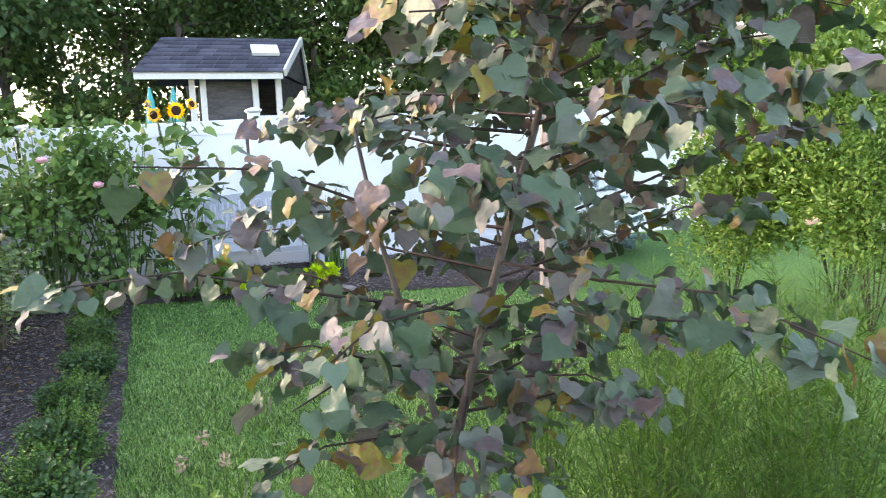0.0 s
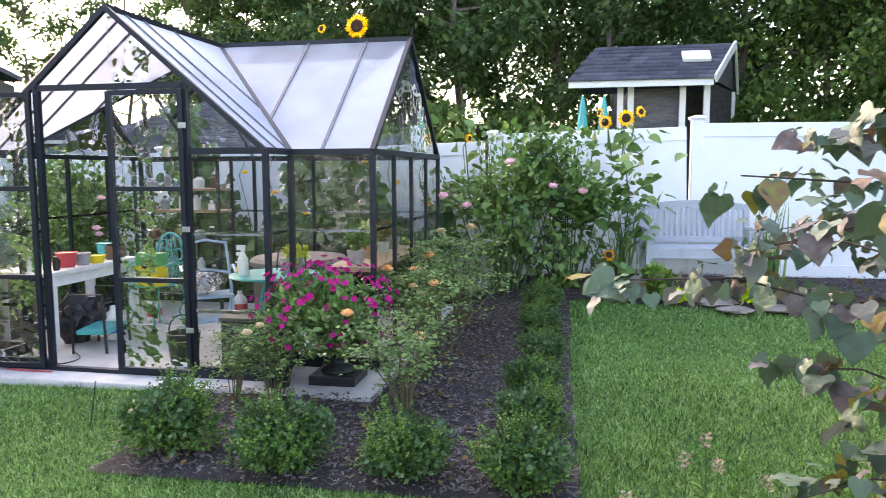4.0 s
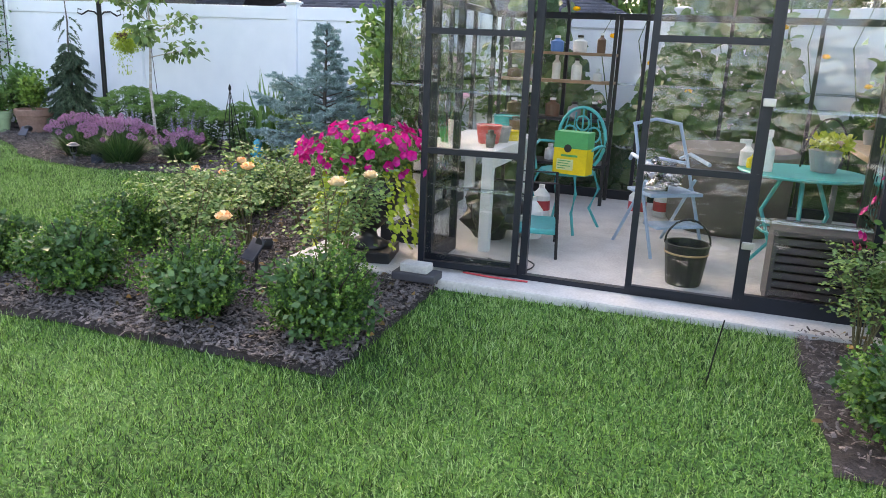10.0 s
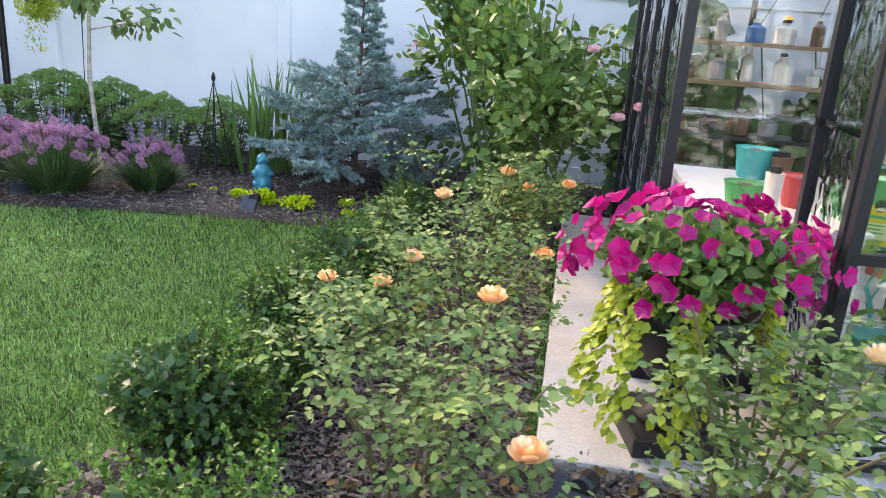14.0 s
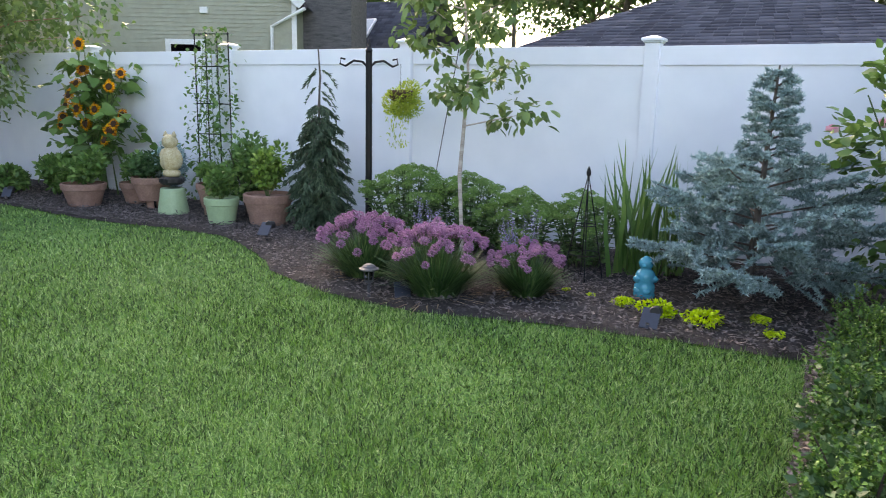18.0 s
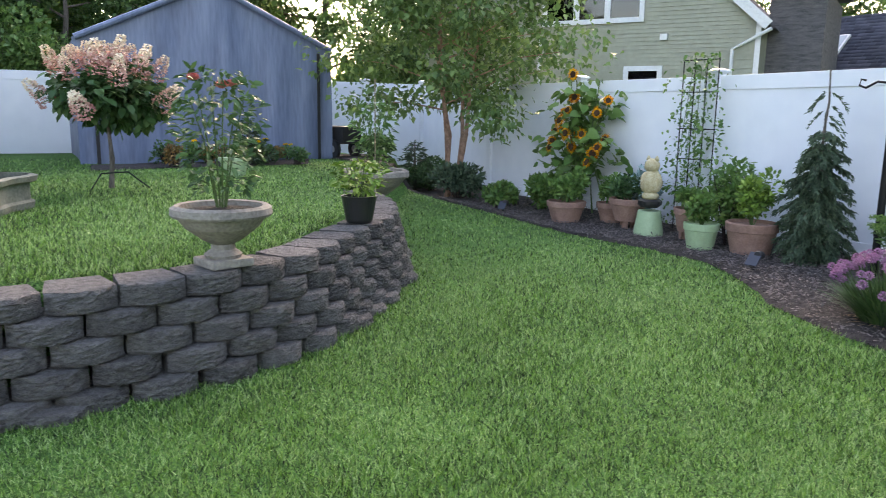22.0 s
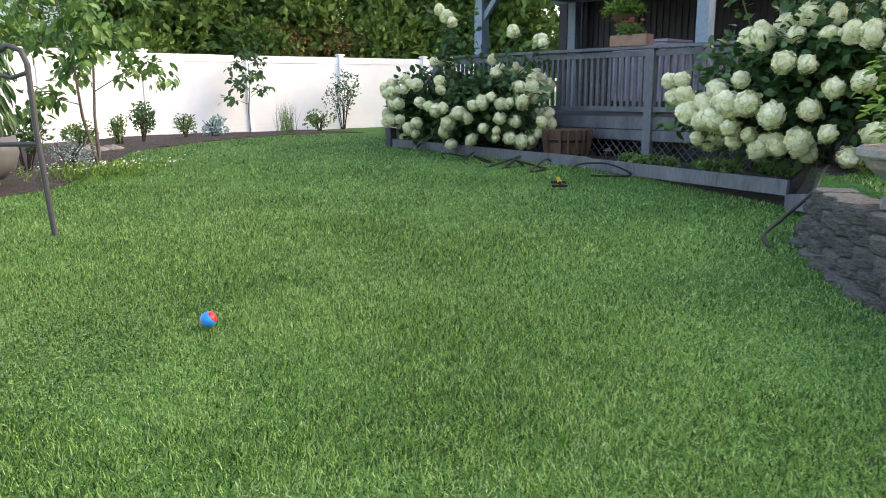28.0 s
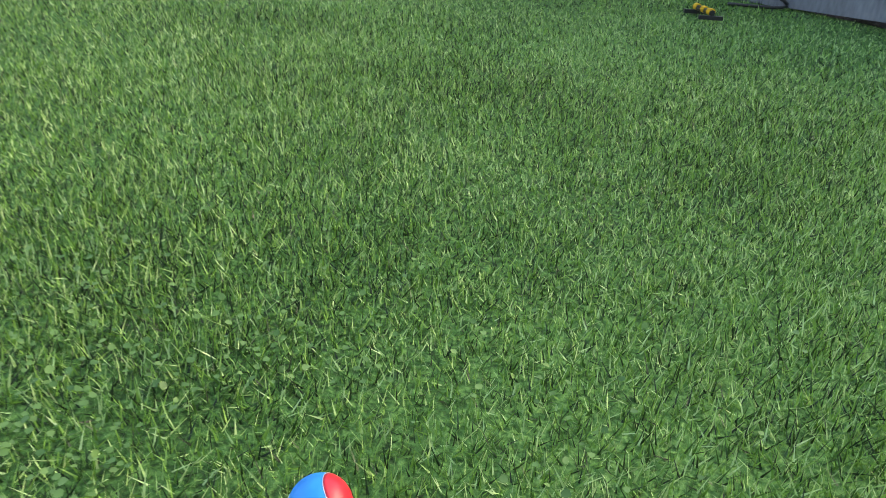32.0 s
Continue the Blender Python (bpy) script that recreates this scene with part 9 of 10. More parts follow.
bistro(1.5, 0.78)
for x, y, h, c in ((1.28, 0.66, 0.24, "white"), (1.18, 0.85, 0.16, "white"), (1.22, 0.75, 0.1, "yellow")):
    b = thing("spray_bottle", "%s plastic bottle on the bistro table" % c, "bottle", x, y, FL + 0.675)
    part("bottle", lathe(bmesh.new(), [(0.04, 0), (0.042, 0.02), (0.042, h * 0.55), (0.016, h * 0.75), (0.016, h * 0.85)], 16), CM[c], b)
    part("trigger", box(bmesh.new(), -0.05, 0.02, -0.013, 0.013, h * 0.85, h * 1.02, 0.005), CM["white"], b)
hoopb = thing("wire_basket", "wire handled basket with trailing plant on the bistro table", "basket", 1.62, 0.85, FL + 0.675)
part("handle", tube(bmesh.new(), [(0.13 * math.cos(a), 0, 0.02 + 0.3 * math.sin(a)) for a in [k * math.pi / 12 for k in range(13)]], 0.006, 0.006, 5), IRON, hoopb)
part("pot", lathe(bmesh.new(), [(0.07, 0), (0.1, 0.13), (0.09, 0.13)], 18), CM["grey"], hoopb)
part("foliage", tris("basket_plant", mound_leaves(180, 0.14, 0.09, 0.045, OVAL, 0.8, 6, 0.6, z0=0.17)), CREEPER, hoopb)


def tube_chair(x, y, rz):
    c = thing("folding_chair", "pale blue tubular folding chair with clear bag on it", "chair", x, y, FL, rz)
    BL = plain("pale_blue_enamel", (0.3, 0.42, 0.55), 0.35)
    for s in (-0.2, 0.2):
        part("front_leg", tube(bmesh.new(), [(s, -0.28, 0), (s * 0.95, 0.02, 0.62), (s * 0.9, 0.14, 0.86)], 0.012, 0.012, 7), BL, c)
        part("back_leg", tube(bmesh.new(), [(s, 0.25, 0), (s * 0.95, -0.1, 0.5)], 0.012, 0.012, 7), BL, c)
        part("arm", tube(bmesh.new(), [(s * 1.1, -0.2, 0.62), (s * 1.15, 0.05, 0.66), (s, 0.12, 0.62)], 0.014, 0.014, 7), BL, c)
    for z, y0 in ((0.86, 0.14), (0.6, 0.03)):
        part("back_rung", tube(bmesh.new(), [(-0.19, y0, z), (0, y0 + 0.03, z + 0.03), (0.19, y0, z)], 0.012, 0.012, 7), BL, c)
    part("seat", box(bmesh.new(), -0.2, 0.2, -0.2, 0.12, 0.4, 0.425, 0.006), BL, c)
    part("step", box(bmesh.new(), -0.18, 0.18, -0.28, -0.1, 0.2, 0.22, 0.005), BL, c)


tube_chair(0.68, 1.18, 35)
bagc = thing("clear_bag", "crumpled clear plastic bag on the folding chair", "bag", 0.66, 1.12, FL + 0.43)
part("bag", ball(bmesh.new(), 0.13, 0, 0, 0.09, 0.75, 0.9, 3), glass_mat("plastic_film", (0.8, 0.82, 0.85), 1.9, 1.0), bagc)
cn = thing("bucket_caddy", "black bucket with gold band and handle on the floor", "bucket", 0.9, 0.36, FL)
part("bucket", lathe(bmesh.new(), [(0.1, 0), (0.105, 0.02), (0.13, 0.24), (0.135, 0.25), (0.12, 0.25), (0.115, 0.2)], 22), BLACK, cn)
part("band", lathe(bmesh.new(), [(0.129, 0.19), (0.131, 0.2)], 22), CM["tan"], cn)
part("handle", tube(bmesh.new(), [(0.13 * math.cos(a), 0, 0.24 + 0.15 * math.sin(a)) for a in [k * math.pi / 10 for k in range(11)]], 0.006, 0.006, 5), BLACK, cn)
vn = thing("water_vat", "large brown rounded water vat with lid", "vat", 1.15, 2.2, FL)
part("vat", lathe(bmesh.new(), [(0.42, 0), (0.46, 0.05), (0.47, 0.55), (0.47, 0.57)], 36), plain("brown_resin", (0.13, 0.11, 0.1), 0.6), vn, smooth=True)
part("lid", lathe(bmesh.new(), [(0.5, 0.572), (0.505, 0.59), (0.5, 0.62), (0.46, 0.65), (0.1, 0.68)], 36), plain("brown_lid", (0.16, 0.14, 0.125), 0.6), vn)
rk = thing("plant_rack", "black metal rack with wooden shelves of garden goods", "shelf", -0.4, 2.68, FL)
for x in (-0.5, 0.5):
    for y in (-0.16, 0.16):
        part("upright", box(bmesh.new(), x - 0.015, x + 0.015, y - 0.015, y + 0.015, 0, 1.65), BLACK, rk)
for z in (0.35, 0.75, 1.08, 1.32):
    part("shelf_board", box(bmesh.new(), -0.5, 0.5, -0.17, 0.17, z - 0.012, z + 0.012, 0.003), BLACK if z < 1 else surface("shelf_wood", (0.2, 0.12, 0.07), (0.36, 0.24, 0.15), 12), rk)
RS = random.Random(4)
for z in (0.35, 0.75, 1.08, 1.32):
    for k in range(5):
        c = RS.choice(("grey", "white", "white", "black", "grey", "blue", "brown"))
        r, h = RS.uniform(0.035, 0.07), RS.uniform(0.08, 0.2)
        b = thing("garden_bottle", "%s garden product container on the rack" % c, "container", -0.8 + k * 0.19, 2.66 + RS.uniform(-0.06, 0.06), FL + z + 0.012, RS.uniform(0, 90), group="goods on the rack")
        part("body", lathe(bmesh.new(), [(r * 0.9, 0), (r, 0.01), (r, h * 0.75), (r * 0.4, h * 0.9), (r * 0.4, h)], 14), CM[c], b)
        part("cap", lathe(bmesh.new(), [(r * 0.45, h), (r * 0.45, h + 0.02), (0.002, h + 0.022)], 12), CM["black" if k % 2 else "white"], b)
for x, y in ((0.55, 2.6), (0.75, 2.7), (-0.2, 2.2)):
    b = thing("white_jug", "white plastic jug with red label on the floor", "jug", x - 0.1, y - 0.35, FL, 0, group="jugs on the floor")
    part("body", lathe(bmesh.new(), [(0.07, 0), (0.075, 0.02), (0.075, 0.17), (0.025, 0.23), (0.025, 0.26)], 16), CM["white"], b)
    part("label_band", lathe(bmesh.new(), [(0.077, 0.05), (0.077, 0.13)], 16), CM["red"], b)
wbx = thing("wood_bench_inside", "wooden shelf with pots along the greenhouse side", "shelf", 2.15, 1.7, FL)
part("shelf_board", box(bmesh.new(), -0.22, 0.22, -0.9, 0.9, 0.7, 0.74, 0.004), surface("bench_wood", (0.22, 0.16, 0.1), (0.4, 0.31, 0.22), 10), wbx)
for y in (-0.85, 0.85):
    for x in (-0.18, 0.18):
        part("leg", box(bmesh.new(), x - 0.02, x + 0.02, y - 0.02, y + 0.02, 0, 0.7), GREYWOOD, wbx)
for k in range(4):
    pot("indoor_pot", "small grey pot on the greenhouse shelf", [(0.06, 0), (0.08, 0.11), (0.07, 0.11)], CM[("grey", "tan", "white", "grey")[k]], 2.12, 1.05 + k * 0.4, FL + 0.74, group="pots on the shelf")
    potted(2.12, 1.05 + k * 0.4, FL + 0.84, 0.13, 0.22, 0.06, (LEAF, LEAFLIGHT, RUST, LEAF)[k], "small leafy seedling in a pot", 130)
lv = thing("louvred_crate", "dark grey louvred resin crate standing behind the front pane", "crate", 1.57, 0.3, FL)
for x in (-0.22, 0.22):
    part("side_panel", box(bmesh.new(), x - 0.012, x + 0.012, -0.16, 0.16, 0, 0.4, 0.003), DARKGREY, lv)
part("lid", box(bmesh.new(), -0.24, 0.24, -0.18, 0.18, 0.4, 0.43, 0.006), DARKGREY, lv)
for k in range(8):
    part("louvre", beam(bmesh.new(), (-0.208, -0.15, 0.03 + 0.048 * k), (0.208, -0.15, 0.03 + 0.048 * k), 0.012, 0.034), DARKGREY, lv)
part("back_panel", box(bmesh.new(), -0.208, 0.208, 0.14, 0.155, 0.0, 0.4), BLACK, lv)
hose("extension_cord", "thin dark extension cord on the greenhouse floor", [(-0.2, 0.5, 0.065), (0.0, 0.3, 0.065), (-0.05, 0.12, 0.065), (-0.3, 0.3, 0.065)], 0.005)
hose("red_cord", "thin red cord along the greenhouse sill", [(-0.35, -0.07, 0.063), (-0.15, -0.09, 0.063), (0.05, -0.08, 0.063)], 0.006)
bpy.data.objects["red_cord"].data.materials[0] = CM["red"]

# ---- beyond the fence: pool house, neighbours ----
sd = thing("pool_house", "small pool house with slate gable roof and white posts", "shed", 0, 0, 0)
ox, oy, oz = 4.9, 14.0, 2.2
part("wall", box(bmesh.new(), ox + 0.15, ox + 1.5, oy + 0.1, oy + 2.6, 0.3, 3.55), LEDGE, sd)
for x in (ox - 0.05, ox + 0.2, ox + 1.42, ox + 1.98):
    part("porch_post", box(bmesh.new(), x - 0.07, x + 0.07, oy - 0.07, oy + 0.07, 0.3, 3.62), WHITE, sd)
part("porch_back", box(bmesh.new(), ox + 1.5, ox + 2.55, oy + 1.6, oy + 1.7, 0.3, 3.6), LEDGE, sd)
part("eave_beam", box(bmesh.new(), ox - 1.3, ox + 2.05, oy - 0.5, oy - 0.42, 3.55, 3.72), WHITE, sd)
bm = bmesh.new()
e = [bm.verts.new(v) for v in ((ox - 1.35, oy - 0.55, 3.7), (ox + 2.05, oy - 0.55, 3.7), (ox + 2.75, oy + 1.0, 4.72), (ox - 0.65, oy + 1.0, 4.72), (ox + 3.15, oy + 2.6, 3.7), (ox - 0.9, oy + 2.6, 3.7))]
bm.faces.new((e[0], e[1], e[2], e[3])), bm.faces.new((e[3], e[2], e[4], e[5]))
bmesh.ops.solidify(bm, geom=bm.faces[:], thickness=0.06)
part("roof", bm, SHINGLE, sd)
for a, b in (((ox + 2.08, oy - 0.58, 3.68), (ox + 2.78, oy + 1.0, 4.7)), ((ox + 3.18, oy + 2.6, 3.66), (ox + 2.78, oy + 1.0, 4.7))):
    part("barge_board", beam(bmesh.new(), a, b, 0.05, 0.18), WHITE, sd)
bm = bmesh.new()
bm.faces.new([bm.verts.new(v) for v in ((ox + 2.05, oy - 0.35, 3.7), (ox + 3.05, oy + 2.5, 3.7), (ox + 2.68, oy + 1.0, 4.62))])
part("gable", bm, LEDGE, sd)
bm = bmesh.new()
bm.faces.new([bm.verts.new(v) for v in ((ox + 2.08, oy + 0.1, 0.3), (ox + 3.0, oy + 2.45, 0.3), (ox + 3.0, oy + 2.45, 3.68), (ox + 2.08, oy + 0.1, 3.68))])
bmesh.ops.solidify(bm, geom=bm.faces[:], thickness=0.05)
part("side_wall", bm, LEDGE, sd)
part("porch_post", box(bmesh.new(), ox + 2.95, ox + 3.09, oy + 2.45, oy + 2.59, 0.3, 3.66), WHITE, sd)
sk_ = part("skylight", box(bmesh.new(), -0.33, 0.33, -0.24, 0.24, 0, 0.08, 0.01), WHITE, sd)
sk_.matrix_basis = pose(ox + 1.75, oy + 0.3, 4.3, 33.3, 0, 0)
for x in (3.95, 4.42):
    pu = thing("closed_parasol", "closed turquoise parasol beyond the fence", "umbrella", x, 12.2, 0, group="closed parasols")
    part("pole", tube(bmesh.new(), [(0, 0, 0), (0, 0, 3.25)], 0.025, 0.02, 6), WHITE, pu)
    part("canopy", lathe(bmesh.new(), [(0.05, 1.6), (0.13, 1.7), (0.12, 2.4), (0.07, 2.95), (0.015, 3.25)], 12, wave=0.12, wn=6), TEAL, pu)

nh = thing("green_house", "neighbour's sage green house with white trimmed windows", "house", -18.45, 16.95, 0, 28.5)
bm = bmesh.new()
f = [bm.verts.new(v) for v in ((-13, 0, 0), (0, 0, 0), (0, 0, 4.3), (-6.3, 0, 9.9), (-13, 0, 4.2))]
face = bm.faces.new(f)
r = bmesh.ops.extrude_face_region(bm, geom=[face])
bmesh.ops.translate(bm, vec=(0, 9, 0), verts=[v for v in r["geom"] if isinstance(v, bmesh.types.BMVert)])
bmesh.ops.recalc_face_normals(bm, faces=bm.faces[:])
part("wall", bm, GREENSIDE, nh)
for k in range(62):
    z = 0.9 + k * 0.13
    x1 = min(0, -6.3 + (9.9 - z) / 5.6 * 6.3) if z > 4.3 else 0
    x0 = max(-13, -6.3 - (9.9 - z) / 5.7 * 6.7) if z > 4.2 else -13
    if x1 - x0 > 0.3:
        part("siding_board", beam(bmesh.new(), (x0, -0.012, z), (x1, -0.012, z), 0.018, 0.03), GREENSIDE, nh)


def nwin(parent, x0, x1, z0, z1, bars=()):
    w = part("window", box(bmesh.new(), x0, x1, -0.03, 0.0, z0, z1), CM["black"], parent)
    part("window_pane", box(bmesh.new(), x0, x1, -0.045, -0.04, z0, z1), WINDOW, w)
    for q in ((x0 - 0.14, x0 + 0.02, z0 - 0.14, z1 + 0.14), (x1 - 0.02, x1 + 0.14, z0 - 0.14, z1 + 0.14), (x0, x1, z1 - 0.02, z1 + 0.14), (x0, x1, z0 - 0.14, z0 + 0.02), *[(b - 0.1, b + 0.1, z0, z1) for b in bars]):
        part("window_frame", box(bmesh.new(), q[0], q[1], -0.09, -0.05, q[2], q[3]), WHITE, w)
    return w


nwin(nh, -4.0, -3.0, 2.05, 2.82)
nwin(nh, -7.0, -3.7, 4.5, 5.75, (-5.9, -4.8))
part("corner_trim", box(bmesh.new(), -0.12, 0.03, -0.06, 0.0, 0, 4.4), WHITE, nh)
for a, b in (((0.25, -0.25, 4.05), (-6.3, -0.25, 9.95)), ((-6.3, -0.25, 9.95), (-13.2, -0.25, 4.05))):
    part("barge_board", beam(bmesh.new(), a, b, 0.06, 0.3), WHITE, nh)
for s, (a, b) in enumerate((((0.35, 4.0), (-6.3, 10.05)), ((-6.3, 10.05), (-13.3, 4.0)))):
    bm = bmesh.new()
    bm.faces.new([bm.verts.new(v) for v in ((a[0], -0.3, a[1]), (b[0], -0.3, b[1]), (b[0], 9.2, b[1]), (a[0], 9.2, a[1]))])
    bmesh.ops.solidify(bm, geom=bm.faces[:], thickness=0.12)
    part("roof", bm, SHINGLE, nh)
part("gutter_pipe", tube(bmesh.new(), [(0.35, -0.3, 3.95), (-0.75, -0.1, 3.4), (-0.75, -0.1, 0)], 0.06, 0.06, 8), WHITE, nh)
part("dryer_vent", box(bmesh.new(), -3.0, -2.75, -0.12, 0, 3.75, 3.95, 0.02), WHITE, nh)
part("vent_pipe", tube(bmesh.new(), [(-7.2, -0.1, 2.4), (-7.2, -0.1, 4.0)], 0.06, 0.06, 8), WHITE, nh)
part("side_wing", box(bmesh.new(), 0.0, 1.6, 1.2, 6, 0, 5.2), LEDGE, nh)
part("wing_fascia", box(bmesh.new(), -0.1, 1.75, 0.9, 1.1, 5.1, 5.4), WHITE, nh)
part("wing_roof", box(bmesh.new(), -0.2, 1.9, 0.8, 6.2, 5.4, 5.6), SHINGLE, nh)
rh = thing("grey_house", "neighbour's low house with slate roof, skylight and grey stone wall", "house", -21.0, 24.0, 0, 6)
part("wall", box(bmesh.new(), -3.2, 2.4, 0.3, 6, 0, 3.0), LEDGE, rh)
bm = bmesh.new()
bm.faces.new([bm.verts.new(v) for v in ((-3.6, -0.2, 2.95), (2.65, -0.2, 2.95), (2.65, 2.6, 5.4), (-3.6, 2.6, 5.4))])
bm.faces.new([bm.verts.new(v) for v in ((2.65, 6, 2.9), (-3.6, 6, 2.9), (-3.6, 2.6, 5.4), (2.65, 2.6, 5.4))])
bmesh.ops.solidify(bm, geom=bm.faces[:], thickness=0.1)
part("roof", bm, SHINGLE, rh)
part("gutter", box(bmesh.new(), -3.6, 2.7, -0.32, -0.2, 2.8, 2.95), WHITE, rh)
part("downpipe", tube(bmesh.new(), [(2.3, 0.2, 2.9), (2.3, 0.2, 0)], 0.06, 0.06, 8), WHITE, rh)
s_ = part("skylight", box(bmesh.new(), -0.42, 0.42, -0.62, 0.62, 0, 0.1, 0.02), WHITE, rh)
s_.matrix_basis = pose(-0.35, 1.05, 4.1, 41.2, 0, 0)
part("skylight_glass", box(bmesh.new(), -0.34, 0.34, -0.54, 0.54, 0.1, 0.11), plain("sky_glass", (0.35, 0.42, 0.45), 0.1), s_)
nwin(rh, -2.2, 0.6, 1.2, 2.35, (-0.8,)).location.y = 0.28
gr = thing("garage_roof", "neighbour's garage with dark slate hip roof", "garage", -5.2, 10.6, 0, 0)
part("wall", box(bmesh.new(), -3.4, 4.4, 0.6, 6.6, 0, 2.0), GREENSIDE, gr)
bm = bmesh.new()
b = [bm.verts.new(v) for v in ((-4.0, 0, 1.95), (5.0, 0, 1.95), (5.0, 7.2, 1.95), (-4.0, 7.2, 1.95))]
t0, t1 = bm.verts.new((-0.15, 3.6, 3.75)), bm.verts.new((1.2, 3.6, 3.75))
for q in ((b[0], b[1], t1, t0), (b[1], b[2], t1), (b[2], b[3], t0, t1), (b[3], b[0], t0)):
    bm.faces.new(q)
bmesh.ops.solidify(bm, geom=bm.faces[:], thickness=0.08)
part("roof", bm, SHINGLE, gr)
part("eave_trim", box(bmesh.new(), -4.0, 5.0, -0.05, 0.0, 1.85, 1.97), WHITE, gr)
fh = thing("far_house", "pale sided house among the trees beyond the fence", "house", -13.5, -33, 0, 20)
part("wall", box(bmesh.new(), -3, 3, -3, 3, 0, 5.4), CM["white"], fh)
bm = bmesh.new()
bm.faces.new([bm.verts.new(v) for v in ((-3.3, 3.4, 5.3), (3.3, 3.4, 5.3), (3.3, 0, 8), (-3.3, 0, 8))])
bm.faces.new([bm.verts.new(v) for v in ((3.3, -3.4, 5.3), (-3.3, -3.4, 5.3), (-3.3, 0, 8), (3.3, 0, 8))])
bmesh.ops.solidify(bm, geom=bm.faces[:], thickness=0.1)
part("roof", bm, SHINGLE, fh)
for k, (x, y) in enumerate(((-24.5, 0.2), (-21.8, 1.1))):
    ut = thing("utility_pole", "grey wooden utility pole among the trees", "pole", x, y, 0, group="utility poles")
    part("pole", tube(bmesh.new(), [(0, 0, 0), (0, 0, 5.5 + k)], 0.09, 0.07, 10), BARK, ut)


def shingles(parent, a, b, c, d, course=0.16, tab=0.3):
    """Overlapping slate tabs on a roof slope: a to b the eave, d to c the ridge."""
    a, b, c, d = (np.array(p, float) for p in (a, b, c, d))
    nrm = unit(np.cross(b - a, d - a)[None])[0]
    nrm = nrm if nrm[2] > 0 else -nrm
    rows = int(np.linalg.norm((c + d) / 2 - (a + b) / 2) / course)
    V, F = [], []
    for j in range(rows):
        lo0, lo1, hi0, hi1 = (p + (q - p) * f for f in (j / rows, min((j + 1.1) / rows, 1)) for p, q in ((a, d), (b, c)))
        n = max(2, int(np.linalg.norm(lo1 - lo0) / tab))
        u = np.clip((np.arange(n + 1) + 0.5 * (j % 2)) / n + G.normal(0, 0.004, n + 1), 0, 1)
        for u0, u1 in zip(u, u[1:]):
            if u1 - u0 < 1e-4:
                continue
            lift = 0.022 + G.uniform(0, 0.008)
            e = (u1 - u0) * 0.02
            q = [lo0 + (lo1 - lo0) * (u0 + e) + nrm * lift, lo0 + (lo1 - lo0) * (u1 - e) + nrm * lift, hi0 + (hi1 - hi0) * (u1 - e) + nrm * 0.008, hi0 + (hi1 - hi0) * (u0 + e) + nrm * 0.008, lo0 + (lo1 - lo0) * (u0 + e) + nrm * 0.002, lo0 + (lo1 - lo0) * (u1 - e) + nrm * 0.002]
            k = len(V)
            V += q
            F += [(k, k + 1, k + 2, k + 3), (k + 4, k + 5, k + 1, k)]
    return tagged(part("slate_covering", np_mesh("slate_covering", V, F), SLATE, parent), kind="stuff")


shingles(gr, (-4.0, 0, 1.95), (5.0, 0, 1.95), (1.2, 3.6, 3.75), (-0.15, 3.6, 3.75), 0.14, 0.24)
shingles(rh, (-3.6, -0.2, 2.95), (2.65, -0.2, 2.95), (2.65, 2.6, 5.4), (-3.6, 2.6, 5.4), 0.2, 0.36)
shingles(sd, (ox - 1.35, oy - 0.55, 3.7), (ox + 2.05, oy - 0.55, 3.7), (ox + 2.75, oy + 1.0, 4.72), (ox - 0.65, oy + 1.0, 4.72), 0.2, 0.34)

# broad-leaved vine between the greenhouse and the fence
sv = thing("squash_vine", "broad-leaved climbing vine with yellow blooms behind the greenhouse", "vine", 0.5, 3.62, 0.03)
n = 3400
P = np.stack([G.uniform(-1.6, 2.0, n), G.normal(0, 0.16, n), 2.5 * G.uniform(0.05, 1, n) ** 1.3], 1)
P[:, 2] *= 0.65 + 0.35 * np.sin(P[:, 0] * 3.1)
part("foliage", tris("vine_leaves", scatter(P, np.stack([G.normal(0, 1, n), -np.ones(n) * 0.3, G.normal(-0.5, 0.4, n)], 1), G.uniform(0.07, 0.16, n), HEART, 1.1, np.tile((0, -1.0, 0.4), (n, 1)))), LEAFDARK, sv)
for k in range(9):
    x = -1.4 + 0.38 * k
    part("vine_stem", tube(bmesh.new(), [(x, 0, 0), (x + 0.1, 0.03, 0.8), (x - 0.05, 0, 1.5), (x + 0.08, 0.02, 2.0 + 0.3 * math.sin(k * 2))], 0.008, 0.004, 5), STEM, sv)
    bm = bmesh.new()
    rose_flower(bm, (x + 0.1, -0.15, 0.9 + 1.1 * ((k * 7) % 9) / 9), 0.04)
    part("flower", bm, SUNPETAL, sv)

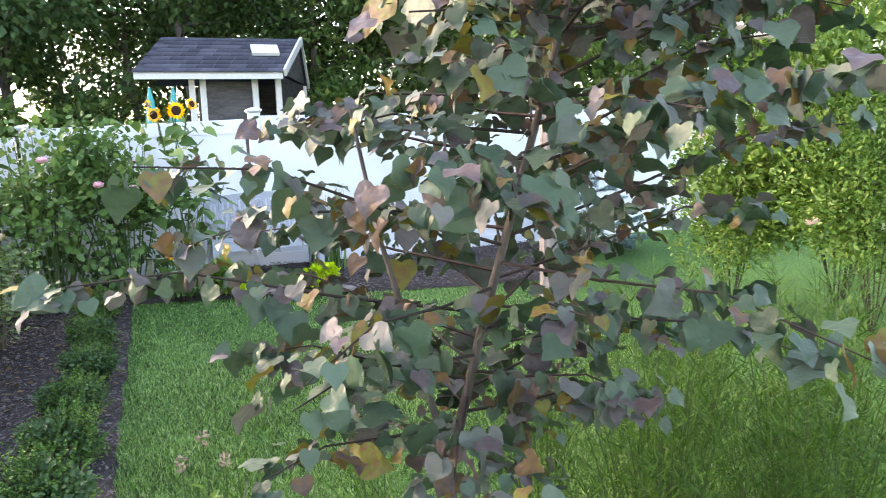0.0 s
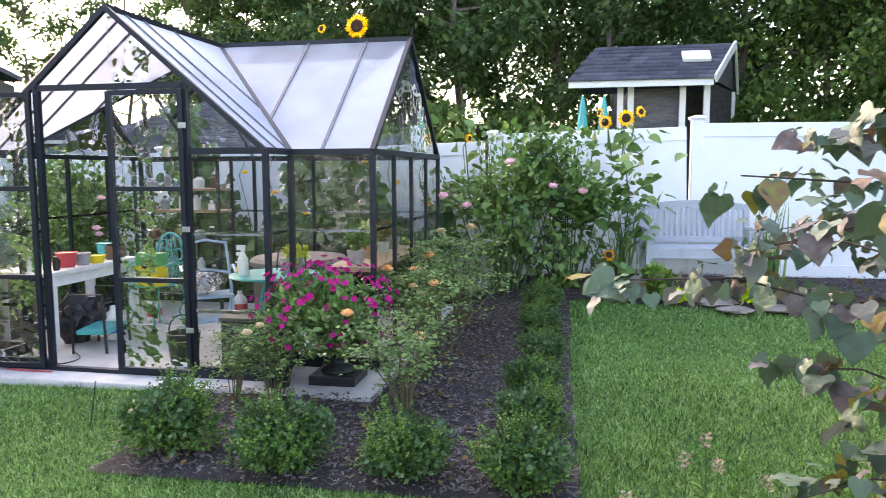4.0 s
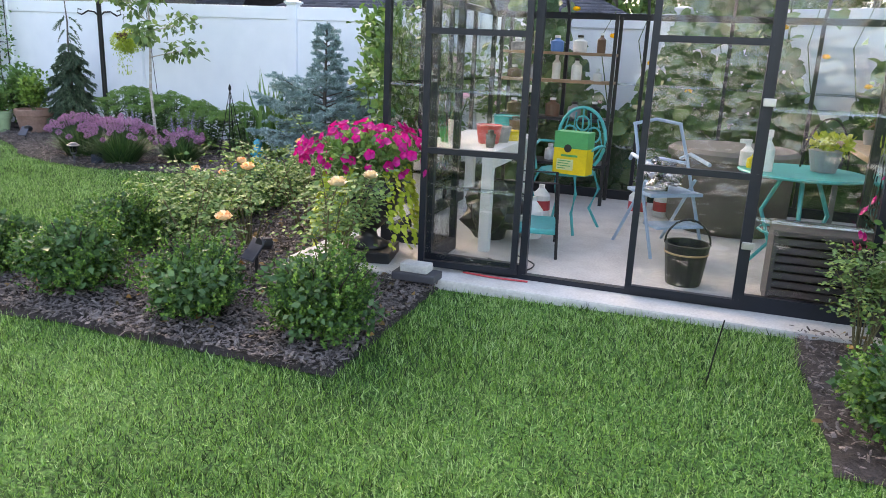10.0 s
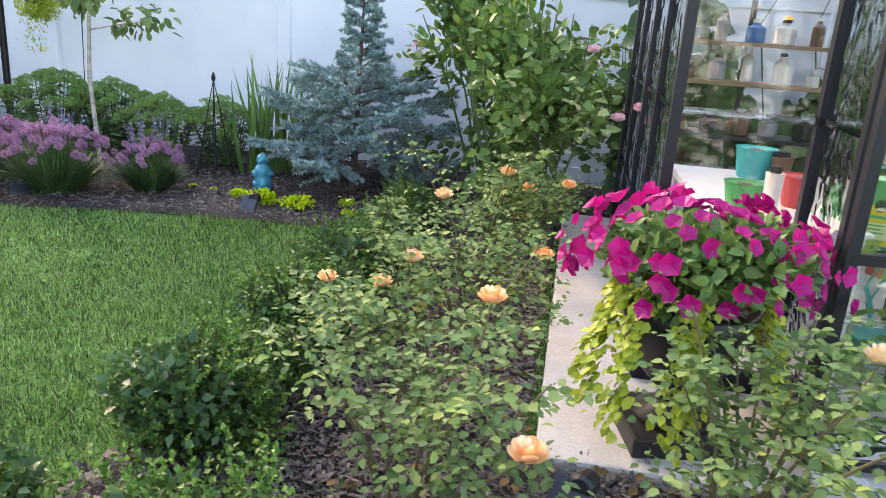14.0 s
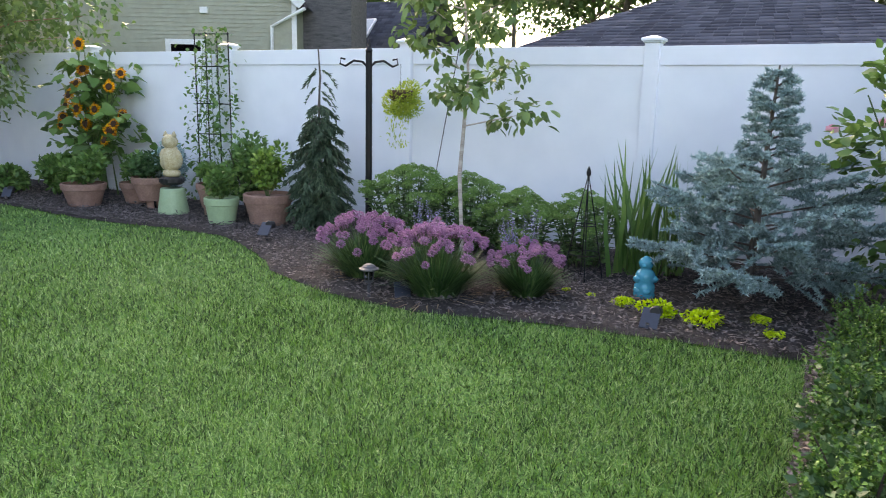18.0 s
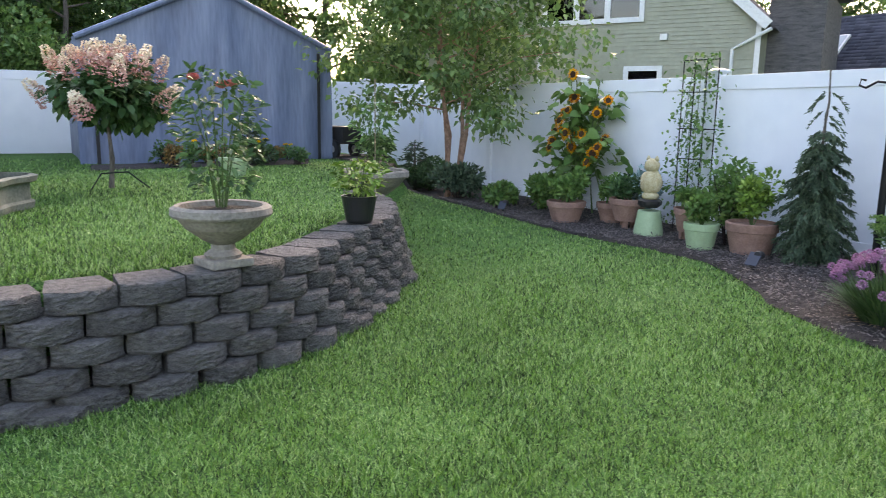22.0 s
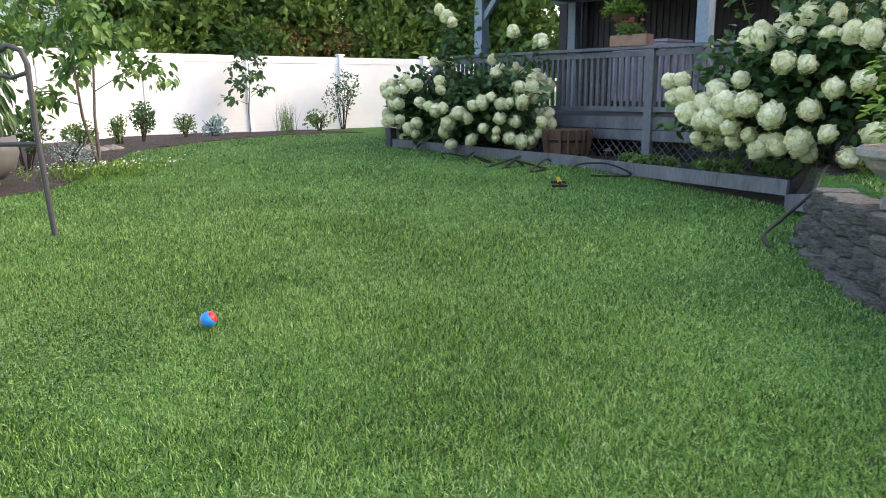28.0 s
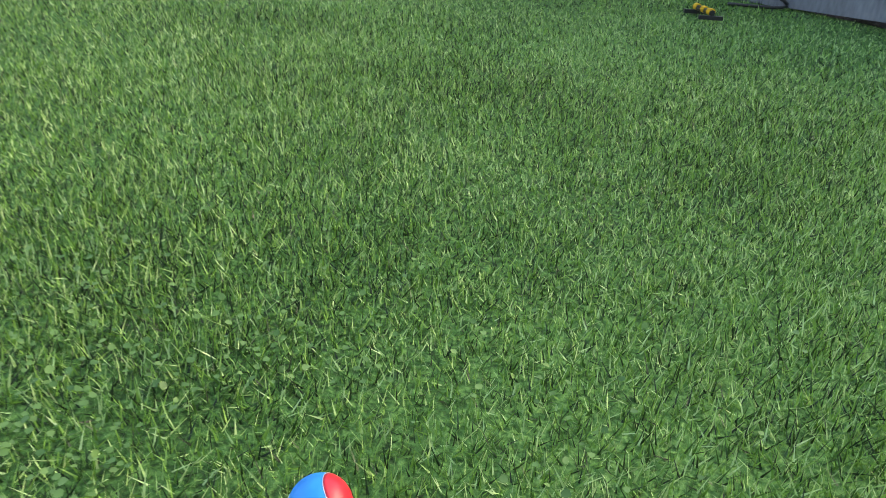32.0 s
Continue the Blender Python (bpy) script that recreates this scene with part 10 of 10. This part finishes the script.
# ---- bark chips and grass, past counting ----
def chips(n, polys):
    pts = []
    while len(pts) < n:
        p = polys[R.randrange(len(polys))]
        xs, ys = [q[0] for q in p], [q[1] for q in p]
        x, y = G.uniform(min(xs), max(xs), 400), G.uniform(min(ys), max(ys), 400)
        m = inside(p, x, y) & (x > -12.5)
        pts += list(zip(x[m], y[m]))
    xy = np.array(pts[:n])
    P = np.column_stack([xy, land(xy[:, 0], xy[:, 1]) + 0.05 + G.uniform(-0.014, 0.012, n)])
    D = np.column_stack([G.normal(0, 1, (n, 2)), G.normal(0, 0.25, n)])
    T = (np.array([(-0.5, 0, 0), (0.5, 0.05, 0.02), (0.4, 1, 0.03), (-0.45, 0.9, -0.02), (-0.5, 0, -0.15), (0.5, 0.05, -0.15)]), np.array([(0, 1, 2), (0, 2, 3), (0, 4, 5), (0, 5, 1)]))
    return scatter(P, D, G.uniform(0.014, 0.042, n), T, G.uniform(0.18, 0.5, (n, 1, 1)), None, 0.5)


ck = thing("bark_chips", "scattered shredded bark chips covering the beds", "mulch", kind="stuff")
part("bark_chip_layer", np_mesh("chips", *chips(80000, [BED_L, BED_L, BED_R, BED_R, BED_R, BED_W, BED_W])), CHIP, ck)
n = 900
xy = np.column_stack([G.uniform(-2.6, 3.9, n), G.uniform(-1.5, 2.0, n)])
xy = xy[in_any([BED_L, BED_R], xy[:, 0], xy[:, 1])]
fl = thing("fallen_leaves", "dry brown fallen leaves on the mulch", "leaves", kind="stuff")
part("leaf_litter", tris("leaf_litter", scatter(np.column_stack([xy, land(xy[:, 0], xy[:, 1]) + 0.06]), np.column_stack([G.normal(0, 1, (len(xy), 2)), G.normal(0, 0.2, len(xy))]), 0.045, OVAL, 0.8)), RUST, fl)

NOGRASS = BEDS + [SLAB, PATIO, [(-17, -20), (-17, -3.6), (-13.3, -3.6), (-13.3, -20)], [(-16, -1.6), (-14.9, -1.6), (-14.9, 2.5), (-16, 2.5)]]
STRIP = WALL + [(x - 0.27, y + (0.2 if x < -8.2 and y < -3 else -0.2 if y > -0.6 else 0)) for x, y in WALL[::-1]]


# the stretch of lawn along which the blades stand thickest
NEARLAWN = [(4.9, -1.8), (3.4, -2.0), (1.1, -2.5), (0.3, -2.2), (-1.8, -1.9), (-2.9, 0.1), (-4.2, -0.4), (-5.0, -1.5), (-5.4, -3.0), (-5.4, -4.7), (-5.0, -6.9), (-5.3, -8.5)]


def off_line(x, y):
    d = np.full(len(x), 99.0)
    for (ax, ay), (bx, by) in zip(NEARLAWN, NEARLAWN[1:]):
        L2 = (bx - ax) ** 2 + (by - ay) ** 2
        t = clip01(((x - ax) * (bx - ax) + (y - ay) * (by - ay)) / L2)
        d = np.minimum(d, np.hypot(x - ax - t * (bx - ax), y - ay - t * (by - ay)))
    return d


def turf(x0, x1, y0, y1, density):
    """Upright blades, each its own way, that thin out and widen slowly with distance."""
    n = int((x1 - x0) * (y1 - y0) * density)
    x, y = G.uniform(x0, x1, n), G.uniform(y0, y1, n)
    x, y = x[(x < -2.5) | (y > -3.9)], y[(x < -2.5) | (y > -3.9)]
    d = off_line(x, y)
    k = G.uniform(0, 1, len(x)) < 1 / (1 + (np.maximum(d - 0.9, 0) / 2.0) ** 2)
    x, y, d = x[k], y[k], d[k]
    k = ~in_any(NOGRASS, x + G.normal(0, 0.012, len(x)), y + G.normal(0, 0.012, len(x))) & ~inside(STRIP, x, y)
    x, y, d = x[k], y[k], d[k]
    n = len(x)
    patch = 1 + 0.22 * np.sin(x * 2.1 + np.sin(y * 1.7)) * np.cos(y * 2.3 + x * 0.6) + 0.16 * np.sin(x * 9.3 + 2 * np.sin(y * 7.1)) * np.cos(y * 8.7 + x * 3.3)
    P = np.column_stack([x, y, land(x, y) - 0.004])
    a = G.uniform(0, 6.28, n)
    lean = np.abs(G.normal(0, 0.95, n))
    D = np.column_stack([np.cos(a) * lean, np.sin(a) * lean, np.ones(n)])
    h = 0.04 * patch * G.uniform(0.45, 1.25, n)
    w = (0.004 + 0.0007 * d) * G.uniform(0.7, 1.3, n) / h
    return scatter(P, D, h, BLADE3, w[:, None, None], G.normal(0, 1, (n, 3)), 0.2)


gs = thing("lawn_grass", "short mown green grass blades of the lawn", "grass", kind="stuff")
part("grass_blades", np_mesh("grass_blades", *turf(-16, 8, -20, 3.2, 11500)), BLADE, gs)

# clover in the lawn where the walk ends
cl = thing("clover_patch", "low round-leaved clover growing through the lawn", "clover", kind="stuff")
n = 5200
x, y = G.normal(-4.55, 0.55, n), G.normal(-9.0, 0.6, n)
k = np.hypot(x + 5.3, y + 8.75) > 0.3
P = np.column_stack([x, y, land(x, y) + G.uniform(0.018, 0.045, n)])[k]
part("clover_leaves", tris("clover_leaves", scatter(P, np.column_stack([G.normal(0, 1, (len(P), 2)), G.normal(0.1, 0.25, len(P))]), G.uniform(0.01, 0.018, len(P)), OVAL, 1.25, None, 0.6)), LEAF, cl)
